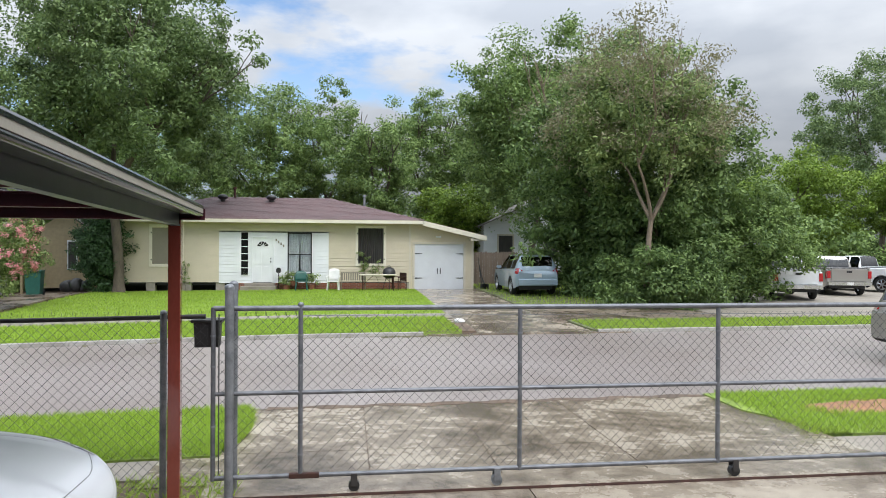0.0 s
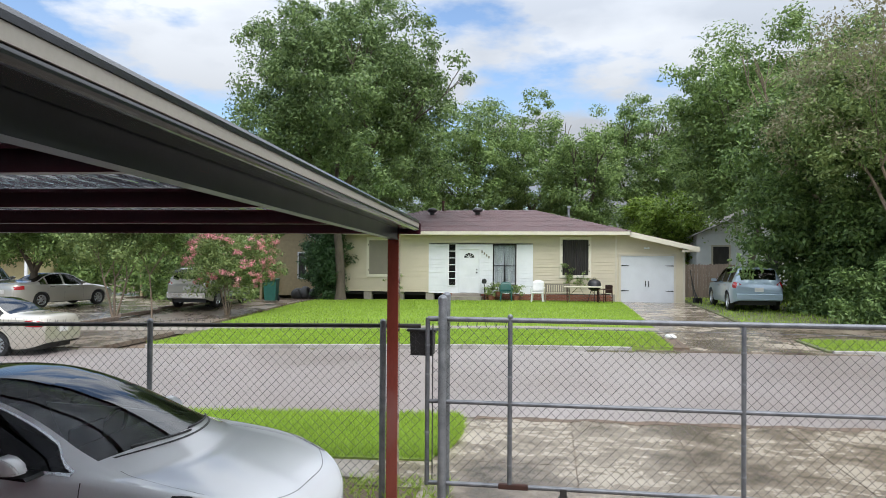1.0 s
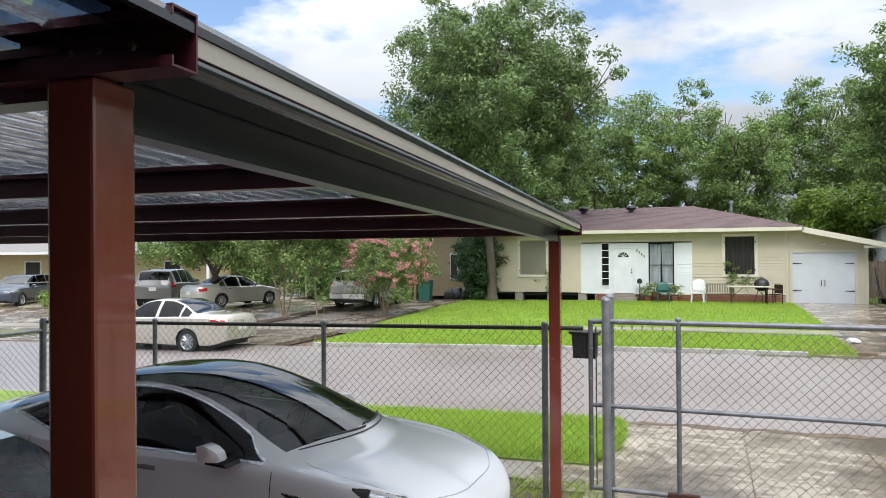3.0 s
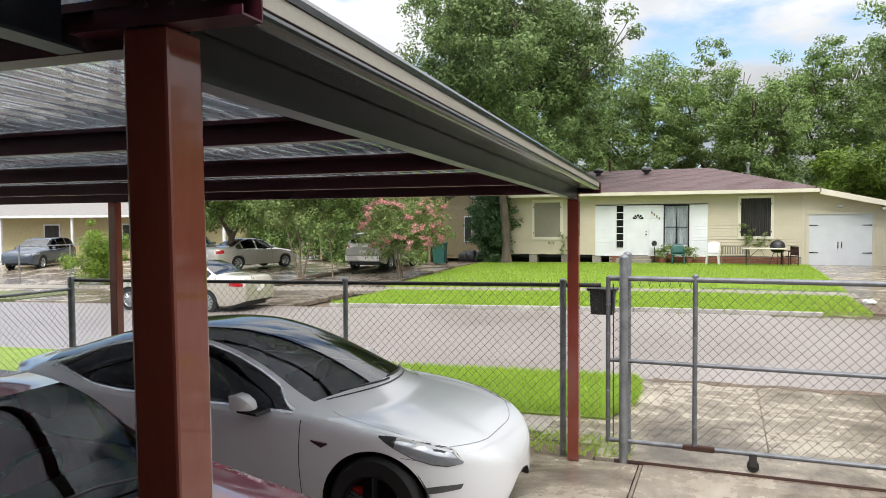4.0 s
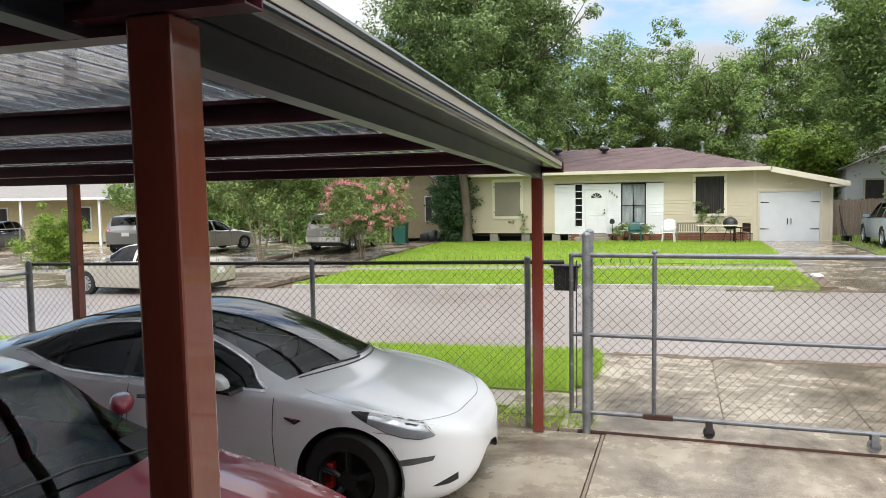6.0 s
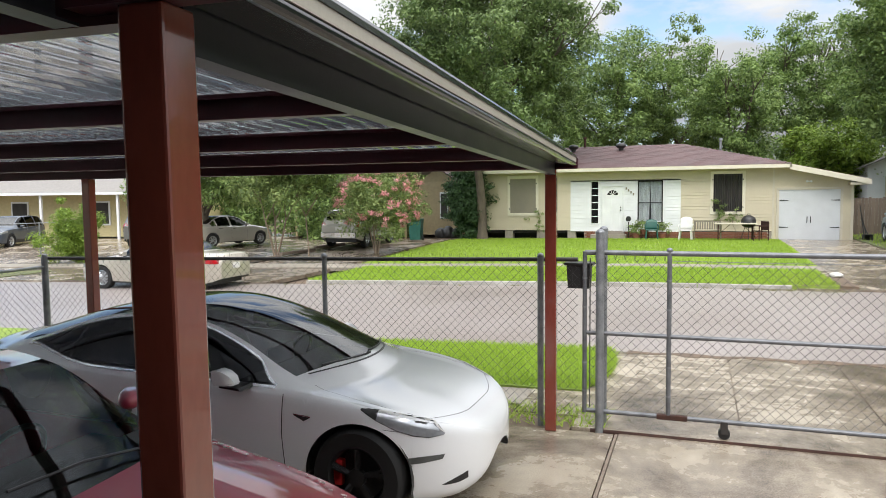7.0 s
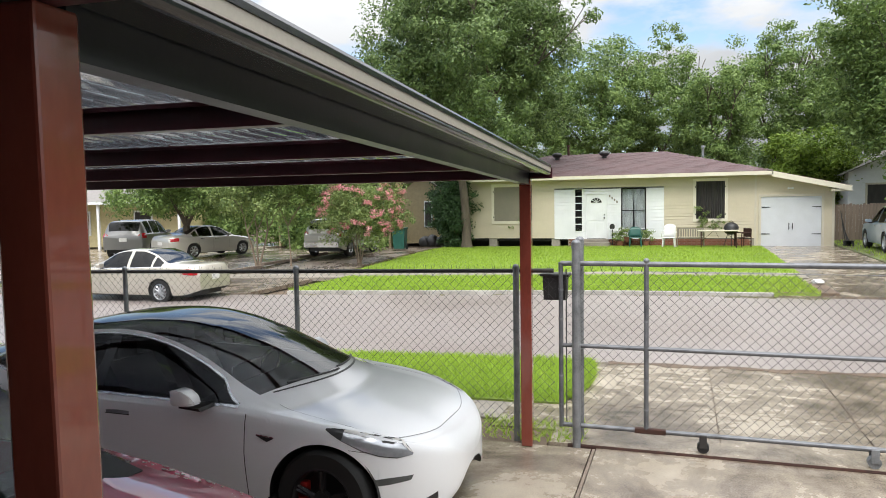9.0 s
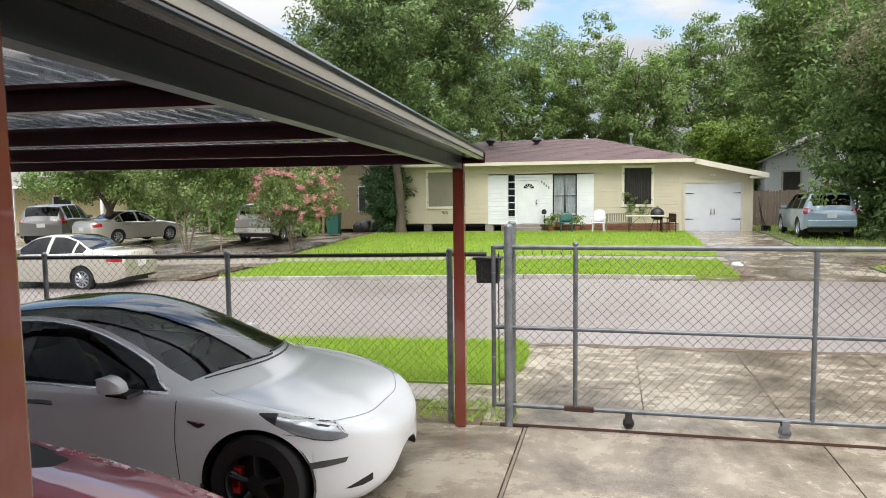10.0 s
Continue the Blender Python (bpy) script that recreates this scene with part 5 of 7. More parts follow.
def car(name, S, m, label, paint, ws, rw, sg, pillars, rim, spokes=5, glass="tint", cat="car", seats=False, caliper=False, lamps=None, tails=None, bed=None, plate=True, cladding=False, gaps=(), thin=0.05, n=92, facets=True, ww=0.21):
    t = thing(name, m, label, cat)
    xs = sorted(set([0.0, -0.012, -0.03, -S.L, -S.L + 0.012, -S.L + 0.03] + list(np.linspace(-0.06, -S.L + 0.06, n))), reverse=True)
    for a in S.axles:
        for d in np.linspace(-S.arch, S.arch, 23):
            xs.append(-a + S.arch * math.sin(math.pi * d / (2 * S.arch)))
    xs = sorted(set(round(x, 4) for x in xs), reverse=True)
    rings = [S.ring(x) for x in xs]
    regions = {"body": [], "side_window": [], "windshield": [], "rear_window": []}
    for i in range(len(xs) - 1):
        x = (xs[i] + xs[i + 1]) / 2
        for j in range(9):
            k = "body"
            if j in (4, 5) and sg[1] < x < sg[0] and S.zr(x) - S.zt(x) > 0.13 and not any(b < x < a for a, b in pillars):
                k = "side_window"
            elif j in (7, 8):
                if ws[1] < x < ws[0]:
                    k = "windshield"
                elif rw[1] < x < rw[0]:
                    k = "rear_window"
            regions[k].append((i, j))
    mats = {"body": paint, "side_window": M["privacy" if not seats else glass], "windshield": M["greenglass" if seats else glass], "rear_window": M[glass]}
    for k, fs in regions.items():
        if not fs:
            continue
        bm = B()
        for side in ((1, -1) if k != "side_window" else (1,)):
            cache = {}
            def v(i, j):
                if (i, j) not in cache:
                    y, z = rings[i][j]
                    cache[(i, j)] = bm.verts.new((xs[i], side * y, z))
                return cache[(i, j)]
            for i, j in fs:
                bm.faces.new((v(i, j), v(i + 1, j), v(i + 1, j + 1), v(i, j + 1)))
        if k == "body":
            for i in (0, len(xs) - 1):
                a = [bm.verts.new((xs[i], y, z)) for y, z in rings[i]] + [bm.verts.new((xs[i], -y, z)) for y, z in rings[i][-2::-1]]
                bm.faces.new(a)
        bmesh.ops.remove_doubles(bm, verts=bm.verts[:], dist=0.0005)
        b2 = bm.copy() if k == "side_window" else None
        ob = part(k, bm, mats[k], t, "", True)
        if k != "body":
            ob.visible_shadow = False
        if b2:
            for q in b2.verts:
                q.co.y = -q.co.y
            part(k, b2, mats[k], t, "", True).visible_shadow = False
    # underside and cabin floor
    W = S.W(-S.L / 2)
    part("underbody", box(B(), -S.L + 0.3, -0.42, -W + 0.26, W - 0.26, S.sill - 0.04, S.sill + 0.34), M["black"], t)
    if seats:
        for sx, sy in ((ws[0] - 1.2, 0.38), (ws[0] - 1.2, -0.38)):
            bm = B()
            box(bm, sx - 0.25, sx + 0.28, sy - 0.24, sy + 0.24, 0.55, 0.72, 0.05)
            prism(bm, [(sx - 0.2, 0.6), (sx - 0.42, 1.12), (sx - 0.32, 1.14), (sx - 0.06, 0.66)], "y", sy - 0.23, sy + 0.23)
            box(bm, sx - 0.44, sx - 0.34, sy - 0.13, sy + 0.13, 1.13, 1.30, 0.03)
            part("seat", bm, M["blind"], t, "front seat")
        bm = B()
        box(bm, -3.6, -3.05, -0.62, 0.62, 0.55, 1.05, 0.06)
        part("rear_seat", bm, M["blind"], t)
        bm = B()
        prism(bm, [(ws[0] - 0.12, 0.80), (ws[0] - 0.12, 0.93), (ws[0] - 0.55, 0.95), (ws[0] - 0.62, 0.80)], "y", -0.70, 0.70)
        part("dashboard", bm, M["dash"], t)
        bm = B()
        for k in range(24):
            a0, a1 = 2 * math.pi * k / 24, 2 * math.pi * (k + 1) / 24
            tube(bm, (ws[0] - 0.75 + 0.06 * math.sin(a0), 0.38 + 0.18 * math.cos(a0), 0.92 + 0.17 * math.sin(a0)), (ws[0] - 0.75 + 0.06 * math.sin(a1), 0.38 + 0.18 * math.cos(a1), 0.92 + 0.17 * math.sin(a1)), 0.016, seg=6)
        part("steering_wheel", bm, M["black"], t)
        bm = B()
        ball(bm, (ws[1] + 0.12, 0.0, S.zr(ws[1]) - 0.10), 0.05, 0.5, 2.2, 0.7)
        part("inner_mirror", bm, M["black"], t)
    # wheels
    for a in S.axles:
        for s in (1, -1):
            wheel(t, -a, s * (S.W(-a) - ww / 2 - 0.015), S.wr, ww, s, rim, spokes, caliper, thin)
    # dark trim lines: window surround, door gaps, sill
    zt, zr = S.zt, S.zr
    for s in (1, -1):
        c = [(x, zt(x) - 0.012, zt(x) + 0.012) for x in lin(sg[0] + 0.02, sg[1] - 0.02, 24)]
        part("belt_trim", side_patch(S, c, s, 2, 0.009), M["chrome" if facets else "black"], t)
        for d in [sg[0] - 0.05] + [(a + b) / 2 for a, b in pillars] + list(gaps):
            c = [(d - 0.003 + 0.006 * k, S.sill + 0.12, zt(d) - 0.02) for k in range(2)]
            part("door_gap", side_patch(S, c, s, 8, 0.004), M["black"], t)
        for d in [(a + b) / 2 for a, b in pillars] + list(gaps):
            part("door_handle", side_patch(S, [(d + 0.30, zt(d) - 0.125, zt(d) - 0.105), (d + 0.08, zt(d) - 0.13, zt(d) - 0.10)], s, 2, 0.016), M["chrome" if facets else "black"], t)
        # mirror
        mx_, mz = sg[0] - 0.16, zt(sg[0] - 0.16)
        yb = S.at_z(mx_, mz - 0.005)
        bm = B()
        ball(bm, (mx_ + 0.03, s * (yb + 0.13), mz + 0.085), 0.075 if seats else 0.1, 1.05, 1.18, 0.86, 20, 12)
        for v_ in bm.verts:
            v_.co.x = max(v_.co.x, mx_ - 0.03)
            v_.co.z = min(max(v_.co.z, mz + 0.03), mz + 0.135 + 0.05 * (v_.co.z - mz - 0.1))
        mr = part("wing_mirror", bm, paint, t, "", True)
        bm = B()
        tube(bm, (mx_ + 0.05, s * (yb - 0.03), mz - 0.01), (mx_ + 0.02, s * (yb + 0.13), mz + 0.012), 0.02, 0.016, 8)
        part("mirror_arm", bm, M["black"], mr)
        if cladding:
            part("sill_trim", side_patch(S, [(x, S.sill - 0.01, S.sill + 0.16) for x in lin(-S.axles[0] - S.arch - 0.02, -S.axles[1] + S.arch + 0.02, 12)], s, 2, 0.01), M["black"], t)
        for p in (lamps or []):
            part("headlight", side_patch(S, dense(p), s, 4), M["lamp"], t, "clear headlight lens")
        for p in (tails or []):
            part("tail_light", side_patch(S, dense(p), s, 4), M["redlamp"], t, "red tail light")
    if plate:
        zc = zt(-S.L) - 0.16
        part("number_plate", box(B(), -S.L - 0.018, -S.L - 0.004, -0.16, 0.16, zc - 0.08, zc + 0.08, 0.004), M["whiteplastic"], t, "pale plate with plain bars")
    return t


SED = dict(zt=[(0, .58), (.12, .68), (.5, .79), (1.0, .88), (1.4, .94), (2.4, .955), (3.4, .985), (4.0, 1.0), (4.6, .97), (4.85, .86)],
           zr=[(0, .62), (.12, .74), (.5, .86), (1.1, .95), (1.32, .985), (1.7, 1.17), (2.15, 1.40), (2.5, 1.455), (2.95, 1.455), (3.35, 1.36), (3.85, 1.12), (4.05, 1.075), (4.6, 1.06), (4.78, 1.02), (4.85, .9)],
           W=[(0, .55), (.06, .70), (.2, .82), (.5, .89), (.9, .915), (2.5, .92), (3.9, .915), (4.4, .87), (4.72, .78), (4.85, .66)],
           Wr=[(0, .45), (.2, .68), (1.2, .76), (1.7, .66), (2.2, .58), (2.8, .57), (3.4, .60), (3.9, .70), (4.6, .70), (4.85, .52)])
SUVS = dict(zt=[(0, .72), (.1, .86), (.5, .98), (1.2, 1.03), (2.4, 1.06), (4.0, 1.10), (4.5, 1.09), (4.72, 1.0)],
            zr=[(0, .78), (.1, .93), (.5, 1.05), (1.2, 1.12), (1.4, 1.17), (1.8, 1.42), (2.2, 1.63), (2.6, 1.69), (3.6, 1.70), (4.2, 1.66), (4.42, 1.58), (4.6, 1.25), (4.66, 1.12), (4.72, 1.03)],
            W=[(0, .62), (.06, .78), (.25, .90), (.6, .95), (2.5, .955), (4.2, .95), (4.55, .91), (4.72, .82)],
            Wr=[(0, .5), (.2, .72), (1.3, .78), (1.8, .72), (2.3, .66), (4.2, .64), (4.5, .68), (4.72, .62)])
PKP = dict(zt=[(0, .80), (.1, .98), (.5, 1.08), (1.4, 1.14), (2.4, 1.18), (3.3, 1.20), (3.5, 1.22), (5.6, 1.24), (5.75, 1.20)],
           zr=[(0, .86), (.1, 1.06), (.5, 1.15), (1.4, 1.22), (1.6, 1.30), (2.0, 1.62), (2.25, 1.80), (2.5, 1.85), (3.15, 1.85), (3.3, 1.78), (3.42, 1.27), (3.5, 1.25), (5.6, 1.27), (5.75, 1.24)],
           W=[(0, .70), (.06, .86), (.25, .95), (.6, .98), (2.5, .985), (5.5, .98), (5.70, .96), (5.75, .93)],
           Wr=[(0, .6), (.2, .80), (1.5, .82), (2.0, .76), (2.4, .70), (3.2, .69), (3.4, .80), (3.5, .90), (5.7, .90), (5.75, .86)])
LAMP_S = [[(-.70, .76, .77), (-.5, .70, .78), (-.25, .62, .72), (-.12, .60, .66)]]
TAIL_S = [[(-4.45, .80, .94), (-4.65, .78, .95), (-4.80, .78, .90)]]
sedan_shape = Shape(4.85, axles=(.95, 3.72), wr=.33, arch=.37, **SED)
suv_shape = Shape(4.72, axles=(.95, 3.78), wr=.37, arch=.42, sill=.28, **SUVS)
pickup_shape = Shape(5.75, axles=(1.0, 4.55), wr=.40, arch=.47, sill=.38, **PKP)
P_WHITE = carpaint("pearl_white_paint", (0.84, 0.85, 0.86), 0.0, 0.25)
P_RED = carpaint("maroon_paint", (0.36, 0.03, 0.065), 0.0, 0.3)
P_GOLD = carpaint("champagne_paint", (0.50, 0.46, 0.39), 0.4, 0.35)
P_SAND = carpaint("grey_beige_paint", (0.50, 0.48, 0.43), 0.4, 0.35)
P_BLUE = carpaint("light_blue_paint", (0.33, 0.42, 0.50), 0.45, 0.35)
P_NAVY = carpaint("dark_blue_paint", (0.05, 0.065, 0.09), 0.3, 0.35)
P_GREY = carpaint("grey_paint", (0.20, 0.195, 0.19), 0.4, 0.4)
P_TRUCK = carpaint("white_truck_paint", (0.70, 0.71, 0.72), 0.0, 0.35)
P_SILVER = carpaint("pewter_paint", (0.34, 0.32, 0.29), 0.5, 0.35)

# the electric saloon: flanks as smooth rings, bonnet, glass and boot lid as one crowned upper surface
EL_W = lambda a: 0.925 * (1 - max(0.0, 1 - a / 0.95) ** 2.2) ** 0.37 * (1 - max(0.0, (a - 3.85) / 0.84) ** 2.4 * 0.42)
EL_ZT = smooth_curve([(0, .47), (.01, .525), (.03, .565), (.06, .60), (.1, .632), (.2, .685), (.3, .722), (.5, .778), (.84, .845), (1.2, .892), (1.5, .915), (2.0, .925), (3.0, .95), (3.6, .98), (4.2, 1.0), (4.5, .99), (4.66, .90), (4.69, .80)])
EL_Z0 = smooth_curve([(0, .42), (.01, .36), (.03, .29), (.08, .225), (.2, .18), (.5, .165), (4.0, .165), (4.5, .24), (4.66, .36), (4.69, .45)])
EL_ZR = smooth_curve([(0, .48), (.01, .54), (.03, .582), (.06, .618), (.1, .65), (.2, .702), (.4, .765), (.7, .828), (1.0, .875), (1.15, .90), (1.25, .955), (1.6, 1.135), (1.9, 1.275), (2.2, 1.375), (2.5, 1.43), (2.7, 1.44), (3.0, 1.425), (3.4, 1.36), (3.8, 1.255), (4.15, 1.145), (4.4, 1.08), (4.55, 1.065), (4.65, 1.0), (4.69, .84)])
EL_WR = smooth_curve([(0, .0), (.03, .25), (.1, .42), (.2, .56), (.4, .70), (.8, .76), (1.2, .735), (1.42, .70), (1.8, .635), (2.2, .59), (2.7, .575), (3.3, .575), (3.8, .60), (4.2, .66), (4.5, .64), (4.69, .30)])
EL_CR = smooth_curve([(0, .004), (.2, .012), (.8, .012), (1.15, .008), (1.30, .04), (1.6, .075), (2.0, .075), (2.4, .07), (3.2, .07), (3.9, .09), (4.3, .055), (4.69, .03)])
EL_BOW = smooth_curve([(0, 0), (.3, .0), (1.38, .24), (2.15, .10), (2.9, .0), (3.9, -.05), (4.35, -.10), (4.69, 0)])
EL_AX, EL_ARCH, EL_WH = (0.805, 3.70), 0.385, 0.342


def el_top(a, y):
    return EL_ZR(a) - EL_CR(a) * min(1.0, abs(y) / max(0.05, EL_WR(a))) ** 3.4


def el_ring(a, nlow=14, nup=9):
    """Half a ring at a metres behind the nose, from the sill up to the roof rail."""
    W, zt, z0, wr = EL_W(a), EL_ZT(a), EL_Z0(a), min(EL_WR(a), EL_W(a) * 0.93)
    zrail = max(el_top(a, wr), zt + 0.004)
    h = zt - z0
    tuck = min(1.0, W / 0.5)
    low = [(W - .075 * tuck, z0), (W - .022 * tuck, z0 + .10 * h), (W - .004 * tuck, z0 + .32 * h), (W, z0 + .56 * h), (W - .012 * tuck, z0 + .78 * h), (W - .030 * tuck, zt - .07 * h), (W - .062 * tuck, zt)]
    up = [((W - .062 * tuck) * .5 + wr * .5 + .018 * min(1, (zrail - zt) / .2), zt * .5 + zrail * .5), (wr, zrail)]
    pts = [Vector(p) for p in low + up]

    def spline(seq, n0, n1, count):
        out = []
        for k in range(count):
            f = n0 + (n1 - n0) * k / (count - 1)
            i = min(int(f), len(seq) - 2)
            t = f - i
            p0, p1, p2, p3 = seq[max(i - 1, 0)], seq[i], seq[i + 1], seq[min(i + 2, len(seq) - 1)]
            out.append(0.5 * (2 * p1 + (p2 - p0) * t + (2 * p0 - 5 * p1 + 4 * p2 - p3) * t * t + (3 * p1 - p0 - 3 * p2 + p3) * t**3))
        return out
    lower = spline(pts, 0, 6, 49)
    zb = z0
    for ax in EL_AX:
        d = abs(a - ax)
        if d < EL_ARCH:
            zb = max(zb, EL_WH + math.sqrt(EL_ARCH**2 - d * d))
    zs, ys = [p.y for p in lower], [p.x for p in lower]
    zz = [zb + (zs[-1] - zb) * (k / (nlow - 1)) for k in range(nlow)] if zb > z0 + .001 else None
    L = [Vector((float(np.interp(z, zs, ys)), z)) for z in zz] if zz else [lower[round(48 * k / (nlow - 1))] for k in range(nlow)]
    return L + spline(pts, 6, 8, nup)[1:]


def el_opening(a):
    """Lower and upper edge of the side glass."""
    r = el_ring(a)
    zl, zh = r[13].y + .016, r[-1].y - .030
    lo = zl + (zh - zl) * max(0.0, (a - 3.15) / .83) ** 2.4
    if a < 1.66:
        zh = zl + (zh - zl) * max(0.0, (a - 1.46) / .20)
    return min(lo, zh), max(zh, zl)


def electric_car(m, label):
    t = thing("electric_car", m, label, "car")
    st = [0.0, .003, .008, .016, .028, .042, .06, .08, .105, .135, .17, .21, .25] + list(np.linspace(.29, 4.50, 118)) + [4.54, 4.58, 4.61, 4.635, 4.655, 4.67, 4.682, 4.69]
    for ax in EL_AX:
        st += [ax + EL_ARCH * math.sin(q) for q in np.linspace(-math.pi / 2, math.pi / 2, 31)]
    WS0, WS1, RG0, RG1 = 1.38, 2.17, 2.17, 4.14
    st = sorted(set(round(float(a), 4) for a in st + [WS0, WS1, RG0, RG1, 1.62, 3.55]))
    rings = [el_ring(a) for a in st]
    openings = [el_opening(a) for a in st]
    nr, NU = len(rings[0]), 12
    body, wind, roofg = B(), B(), B()
    for s in (1, -1):
        V = [[body.verts.new((-a, s * p.x, p.y)) for p in r] for a, r in zip(st, rings)]
        for i in range(len(st) - 1):
            for j in range(nr - 1):
                if 1.48 < st[i] and st[i + 1] < 3.96 and j >= 13 and all(openings[q][0] + .004 < rings[q][p].y < openings[q][1] - .004 for q in (i, i + 1) for p in (j, j + 1)):
                    continue
                body.faces.new((V[i][j], V[i + 1][j], V[i + 1][j + 1], V[i][j + 1]))
    # upper surface across the whole width, bowed in plan
    def tops(a, edge):
        out = []
        for k in range(-NU, NU + 1):
            u = k / NU
            y = edge * u
            x = a - EL_BOW(a) * (1 - u * u)
            out.append((-x, y, el_top(a, y) if abs(k) < NU else None))
        return out
    rows = []
    for a, r in zip(st, rings):
        e = r[-1]
        row = tops(a, e.x)
        rows.append([(x, y, z if z is not None else e.y) for x, y, z in row])
    def zone(a):
        return wind if WS0 <= a < WS1 else roofg if RG0 <= a < RG1 else body
    for i in range(len(st) - 1):
        bmz = zone(st[i] + 1e-5)
        for k in range(2 * NU):
            q = [bmz.verts.new(p) for p in (rows[i][k], rows[i + 1][k], rows[i + 1][k + 1], rows[i][k + 1])]
            try:
                bmz.faces.new(q)
            except ValueError:
                pass
    for b_ in (body, wind, roofg):
        bmesh.ops.remove_doubles(b_, verts=b_.verts[:], dist=0.0006)
        bmesh.ops.dissolve_degenerate(b_, edges=b_.edges[:], dist=0.0003)
    shell = bmesh.new()
    for b_ in (body, wind, roofg):
        me = bpy.data.meshes.new("shell")
        b_.to_mesh(me)
        shell.from_mesh(me)
        bpy.data.meshes.remove(me)
    # the flank without its window holes, to lay trim upon
    for s in (1, -1):
        V = [[shell.verts.new((-a, s * p.x, p.y)) for p in r[14:]] for a, r in zip(st, rings)]
        for i in range(len(st) - 1):
            for j in range(len(V[0]) - 1):
                shell.faces.new((V[i][j], V[i + 1][j], V[i + 1][j + 1], V[i][j + 1]))
    tree_ = BVHTree.FromBMesh(shell)

    def lay(p, off):
        co, no, _, _ = tree_.find_nearest(Vector(p))
        c = Vector((-2.4, 0, 0.6))
        if no.dot(co - Vector((co.x * 0.8 + c.x * 0.2, 0, 0.55))) < 0:
            no = -no
        return co + no * off

    def drape(lo, hi, off=0.004, n=4, k=6):
        """A patch between two edges (a, y, z), laid on the body."""
        def fine(e):
            out = []
            for p, q in zip(e, e[1:]):
                out += [tuple(u + (v - u) * i / k for u, v in zip(p, q)) for i in range(k)]
            return out + [e[-1]]
        return grid_mesh([[tuple(lay((-(p[0] + (q[0] - p[0]) * j / n), p[1] + (q[1] - p[1]) * j / n, p[2] + (q[2] - p[2]) * j / n), off)) for j in range(n + 1)] for p, q in zip(fine(lo), fine(hi))])

    def flip(e, s):
        return [(a, s * y, z) for a, y, z in e]

    part("body", body, P_WHITE, t, "pearl white painted body", True)
    w = part("windshield", wind, M["cglass"], t, "raked tinted windscreen", True)
    w.visible_shadow = False
    g = part("roof", roofg, M["tint"], t, "black glass roof", True)
    g.visible_shadow = False
    part("underbody", box(B(), -4.35, -.45, -.62, .62, .15, .50), M["black"], t)
    part("cabin_floor", box(B(), -3.9, -1.25, -.80, .80, .40, .46), M["black"], t)
    part("dashboard", prism(B(), [(-1.30, .74), (-1.30, .865), (-1.62, .90), (-1.95, .88), (-1.98, .74)], "y", -.72, .72), M["black"], t)
    for y in (-.37, .37):
        bm = B()
        box(bm, -2.75, -2.22, y - .25, y + .25, .46, .60, .05)
        prism(bm, [(-2.68, .52), (-2.93, 1.08), (-2.81, 1.10), (-2.52, .58)], "y", y - .24, y + .24)
        box(bm, -2.96, -2.85, y - .13, y + .13, 1.06, 1.25, .03)
        part("seat", bm, M["black"], t, "black front seat")
    part("rear_seat", prism(B(), [(-3.2, .46), (-3.2, .62), (-3.55, .60), (-3.78, 1.02), (-3.90, 1.02), (-3.8, .46)], "y", -.65, .65), M["black"], t)
    bm = B()
    for k in range(24):
        a0, a1 = 2 * math.pi * k / 24, 2 * math.pi * (k + 1) / 24
        tube(bm, (-2.0 + .06 * math.sin(a0), .37 + .18 * math.cos(a0), .90 + .16 * math.sin(a0)), (-2.0 + .06 * math.sin(a1), .37 + .18 * math.cos(a1), .90 + .16 * math.sin(a1)), .016, seg=6)
    part("steering_wheel", bm, M["black"], t)
    part("centre_screen", box(B(), -1.97, -1.955, -.2, .2, .84, 1.03, .004), M["blackglass"], t, "black centre screen")
    part("inner_mirror", ball(B(), (-2.02, 0, 1.22), .05, .5, 2.2, .7), M["black"], t)
    for ax in EL_AX:
        for s in (1, -1):
            bm = B()
            nseg = 24
            e0 = [bm.verts.new((-ax + (EL_ARCH + .012) * math.cos(q), s * .85, EL_WH + (EL_ARCH + .012) * math.sin(q))) for q in lin(-.45, math.pi + .45, nseg)]
            e1 = [bm.verts.new((-ax + (EL_ARCH + .012) * math.cos(q), s * .60, EL_WH + (EL_ARCH + .012) * math.sin(q))) for q in lin(-.45, math.pi + .45, nseg)]
            for i in range(nseg - 1):
                bm.faces.new((e0[i], e0[i + 1], e1[i + 1], e1[i]))
            bm.faces.new(e1)
            part("wheel_arch_liner", bm, M["black"], t)
            wheel(t, -ax, s * .792, EL_WH, .235, s, M["blackalloy"], 5, True, .040)
        # mud flap behind the wheel
            part("mud_flap", box(B(), -ax - EL_ARCH - .015, -ax - EL_ARCH + .012, s * .80, s * .918, .17, .33, .004), M["black"], t)
    belt = lambda a: EL_ZT(a)
    for s in (1, -1):
        A = lin(1.46, 3.98, 72)

        def glass(a, f0, f1, d0, d1, off, n):
            """Points up the side glass at a, between two shares of its height moved by d0 and d1."""
            r = el_ring(a, 14, 25)[13:]
            z0, z1 = el_opening(a)
            za, zb = z0 + (z1 - z0) * f0 + d0, z0 + (z1 - z0) * f1 + d1
            return [(-a, s * (float(np.interp(za + (zb - za) * k / n, [p.y for p in r], [p.x for p in r])) + off), za + (zb - za) * k / n) for k in range(n + 1)]
        sw = part("side_window", grid_mesh([glass(a, 0, 1, 0, 0, .005, 16) for a in A]), M["privacy"], t, "dark tinted side glass", True)
        sw.visible_shadow = False
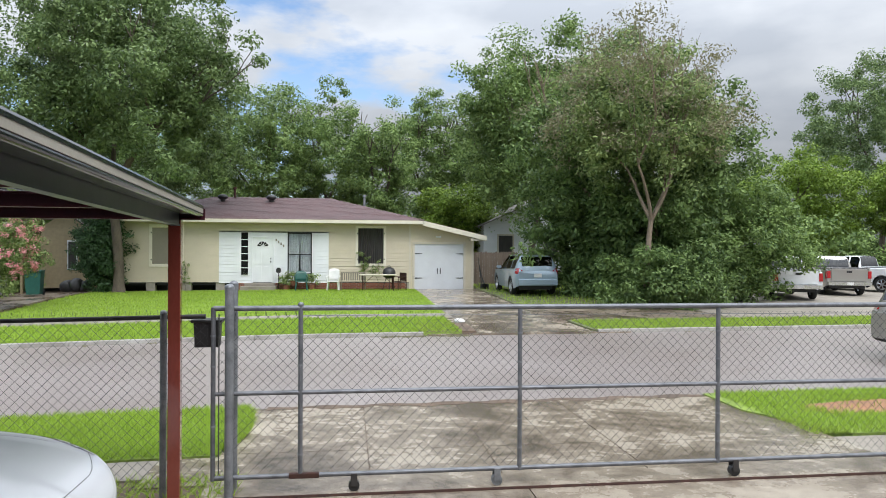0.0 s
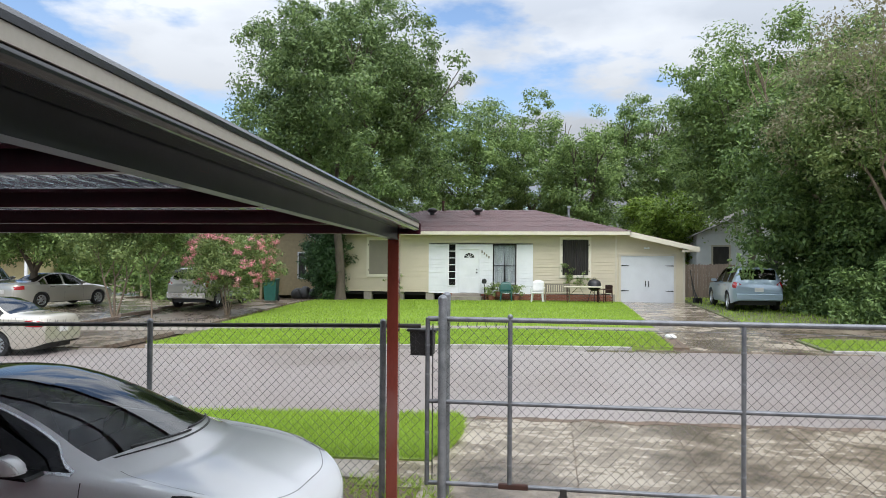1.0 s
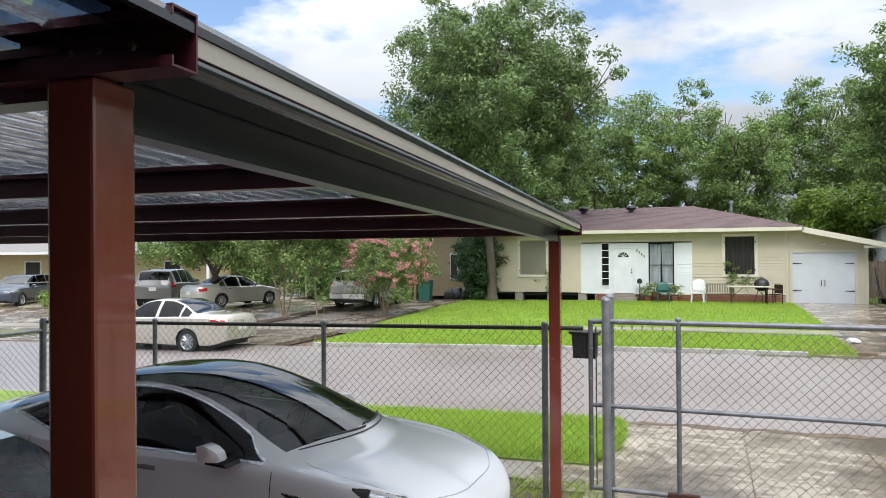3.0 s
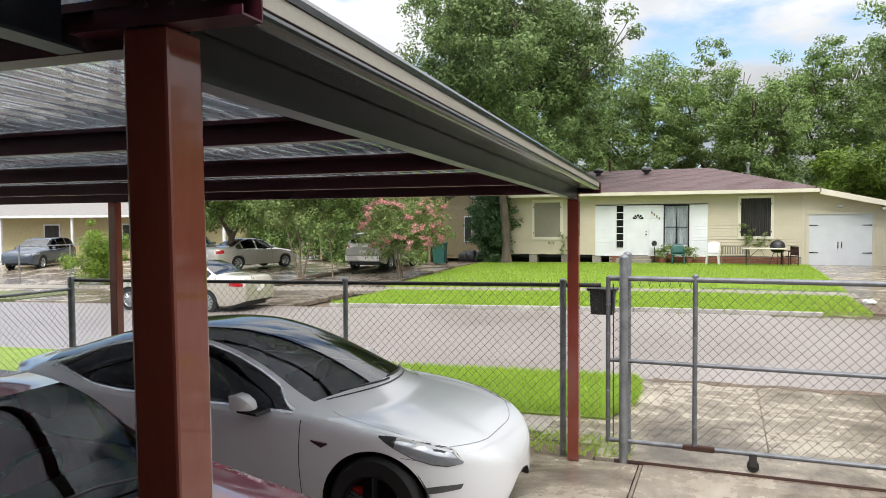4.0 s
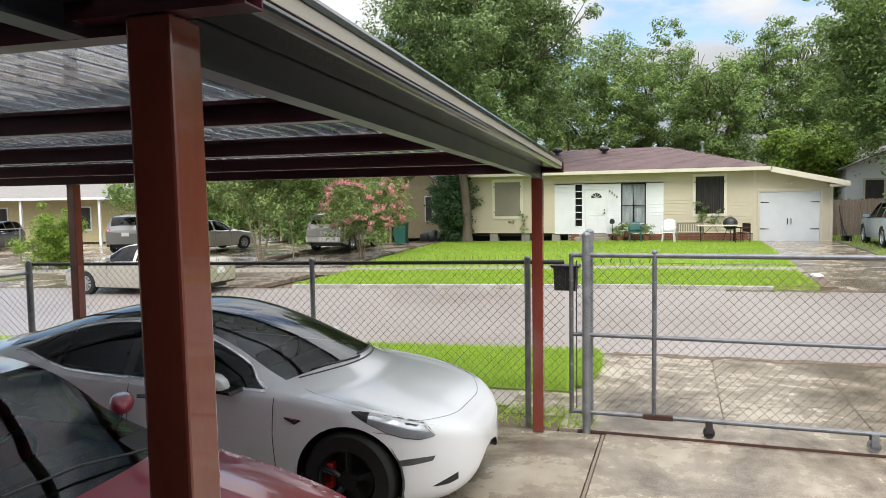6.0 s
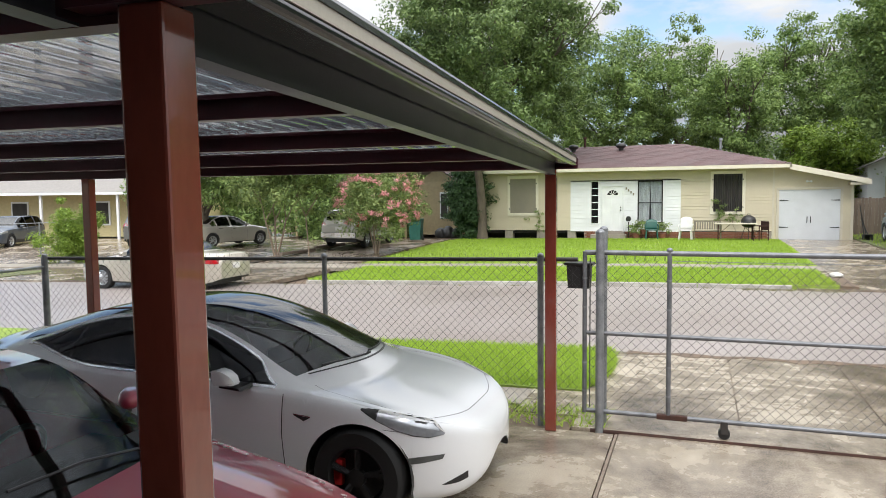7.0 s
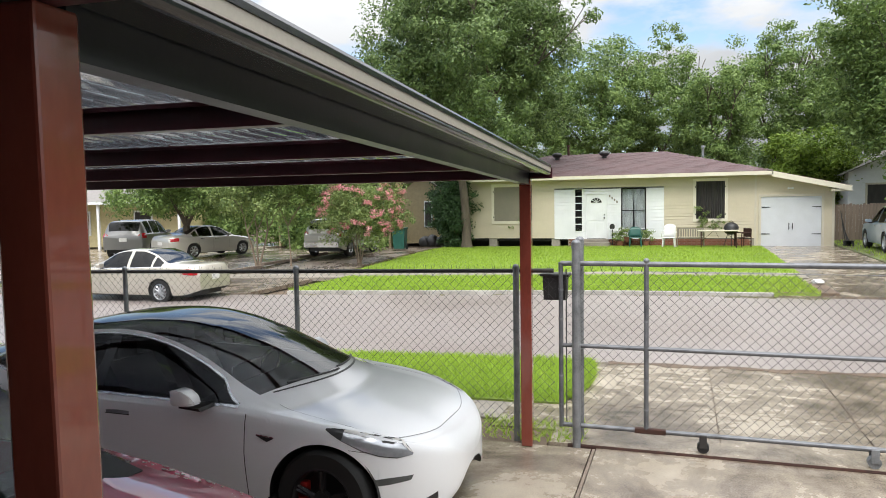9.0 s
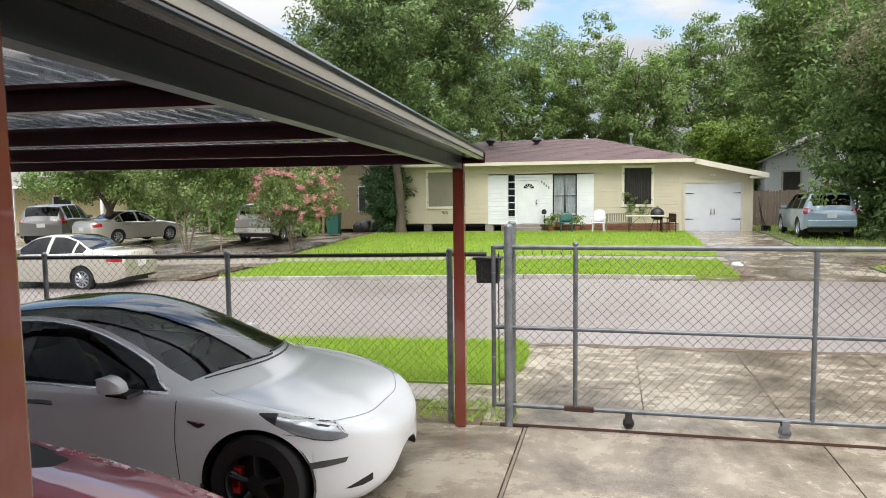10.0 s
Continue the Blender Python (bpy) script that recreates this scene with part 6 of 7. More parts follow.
        part("window_trim", grid_mesh([glass(a, 1, 1, -.001, .011, .008, 2) for a in A]), M["chrome"], t, "bright window surround", True)
        part("window_trim", grid_mesh([glass(a, 0, 0, -.015, .001, .008, 2) for a in A]), M["chrome"], t, "bright window surround", True)
        for a, w_ in ((2.70, .045), (3.42, .020)):
            part("window_pillar", grid_mesh([glass(q, 0, 1, .002, -.002, .007, 12) for q in lin(a - w_, a + w_, 4)]), M["blackglass"], t)
        # door gaps, handles, badge, lamps, bumper slots
        for a0, a1 in ((1.375, 1.345), (2.66, 2.62), (3.62, 3.30)):
            z1 = belt(a0) - .004
            part("door_gap", drape([(a0, s * .93, z1), (a0, s * .93, .62), (a1, s * .93, .26)], [(a0 + .007, s * .93, z1), (a0 + .007, s * .93, .62), (a1 + .007, s * .93, .26)], .002, 1, 5), M["black"], t)
        for a in (2.47, 3.40):
            hd_ = part("door_handle", drape([(a - .11, s * .93, .815), (a, s * .93, .813), (a + .10, s * .93, .815)], [(a - .11, s * .93, .838), (a, s * .93, .842), (a + .10, s * .93, .836)], .006, 2, 4), M["galv"], t, "flush grey door handle")
            part("handle_edge", drape([(a - .115, s * .93, .808), (a + .105, s * .93, .810)], [(a - .115, s * .93, .815), (a + .105, s * .93, .815)], .007, 1, 6), M["black"], hd_)
        bd = part("side_badge", drape([(1.15, s * .93, .742), (1.20, s * .93, .715), (1.285, s * .93, .752)], [(1.15, s * .93, .746), (1.20, s * .93, .748), (1.285, s * .93, .758)], .004, 2, 5), M["black"], t, "small dark side camera badge")
        part("badge_edge", drape([(1.15, s * .93, .746), (1.285, s * .93, .758)], [(1.15, s * .93, .751), (1.285, s * .93, .763)], .006, 1, 6), M["chrome"], bd)
        hlo = [(.78, .86, .812), (.66, .88, .756), (.52, .86, .690), (.41, .82, .652), (.31, .76, .632), (.235, .68, .640)]
        hhi = [(.775, .85, .817), (.66, .82, .800), (.54, .77, .775), (.44, .72, .745), (.33, .66, .712), (.235, .66, .650)]
        hl = part("headlight", drape(flip(hlo, s), flip(hhi, s), .003, 8, 5), M["black"], t, "swept headlight with dark surround", True)
        inset = lambda f: [tuple(u + (v - u) * f for u, v in zip(p, q)) for p, q in zip(hlo, hhi)]
        part("lens", drape(flip(inset(.06)[1:], s), flip(inset(.78)[1:], s), .006, 6, 5), M["lamp"], hl, "clear silvery lens", True)
        part("light_strip", drape(flip(inset(.80)[1:], s), flip(inset(.92)[1:], s), .008, 2, 5), M["whiteplastic"], hl, "white light strip", True)
        part("fog_slot", drape(flip([(.52, .88, .455), (.36, .81, .462), (.22, .72, .478)], s), flip([(.53, .88, .494), (.36, .81, .508), (.20, .71, .512)], s), .003, 2, 6), M["dash"], t, "slim dark lamp slot in the bumper")
        part("air_intake", drape(flip([(.22, .68, .285), (.16, .60, .285), (.11, .53, .300)], s), flip([(.24, .71, .290), (.16, .62, .328), (.10, .54, .352)], s), .003, 2, 6), M["black"], t, "black corner air intake")
        part("bumper_seam", drape([(.60, s * .91, .700), (.50, s * .87, .684)], [(.60, s * .91, .704), (.50, s * .87, .688)], .002, 1, 6), M["dash"], t)
        part("side_skirt", drape([(1.27, s * .9, .165), (3.3, s * .9, .165)], [(1.27, s * .9, .20), (3.3, s * .9, .20)], .004, 1, 14), M["black"], t)
        part("tail_light", drape(flip([(4.25, .86, .86), (4.45, .80, .84), (4.62, .60, .83)], s), flip([(4.32, .84, .98), (4.45, .78, .97), (4.64, .6, .93)], s), .004, 3, 5), M["redlamp"], t, "red tail light")
        # mirror: a shell with a flat back on a dark foot at the belt
        bm = B()
        prof = [(0, .0), (.02, .055), (.07, .088), (.13, .100), (.165, .092)]
        vs = []
        for dx, hh in prof:
            vs.append([bm.verts.new((-1.70 - dx + .03 * (q / 6 - .5), s * (.92 + (.165 if s < 0 else .05) * (0.5 - 0.5 * math.cos(math.pi * q / 6)) * (0.62 + .38 * hh / .1)), .940 + .02 * (q / 6) + (hh * 1.12 if half else 0))) for half, qs in ((0, range(7)), (1, range(6, -1, -1))) for q in qs])
        for r0, r1 in zip(vs, vs[1:]):
            for i in range(len(r0)):
                bm.faces.new((r0[i], r0[(i + 1) % len(r0)], r1[(i + 1) % len(r1)], r1[i]))
        bm.faces.new(vs[-1])
        bmesh.ops.remove_doubles(bm, verts=bm.verts[:], dist=.0005)
        bmesh.ops.bevel(bm, geom=[e for e in bm.edges if e.is_manifold and e.calc_face_angle(0) > .6], offset=.012, segments=2, affect="EDGES")
        mr = part("wing_mirror", bm, P_WHITE, t, "", True)
        part("mirror_foot", prism(B(), [(-1.64, .918), (-1.66, .938), (-1.82, .942), (-1.82, .93)], "y", s * .855, s * (1.03 if s < 0 else .94)), M["blackalloy"], mr, "dark mirror foot")
    # bonnet shut line, cowl and wipers
    sh_ = [(.165 + .62 * max(0, abs(y) - .22) ** 1.6, y, .75) for y in lin(-.66, .66, 41)]
    part("bonnet_gap", drape(sh_, [(a + .006, y, z) for a, y, z in sh_], .002, 1, 2), M["black"], t)
    for s in (1, -1):
        ln = [(a, s * (.70 + .05 * math.sin(math.pi * (a - .30) / 1.0)), .9) for a in lin(.32, 1.22, 12)]
        part("bonnet_gap", drape(ln, [(a, y + s * .004, z) for a, y, z in ln], .0015, 1, 2), M["dash"], t)
    cw = [(WS0 - .24 * (1 - (y / .68) ** 2) - .012, y, .91) for y in lin(-.62, .62, 25)]
    part("cowl", drape(cw, [(a + .012, y, z + .01) for a, y, z in cw], .003, 1, 2), M["black"], t)
    for y0, y1 in ((.58, .02), (.0, -.48)):
        wl_ = [(WS0 - .24 * (1 - (y / .68) ** 2) + .022 + .03 * f, y, .93) for f, y in zip(lin(0, 1, 9), lin(y0, y1, 9))]
        pts = [tuple(lay((-a, y, z), .010)) for a, y, z in wl_]
        part("wiper", path_tube(B(), pts, .008, 6), M["black"], t, "black wiper arm")
    shell.free()
    return t


white_car = electric_car(pose(-1.147, 5.01, 0, 0, 0, 0.0) @ Matrix.Scale(0.965, 4), "pearl white electric saloon with black wheels parked under the carport")

red_shape = Shape(4.85, axles=(.95, 3.72), wr=.33, arch=.37, **{**SED, "zr": [(a, b - 0.06 if 1.5 < a < 3.6 else b) for a, b in SED["zr"]],
                  "Wr": [(0, .45), (.2, .68), (1.2, .80), (1.7, .77), (2.2, .73), (2.8, .71), (3.4, .71), (3.9, .74), (4.6, .70), (4.85, .52)]})
red_car = car("red_car", red_shape, pose(-0.87, 2.017, 0, 0, 0, 0.0) @ Matrix.Diagonal((1, 1.24, 1, 1)), "maroon saloon with peeling clear coat parked under the carport", P_RED, (-1.32, -2.2), (-3.05, -3.9), (-1.7, -3.7), [(-2.62, -2.70)], M["alloy"], 5, seats=True, lamps=LAMP_S, tails=TAIL_S, facets=False, n=120)
part("cowl", prism(B(), [(-1.22, .955), (-1.48, 1.03), (-1.48, 1.0), (-1.22, .93)], "y", -0.72, 0.72), M["black"], red_car, "black plastic cowl")
bm = B()
for y0, y1 in ((0.55, -0.05), (0.0, -0.6)):
    path_tube(bm, [(-1.33, y0, 1.01), (-1.44, (y0 + y1) / 2, 1.055), (-1.46, y1, 1.065)], 0.007, 6)
part("wiper", bm, M["black"], red_car, "black wiper arm")
# flaked clear coat along the bonnet edge
rnd = random.Random(8)
bm = B()
for k in range(80):
    x = -0.30 - 1.0 * rnd.random()
    r = red_shape.ring(x)
    y, z = r[5 if rnd.random() < 0.5 else 6]
    w = rnd.uniform(0.003, 0.013)
    y -= rnd.random() ** 2 * 0.05
    tube(bm, (x, y, z + 0.0015), (x + w * rnd.uniform(1, 3), y - w * 0.3, z + 0.0025), w * 0.4, w * 0.25, 5)
tagged(part("flaked_lacquer", bm, M["whiteplastic"], red_car), "pale flakes of peeling clear coat", kind="stuff")
# the ends of the saloon and the foot of its windscreen are bowed in plan
for ob in red_car.children_recursive:
    for v_ in ob.data.vertices:
        v_.co.x -= 0.25 * v_.co.y ** 2


def gpose(x, y, rot, up=0.0):
    return pose(x, y, gz(x, y) + up, 0, 0, rot)


SG, PL = (-1.7, -3.75), [(-2.62, -2.70), (-3.42, -3.47)]
car("sedan", sedan_shape, gpose(-16.75, 16.65, 180, -0.03), "champagne gold saloon parked along the street kerb", P_GOLD, (-1.32, -2.2), (-3.05, -3.9), SG, PL, M["alloy"], 10, lamps=LAMP_S, tails=TAIL_S)
car("sedan", sedan_shape, gpose(-20.6, 31.0, 74, 0.02), "beige-grey saloon parked on the neighbour's drive", P_SAND, (-1.32, -2.2), (-3.05, -3.9), SG, PL, M["alloy"], 7, lamps=LAMP_S, tails=TAIL_S)
SUVT = [[(-4.45, .92, 1.12), (-4.60, .90, 1.14), (-4.70, .90, 1.02)]]
SUVL = [[(-.65, .84, .93), (-.35, .80, .94), (-.12, .76, .86)]]
edge = car("suv", suv_shape, gpose(8.15, 33.5, 90, 0.05), "light blue SUV parked on grass beside the garage", P_BLUE, (-1.4, -2.25), (-4.38, -4.62), (-1.75, -4.25), [(-2.62, -2.70), (-3.55, -3.64)], M["alloy"], 5, cat="car", glass="privacy", lamps=SUVL, tails=SUVT)
tan = car("suv", suv_shape, gpose(-14.6, 32.2, 92, 0.0), "pale tan SUV parked on the dirt drive", P_SAND, (-1.4, -2.25), (-4.38, -4.62), (-1.75, -4.25), [(-2.62, -2.70), (-3.55, -3.64)], M["alloy"], 5, cat="car", glass="privacy", lamps=SUVL, tails=SUVT, cladding=True)
car("suv", suv_shape, gpose(-35.0, 26.9, 292, 0.0), "dark blue crossover parked on the far neighbours' drive", P_NAVY, (-1.4, -2.25), (-4.38, -4.62), (-1.75, -4.25), [(-2.62, -2.70), (-3.55, -3.64)], M["alloy"], 5, cat="car", lamps=SUVL, tails=SUVT, cladding=True)
car("suv", suv_shape, gpose(16.0, 13.0, 0, -0.03), "silver SUV parked along the street kerb", P_SILVER, (-1.4, -2.25), (-4.38, -4.62), (-1.75, -4.25), [(-2.62, -2.70), (-3.55, -3.64)], M["alloy"], 5, cat="car", lamps=SUVL, tails=SUVT, cladding=True)
for v_ in (edge, tan):
    part("bumper", prism(B(), [(-4.62, .42), (-4.80, .46), (-4.80, .66), (-4.62, .72)], "y", -0.82, 0.82), M["chrome"] if v_ is tan else P_BLUE, v_, "rear bumper")


def pickup(m, paint, label):
    t = car("pickup_truck", pickup_shape, m, label, paint, (-1.6, -2.35), (-3.28, -3.44), (-1.95, -3.3), [(-2.75, -2.85)], M["alloy"], 6, cat="truck", lamps=[[(-.5, .86, .98), (-.2, .84, .97), (-.1, .86, .94)]], tails=[[(-5.60, .80, 1.14), (-5.72, .80, 1.14)]], plate=False, n=70)
    # the bed is not hollow: a flat black panel paints its shade
    bm = B()
    box(bm, -5.66, -3.55, -0.78, 0.78, 1.262, 1.285)
    part("bed_opening", bm, M["black"], t, "flat black panel standing for the shaded truck bed")
    for s in (1, -1):
        part("bed_rail", box(B(), -5.72, -3.5, s * 0.80, s * 0.90, 1.26, 1.31, 0.012), paint, t)
    tg = part("tailgate", box(B(), -5.785, -5.745, -0.76, 0.76, 0.70, 1.27, 0.012), paint, t)
    part("tailgate_handle", box(B(), -5.797, -5.785, -0.12, 0.12, 1.08, 1.18, 0.006), M["black"], tg)
    bp = part("rear_bumper", prism(B(), [(-5.72, .48), (-5.93, .50), (-5.93, .66), (-5.72, .68)], "y", -0.92, 0.92), M["chrome"], t, "chrome step bumper")
    part("number_plate", box(B(), -5.94, -5.931, -0.15, 0.15, 0.52, 0.64), M["whiteplastic"], bp, "pale plate with plain bars")
    for s in (1, -1):
        part("tail_light", box(B(), -5.79, -5.70, s * 0.80, s * 0.945, 0.82, 1.16, 0.012), M["redlamp"], t, "red tail light")
    return t


pickup(gpose(21.2, 33.4, 70, 0.03), P_TRUCK, "white pickup truck parked beside the tree in the gravel yard")
pickup(gpose(25.4, 36.0, 71, 0.03), P_SILVER, "pewter pickup truck parked in the gravel yard")
pickup(gpose(26.4, 37.6, 112, 0.03), P_TRUCK, "white crew cab pickup truck parked in the gravel yard")
car("suv", suv_shape, gpose(-26.4, 31.6, 112, 0.0) @ Matrix.Scale(1.08, 4), "grey SUV with red tail lights parked under the low tree", P_GREY, (-1.4, -2.25), (-4.38, -4.62), (-1.75, -4.25), [(-2.62, -2.70), (-3.55, -3.64)], M["alloy"], 5, cat="car", glass="privacy", lamps=SUVL, tails=SUVT, cladding=True)


# ---------- things in front of the house ----------
FZ = 0.235


def plastic_chair(x, y, rot, material, label, h=0.88, name="garden_chair"):
    t = thing(name, pose(x, y, FZ, 0, 0, rot), label, "chair")
    for sx in (-0.24, 0.24):
        for sy in (-0.22, 0.24):
            bm = B()
            tube(bm, (sx * 1.08, sy * 1.08, 0), (sx * 0.92, sy * 0.92, 0.42), 0.028, 0.034, 8)
            part("leg", bm, material, t, "", True)
    part("seat", box(B(), -0.26, 0.26, -0.27, 0.25, 0.40, 0.44, 0.018), material, t)
    bk = part("backrest", grid_mesh([[(0.27 * math.sin(a), 0.25 + 0.05 * math.cos(a * 1.5) + 0.10 * k, 0.44 + (h - 0.44) * k - 0.06 * k * abs(a) ** 2) for a in lin(-1.2, 1.2, 9)] for k in lin(0, 1, 5)]), material, t, "", True)
    sm_ = bk.modifiers.new("thick", "SOLIDIFY")
    sm_.thickness = 0.02
    for s in (-1, 1):
        bm = B()
        path_tube(bm, [(s * 0.26, -0.22, 0.42), (s * 0.29, -0.22, 0.63), (s * 0.29, 0.20, 0.66), (s * 0.25, 0.28, 0.66)], 0.024, 8)
        part("armrest", bm, material, t, "", True)
    return t


plastic_chair(-1.72, 33.1, 5, M["green"], "dark green moulded plastic garden chair on the lawn")
plastic_chair(-0.28, 32.9, -5, M["whiteplastic"], "white moulded plastic garden chair on the lawn", 1.0)


def slat_seat(name, x, y, w, material, label, cat, rot=0, slats=7):
    t = thing(name, pose(x, y, FZ, 0, 0, rot), label, cat)
    for sx in (-w / 2, w / 2):
        for sy, h in ((-0.22, 0.62), (0.22, 0.80)):
            bm = B()
            tube(bm, (sx, sy, 0), (sx, sy, h), 0.022, seg=8)
            part("leg", bm, material, t, "", True)
        bm = B()
        tube(bm, (sx, -0.24, 0.62), (sx, 0.22, 0.62), 0.022, seg=8)
        part("armrest", bm, material, t, "", True)
    for i in range(5):
        part("seat_slat", box(B(), -w / 2, w / 2, -0.22 + 0.09 * i, -0.15 + 0.09 * i, 0.40, 0.42, 0.004), material, t)
    for i in range(slats):
        u = -w / 2 + w * (i + 0.5) / slats
        part("back_slat", box(B(), u - w / slats * 0.3, u + w / slats * 0.3, 0.20, 0.225, 0.44, 0.78, 0.004), material, t)
    part("back_rail", box(B(), -w / 2, w / 2, 0.195, 0.23, 0.77, 0.82, 0.006), material, t)
    return t


slat_seat("bench", 0.62, 33.3, 1.1, M["blind"], "weathered beige slatted garden bench beside the table", "bench", 0, 11)
slat_seat("metal_chair", 2.72, 32.95, 0.5, M["rust"], "dark brown metal garden chair beside the table", "chair", -60)
tb = thing("folding_table", pose(1.75, 32.9, FZ), "long cream folding table with thin metal legs", "table")
part("tabletop", box(B(), -0.85, 0.85, -0.36, 0.36, 0.70, 0.745, 0.012), M["trim"], tb)
for sx in (-0.7, 0.7):
    for sy in (-0.28, 0.28):
        bm = B()
        tube(bm, (sx, sy, 0), (sx, sy, 0.7), 0.016, seg=8)
        part("leg", bm, M["rust"], tb, "", True)
    bm = B()
    tube(bm, (sx, 0, 0.25), (sx * 0.3, 0, 0.7), 0.012, seg=6)
    part("brace", bm, M["rust"], tb)
gr = thing("kettle_grill", pose(2.28, 33.35, FZ) @ Matrix.Scale(1.02, 4), "black kettle charcoal grill with its lid on", "grill")
bm = B()
ball(bm, (0, 0, 0.72), 0.30, 1, 1, 0.72, 20, 12)
part("bowl", bm, M["black"], gr, "", True)
bm = B()
ball(bm, (0, 0.02, 0.78), 0.305, 1, 1, 0.9, 20, 12)
bmesh.ops.delete(bm, geom=[v for v in bm.verts if v.co.z < 0.775], context="VERTS")
ld = part("lid", bm, M["black"], gr, "", True)
bm = B()
path_tube(bm, [(-0.06, 0.02, 1.05), (-0.05, 0.02, 1.10), (0.05, 0.02, 1.10), (0.06, 0.02, 1.05)], 0.012, 6)
part("lid_handle", bm, M["black"], ld)
for a in (0.5, 2.6, 4.7):
    bm = B()
    tube(bm, (0.15 * math.cos(a), 0.15 * math.sin(a), 0.55), (0.34 * math.cos(a), 0.34 * math.sin(a), 0.0), 0.014, seg=7)
    part("leg", bm, M["black"], gr)
# black mailbox on a post beside the steps
mb = thing("letter_box", pose(-2.80, 33.9, 0.24), "small black letter box on a thin post beside the steps", "mailbox")
bm = B()
tube(bm, (0, 0, 0), (0, 0, 0.75), 0.022, seg=8)
part("post", bm, M["black"], mb)
bm = B()
prism(bm, [(0.11 * math.cos(a), 0.88 + 0.13 * max(-0.8, math.sin(a))) for a in lin(-0.9, math.pi + 0.9, 14)], "y", -0.2, 0.12)
part("box", bm, M["black"], mb)


def flower_pot(x, y, z, r, label, hang=False, seed=1, leafm="leaf_myrtle"):
    t = thing("potted_plant", pose(x, y, z), label, "plant")
    bm = B()
    tube(bm, (0, 0, 0), (0, 0, 0.22), r * 0.4, r * 0.55, 14)
    part("pot", bm, M["brick"], t, "", True)
    rng = np.random.default_rng(seed)
    cs = [np.array((rng.uniform(-r, r), rng.uniform(-r, r) * 0.5, 0.3 + rng.uniform(-0.05, 0.35))) for _ in range(16)]
    V, F = leaf_mesh(cs, [0.16] * 16, 26, 0.055, rng)
    leaves_part("foliage", V, F, M[leafm], t)
    return t


flower_pot(-2.45, 33.85, 0.24, 0.35, "leafy potted plant under the window", seed=2)
flower_pot(-2.1, 33.9, 0.42, 0.35, "leafy potted plant under the window", seed=3)
flower_pot(-1.3, 33.9, 0.24, 0.3, "leafy potted plant beside the window", seed=4)


def climber(x, z0, z1, seed, label, w=0.3, spread=0.12, n=22):
    t = thing("climbing_plant", pose(x, 34.18, 0.2), label, "plant")
    rng = np.random.default_rng(seed)
    bm = B()
    pts = [Vector((w * math.sin(k * 1.3 + seed) * 0.4, rng.uniform(-0.03, 0.03), (z1 - 0.2) * k / 7)) for k in range(8)]
    path_tube(bm, pts, 0.008, 5)
    part("stem", bm, M["bark"], t)
    cs = [np.array((rng.normal(0, w), rng.uniform(-0.08, 0.02), rng.uniform(z0, z1) - 0.2)) for _ in range(n)]
    V, F = leaf_mesh(cs, [spread] * n, 20, 0.045, rng)
    leaves_part("foliage", V, F, M["leaf_myrtle"], t)


climber(1.15, 1.0, 2.0, 5, "thin climbing vine on the siding under the window", 0.16)
climber(1.75, 1.0, 1.6, 6, "sparse weed stems against the siding", 0.22, 0.1, 12)
climber(-7.1, 0.5, 1.5, 7, "sparse weed stems against the siding", 0.25, 0.1, 14)
# small clutter by the garage corner
cl = thing("tool_bundle", pose(6.62, 33.9, 0.24), "dark tools leaning on the garage corner", "tools")
for i, (dx, h) in enumerate(((0.0, 1.5), (0.1, 1.25), (0.2, 0.9))):
    bm = B()
    tube(bm, (dx + 0.15, -0.15, 0), (dx * 0.3, 0.2, h), 0.02, seg=6)
    box(bm, dx + 0.05, dx + 0.25, -0.2, -0.12, 0.0, 0.25, 0.01)
    part("tool", bm, M["black"], cl)
pl = thing("paper_litter", pose(3.55, 20.3, gz(3.5, 20.3) + 0.065), "crumpled white paper on the verge", "litter")
bm = B()
ball(bm, (0, 0, 0.06), 0.14, 1.3, 0.8, 0.5, 9, 6)
for v in bm.verts:
    v.co += Vector((noise.noise(v.co * 9), noise.noise(v.co * 7), noise.noise(v.co * 8))) * 0.04
part("paper", bm, M["whiteplastic"], pl)

# wooden fence beside the garage
wf = thing("board_fence", pose(6.5, 38.6, 0.15), "weathered grey-brown vertical board fence", "fence")
bd = bpy.data.meshes.new("board")
bm = B()
prism(bm, [(-0.068, 0), (0.068, 0), (0.068, 1.8), (0.04, 1.84), (-0.04, 1.84), (-0.068, 1.8)], "y", -0.01, 0.01)
bm.to_mesh(bd)
bm.free()
bd.materials.append(M["fencewood"])
rnd = random.Random(5)
for i in range(22):
    o = new("board", bd)
    o.parent = wf
    o.location = (0.1 + i * 0.143, rnd.uniform(-0.006, 0.006), rnd.uniform(-0.03, 0.03))
for z in (0.4, 1.4):
    part("rail", box(B(), 0, 3.2, 0.012, 0.06, z, z + 0.09), M["fencewood"], wf)

# pale old house behind the side yard
ph = thing("old_house", pose(11.2, 45.0, 0.1), "old pale clapboard house with a grey metal roof", "house")
bm = B()
z = 0.3
while z < 3.6:
    prism(bm, [(0.05, z), (-0.02, z), (0.0, z + 0.16), (0.05, z + 0.16)], "x", -2.2, 6.0)
    z += 0.16
part("siding", bm, M["white"], ph, "peeling pale clapboards")
bm = B()
prism(bm, [(-2.2, 3.6), (6.0, 3.6), (1.9, 5.4)], "y", 0.0, 0.06)
part("gable", bm, M["white"], ph)
bm = B()
box(bm, -2.2, -2.1, 0.05, 7, 0.2, 3.6)
box(bm, 5.9, 6.0, 0.05, 7, 0.2, 3.6)
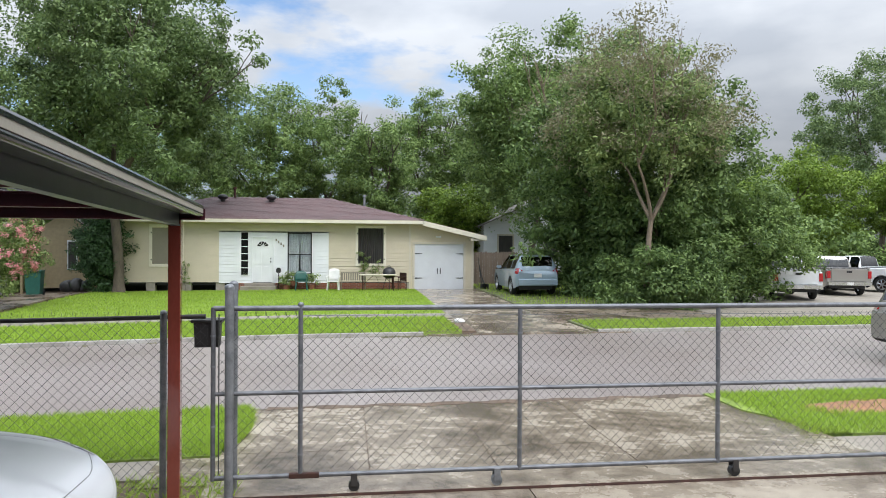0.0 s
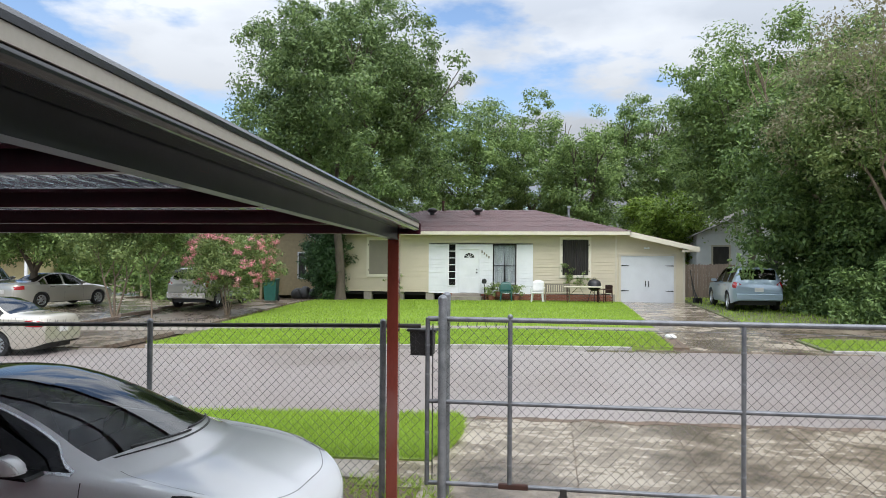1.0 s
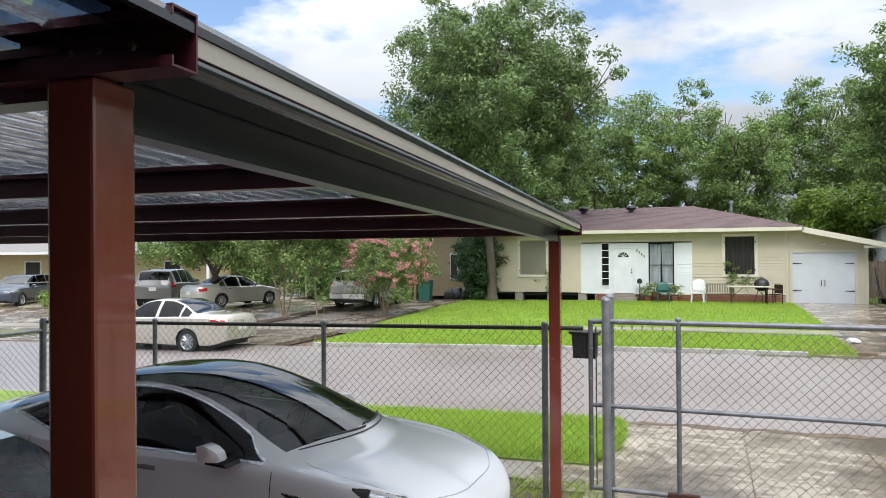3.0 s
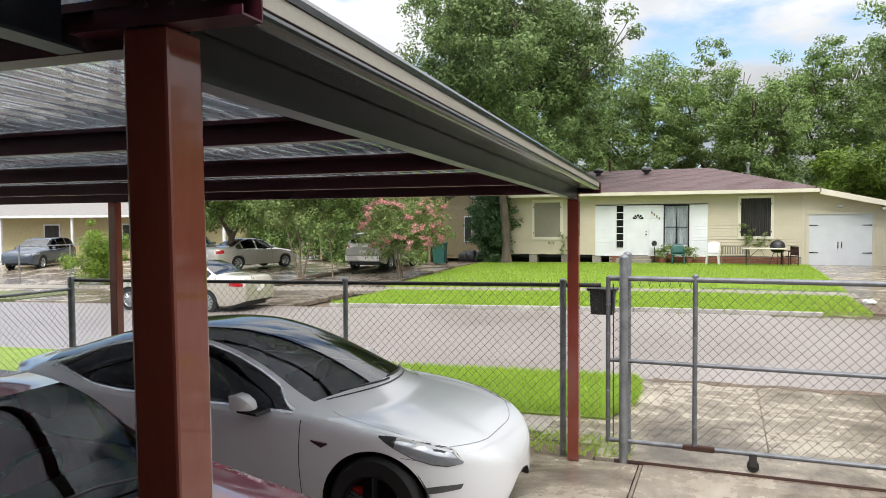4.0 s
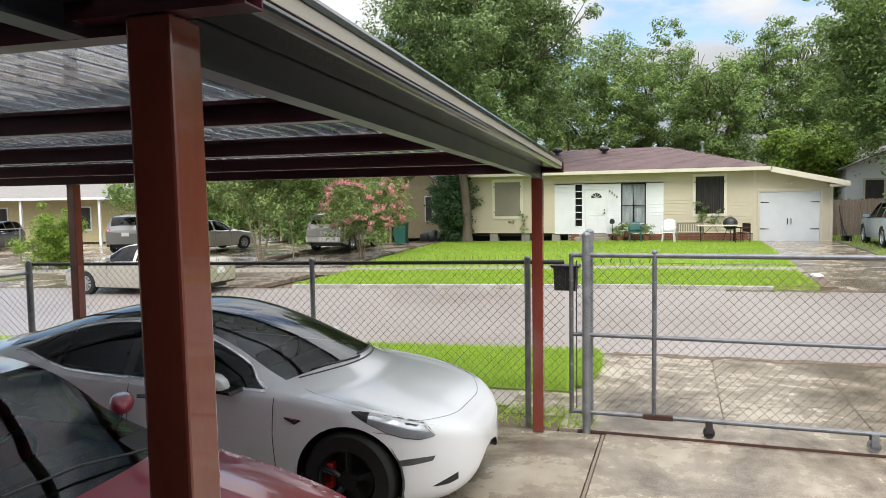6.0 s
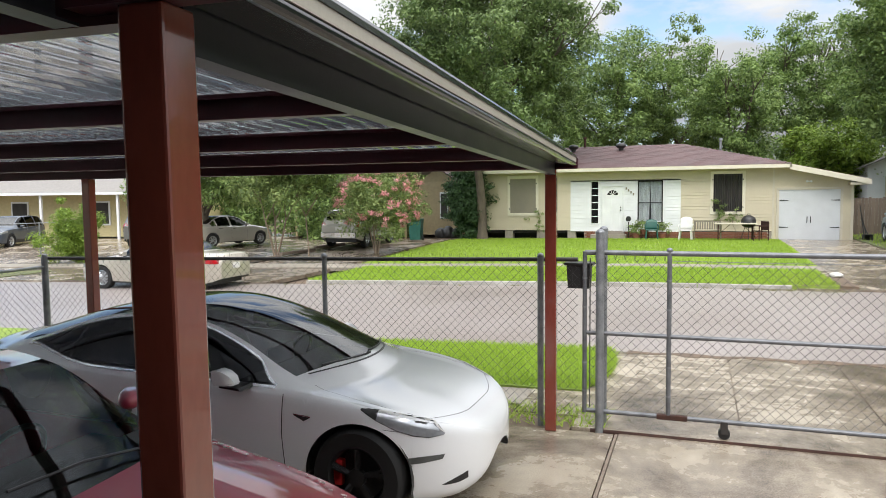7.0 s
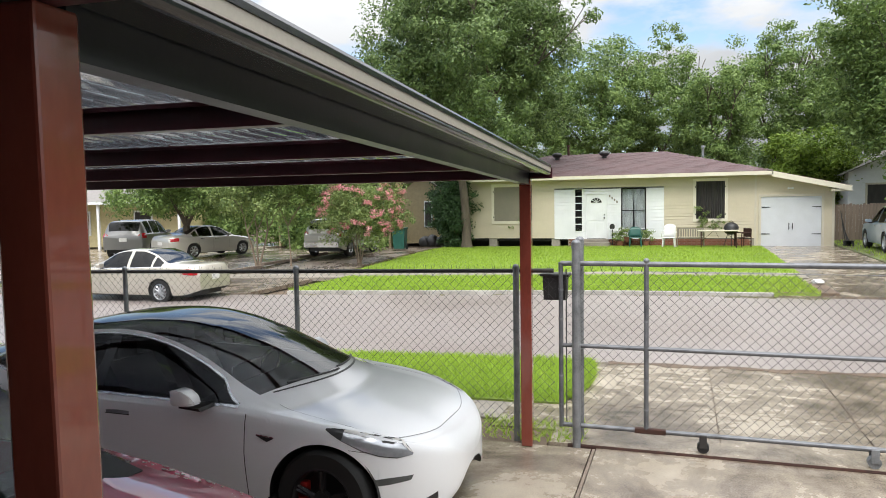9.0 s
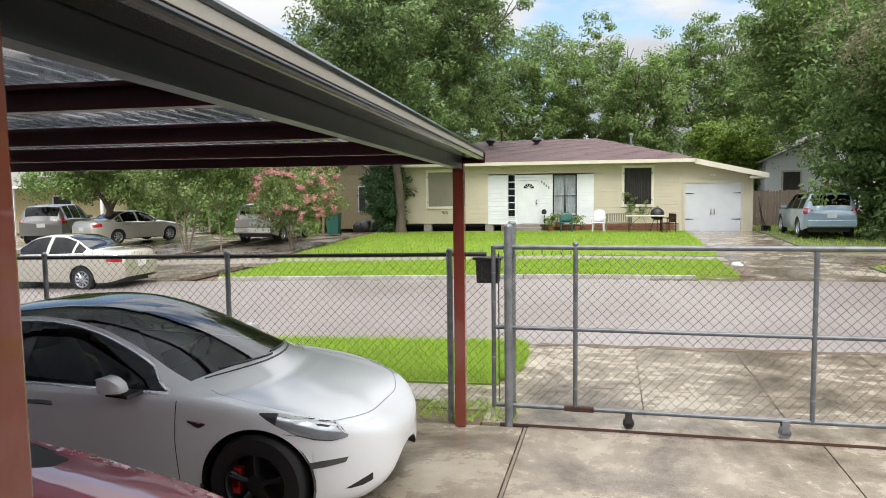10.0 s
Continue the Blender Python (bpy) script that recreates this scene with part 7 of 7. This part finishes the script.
box(bm, -2.2, 6.0, 6.9, 7, 0.2, 3.6)
part("wall", bm, M["white"], ph)
bm = B()
slab(bm, [(-2.6, -0.4, 3.50), (1.9, -0.4, 5.52), (1.9, 7.3, 5.52), (-2.6, 7.3, 3.50)], 0.06)
slab(bm, [(1.9, -0.4, 5.52), (6.4, -0.4, 3.50), (6.4, 7.3, 3.50), (1.9, 7.3, 5.52)], 0.06)
part("roof", bm, M["metalroof"], ph, "grey ribbed metal roof")
for x in (-0.8, 2.2):
    w = part("window", box(B(), x - 0.55, x + 0.55, -0.06, 0.02, 1.3, 3.0, 0.01), M["trim"], ph)
    part("pane", box(B(), x - 0.45, x + 0.45, -0.07, -0.062, 1.4, 2.9), M["screen"], w)

# tan neighbour house on the west
nh = thing("neighbour_house", pose(-13.2, 38.0, 0.0), "tan wooden neighbour house with an open carport", "house")
bm = B()
z = 0.1
while z < 3.0:
    prism(bm, [(0.05, z), (-0.02, z), (0.0, z + 0.15), (0.05, z + 0.15)], "x", -1.6, 0.6)
    z += 0.15
part("siding", bm, M["tan"], nh, "tan lap siding")
bm = B()
box(bm, 0.5, 0.6, 0.06, 8, 0, 3.1)
box(bm, -1.6, -1.5, 0.06, 8, 0, 3.1)
box(bm, -9.0, -1.6, 3.9, 4.0, 0, 3.0)
part("wall", bm, M["tan"], nh)
part("gable", prism(B(), [(-1.6, 3.1), (0.6, 3.1), (-0.5, 3.9)], "y", 0, 0.06), M["tan"], nh)
bm = B()
slab(bm, [(-0.5, -0.4, 4.0), (1.0, -0.4, 3.0), (1.0, 8, 3.0), (-0.5, 8, 4.0)], 0.06)
slab(bm, [(-9.5, -1.5, 2.9), (-0.5, -0.4, 4.0), (-0.5, 8, 4.0), (-9.5, 8, 3.6)], 0.06)
part("roof", bm, M["shingle"], nh, "brown shingle roof")
wd = part("window", box(B(), -0.35, 0.15, -0.06, 0.02, 1.0, 2.5, 0.01), M["white"], nh)
part("pane", box(B(), -0.28, 0.08, -0.07, -0.062, 1.08, 2.42), M["screen"], wd)
for x in (-2.0, -5.5, -9.0):
    part("carport_post", box(B(), x - 0.06, x + 0.06, -1.2, -1.08, -0.2, 3.05, 0.008), M["tan"], nh)
gb_ = thing("wheelie_bin", pose(-12.75, 32.3, gz(-12.7, 32.3) + 0.03, 0, 0, 8), "dark green wheeled rubbish bin beside the house", "bin")
bm = B()
prism(bm, [(-0.25, 0.05), (0.25, 0.05), (0.31, 1.0), (-0.31, 1.0)], "y", -0.3, 0.3)
part("body", bm, M["green"], gb_)
part("lid", box(B(), -0.33, 0.33, -0.36, 0.33, 1.0, 1.07, 0.02), M["green"], gb_)
for s in (-1, 1):
    bm = B()
    tube(bm, (s * 0.24, 0.3, 0.12), (s * 0.30, 0.3, 0.12), 0.12, seg=16)
    part("wheel", bm, M["rubber"], gb_)
ck = thing("scrap_heap", pose(-11.9, 34.6, gz(-11.9, 34.6) + 0.03), "dark scrap and bags piled against the wall", "scrap")
for i, (x, s) in enumerate(((0, 0.35), (0.4, 0.28), (-0.4, 0.3))):
    bm = B()
    ball(bm, (x, 0, s * 0.7), s, 1, 0.8, 1.1, 12, 8)
    for v in bm.verts:
        v.co += Vector((noise.noise(v.co * 5), noise.noise(v.co * 4), 0)) * 0.08
        v.co.z = max(0, v.co.z)
    part("bag", bm, M["black"], ck, "", True)

# yellow house on the far west
yh = thing("yellow_house", pose(-36.5, 34.0, -0.3, 0, 0, 12), "pale yellow house with a covered porch", "house")
bm = B()
z = 0.3
while z < 3.0:
    prism(bm, [(0.05, z), (-0.02, z), (0.0, z + 0.18), (0.05, z + 0.18)], "x", -8, 9)
    z += 0.18
part("siding", bm, M["yellowwall"], yh, "yellow lap siding")
bm = B()
box(bm, -8, -7.9, 0.05, 7, 0, 3)
box(bm, 8.9, 9, 0.05, 7, 0, 3)
box(bm, -8, 9, 6.9, 7, 0, 3)
part("wall", bm, M["yellowwall"], yh)
bm = B()
slab(bm, [(-8.6, -1.6, 3.05), (9.6, -1.6, 3.05), (9.0, 3.5, 4.5), (-8.0, 3.5, 4.5)], 0.08)
slab(bm, [(9.6, 8, 3.05), (-8.6, 8, 3.05), (-8.0, 3.5, 4.5), (9.0, 3.5, 4.5)], 0.08)
part("roof", bm, M["metalroof"], yh, "pale grey roof")
part("fascia", box(B(), -8.6, 9.6, -1.66, -1.62, 2.88, 3.04), M["white"], yh)
for x in (-3.5, 2.0, 6.0):
    w = part("window", box(B(), x - 0.6, x + 0.6, -0.06, 0.02, 1.0, 2.5, 0.01), M["white"], yh)
    part("pane", box(B(), x - 0.5, x + 0.5, -0.07, -0.062, 1.1, 2.4), M["screen"], w)
for x in (-6, -1, 4, 9):
    part("porch_post", box(B(), x - 0.07, x + 0.07, -1.5, -1.36, 0, 2.95, 0.008), M["white"], yh)
# side fence of the far yard
sf = thing("side_fence", pose(-29.0, 22.5, gz(-29, 22.5)), "short chain-link side fence across the street", "fence")
for i in range(3):
    bm = B()
    tube(bm, (0.3 * i, 2.4 * i, 0), (0.3 * i, 2.4 * i, 1.7), 0.035, seg=8)
    part("post", bm, M["galv"], sf, "", True)
bm = B()
tube(bm, (0, 0, 1.65), (0.6, 4.8, 1.65), 0.022, seg=8)
part("top_rail", bm, M["galv"], sf)
# timber edging of the dirt drive
for i in range(3):
    e = thing("timber_edging", pose(-15.55 + 0.03 * i, 23.2 + 2.7 * i, gz(-15.5, 24 + 2.6 * i) + 0.02, 0, 0, 89), "weathered timber edging beside the drive", "timber")
    part("timber", box(B(), -1.3, 1.3, -0.07, 0.07, 0, 0.12, 0.012), M["fencewood"], e)


# ---------- scrub and hedges that close the yards ----------
def hedge(name, pts, n, label, leafm, per, size, r, zmax, seed):
    rng = np.random.default_rng(seed)
    t = thing(name, pose(0, 0, 0), label, "bush", kind="stuff")
    cs = []
    for _ in range(n):
        k = rng.integers(0, len(pts) - 1)
        f = rng.random()
        a, b = np.array(pts[k]), np.array(pts[k + 1])
        p = a + (b - a) * f
        hmax = zmax * (0.65 + 0.35 * math.sin(p[0] * 0.9) * math.cos(p[0] * 0.37 + 1))
        cs.append(np.array((p[0] + rng.uniform(-0.8, 0.8), p[1] + rng.uniform(-0.8, 0.8), rng.random() * hmax + 0.1)))
    V, F = leaf_mesh(cs, [r * rng.uniform(0.7, 1.3) for _ in cs], per, size, rng)
    leaves_part("foliage", V, F, M[leafm], t)


hedge("hedge", [(13, 39), (22, 41), (34, 40), (48, 42)], 260, "dense bushes behind the parked trucks", "leaf_far", 90, 0.16, 0.9, 5.5, 81)
hedge("hedge", [(-34, 40), (-26, 38), (-18, 37.5), (-14.5, 40)], 230, "dense bushes between the neighbour houses", "leaf_far", 90, 0.15, 0.8, 4.0, 82)
hedge("hedge", [(-20, 33.5), (-17, 33.0), (-15.3, 34.5)], 80, "leafy bushes behind the parked cars", "leaf_far", 90, 0.12, 0.65, 4.4, 83)
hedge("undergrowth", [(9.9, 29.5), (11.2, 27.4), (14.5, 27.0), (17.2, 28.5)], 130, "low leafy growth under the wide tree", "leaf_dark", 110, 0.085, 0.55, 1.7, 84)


# ---------- grass ----------
def blades(name, n, area, h, w, seed, material, label, top=0.02, lean=0.5):
    """Loose grass blades over a stretch of turf; area gives a random point."""
    rng = np.random.default_rng(seed)
    t = thing(name, pose(0, 0, 0), label, "grass", kind="stuff")
    P = np.array([area(rng) for _ in range(n)])
    P = np.column_stack([P, [gz(x, y) + top for x, y in P]])
    a = rng.uniform(0, 6.283, n)
    s = np.column_stack([np.cos(a), np.sin(a), np.zeros(n)]) * w * rng.uniform(0.6, 1.3, (n, 1))
    hh = h * rng.uniform(0.5, 1.4, (n, 1))
    tip = P + np.column_stack([rng.normal(0, lean, n), rng.normal(0, lean, n), np.ones(n)]) * hh
    V = np.stack([P - s, P + s, tip + s * 0.15, tip - s * 0.15], axis=1).reshape(-1, 3)
    leaves_part("blades", V, np.arange(n * 4).reshape(n, 4), M[material], t)


def uni(x0, x1, f0, f1):
    def g(r):
        x = r.uniform(x0, x1)
        return x, r.uniform(f0(x), f1(x))
    return g


def verge_end(r):
    a = r.uniform(-1.3, 1.3)
    return -1.0 + 0.22 * math.cos(a) * r.random() ** 0.5, 9.05 + 0.95 * math.sin(a)


blades("grass_verge", 70000, uni(-9, -0.95, const(7.93), road_near), 0.07, 0.0045, 1, "grass", "thick bright grass on the near verge")
blades("grass_verge", 5000, verge_end, 0.08, 0.006, 2, "grass", "grass spilling over the driveway edge", 0.0)
def patchy(r):
    while True:
        x, y = r.uniform(5.9, 9.5), r.uniform(8.0, 10.4)
        d = ((x - 8.3) / 1.7) ** 2 + ((y - 9.25) / 0.42) ** 2
        if d + 0.5 * noise.noise((x * 3, y * 3, 0)) > 0.9 or r.random() < 0.05:
            return x, y


blades("grass_verge", 14000, patchy, 0.06, 0.006, 3, "grass", "patchy grass round bare clay")
blades("weeds", 2600, uni(-7.5, -0.6, const(6.62), const(7.25)), 0.07, 0.008, 4, "grass", "straggly weeds along the fence foot", 0.0, 0.8)
blades("lawn_grass", 42000, uni(-10.2, 3.3, lambda x: road_far(x) + 0.15, lambda x: 21.7 + 0.04 * x), 0.07, 0.012, 5, "grass", "bright grass on the far verge", 0.06)
blades("lawn_grass", 60000, uni(-11, 3.5, lambda x: 23.05 + 0.04 * x, const(33.7)), 0.06, 0.010, 6, "grass", "bright grass on the front lawn", 0.03)
blades("lawn_grass", 3500, uni(6.6, 12.4, const(24.6), const(38)), 0.10, 0.014, 7, "grass", "rough grass beside the garage", 0.05)
blades("lawn_grass", 12000, uni(7, 18, lambda x: road_far(x) + 0.2, lambda x: 20.5 + 0.04 * x), 0.07, 0.012, 8, "grass", "thin grass on the far verge", 0.05)

# gravel, leaves and broken kerb on the street edge
rnd = random.Random(21)
lt = thing("leaf_litter", pose(0, 0, 0), "fallen leaves and grit along the kerb", "litter", kind="stuff")
rng = np.random.default_rng(9)
cs = [np.array((rng.uniform(1.2, 3.4), 0, 0)) for _ in range(40)] + [np.array((rng.uniform(-14, 12), 0, 0)) for _ in range(40)]
cs = [np.array((c[0], road_far(c[0]) - 0.06 + rng.normal(0, 0.08), gz(c[0], 18) - 0.02)) for c in cs]
V, F = leaf_mesh(cs, [0.16] * len(cs), 14, 0.03, rng, flat=0.1)
leaves_part("leaves", V, F, M["leaf_warm"], lt)
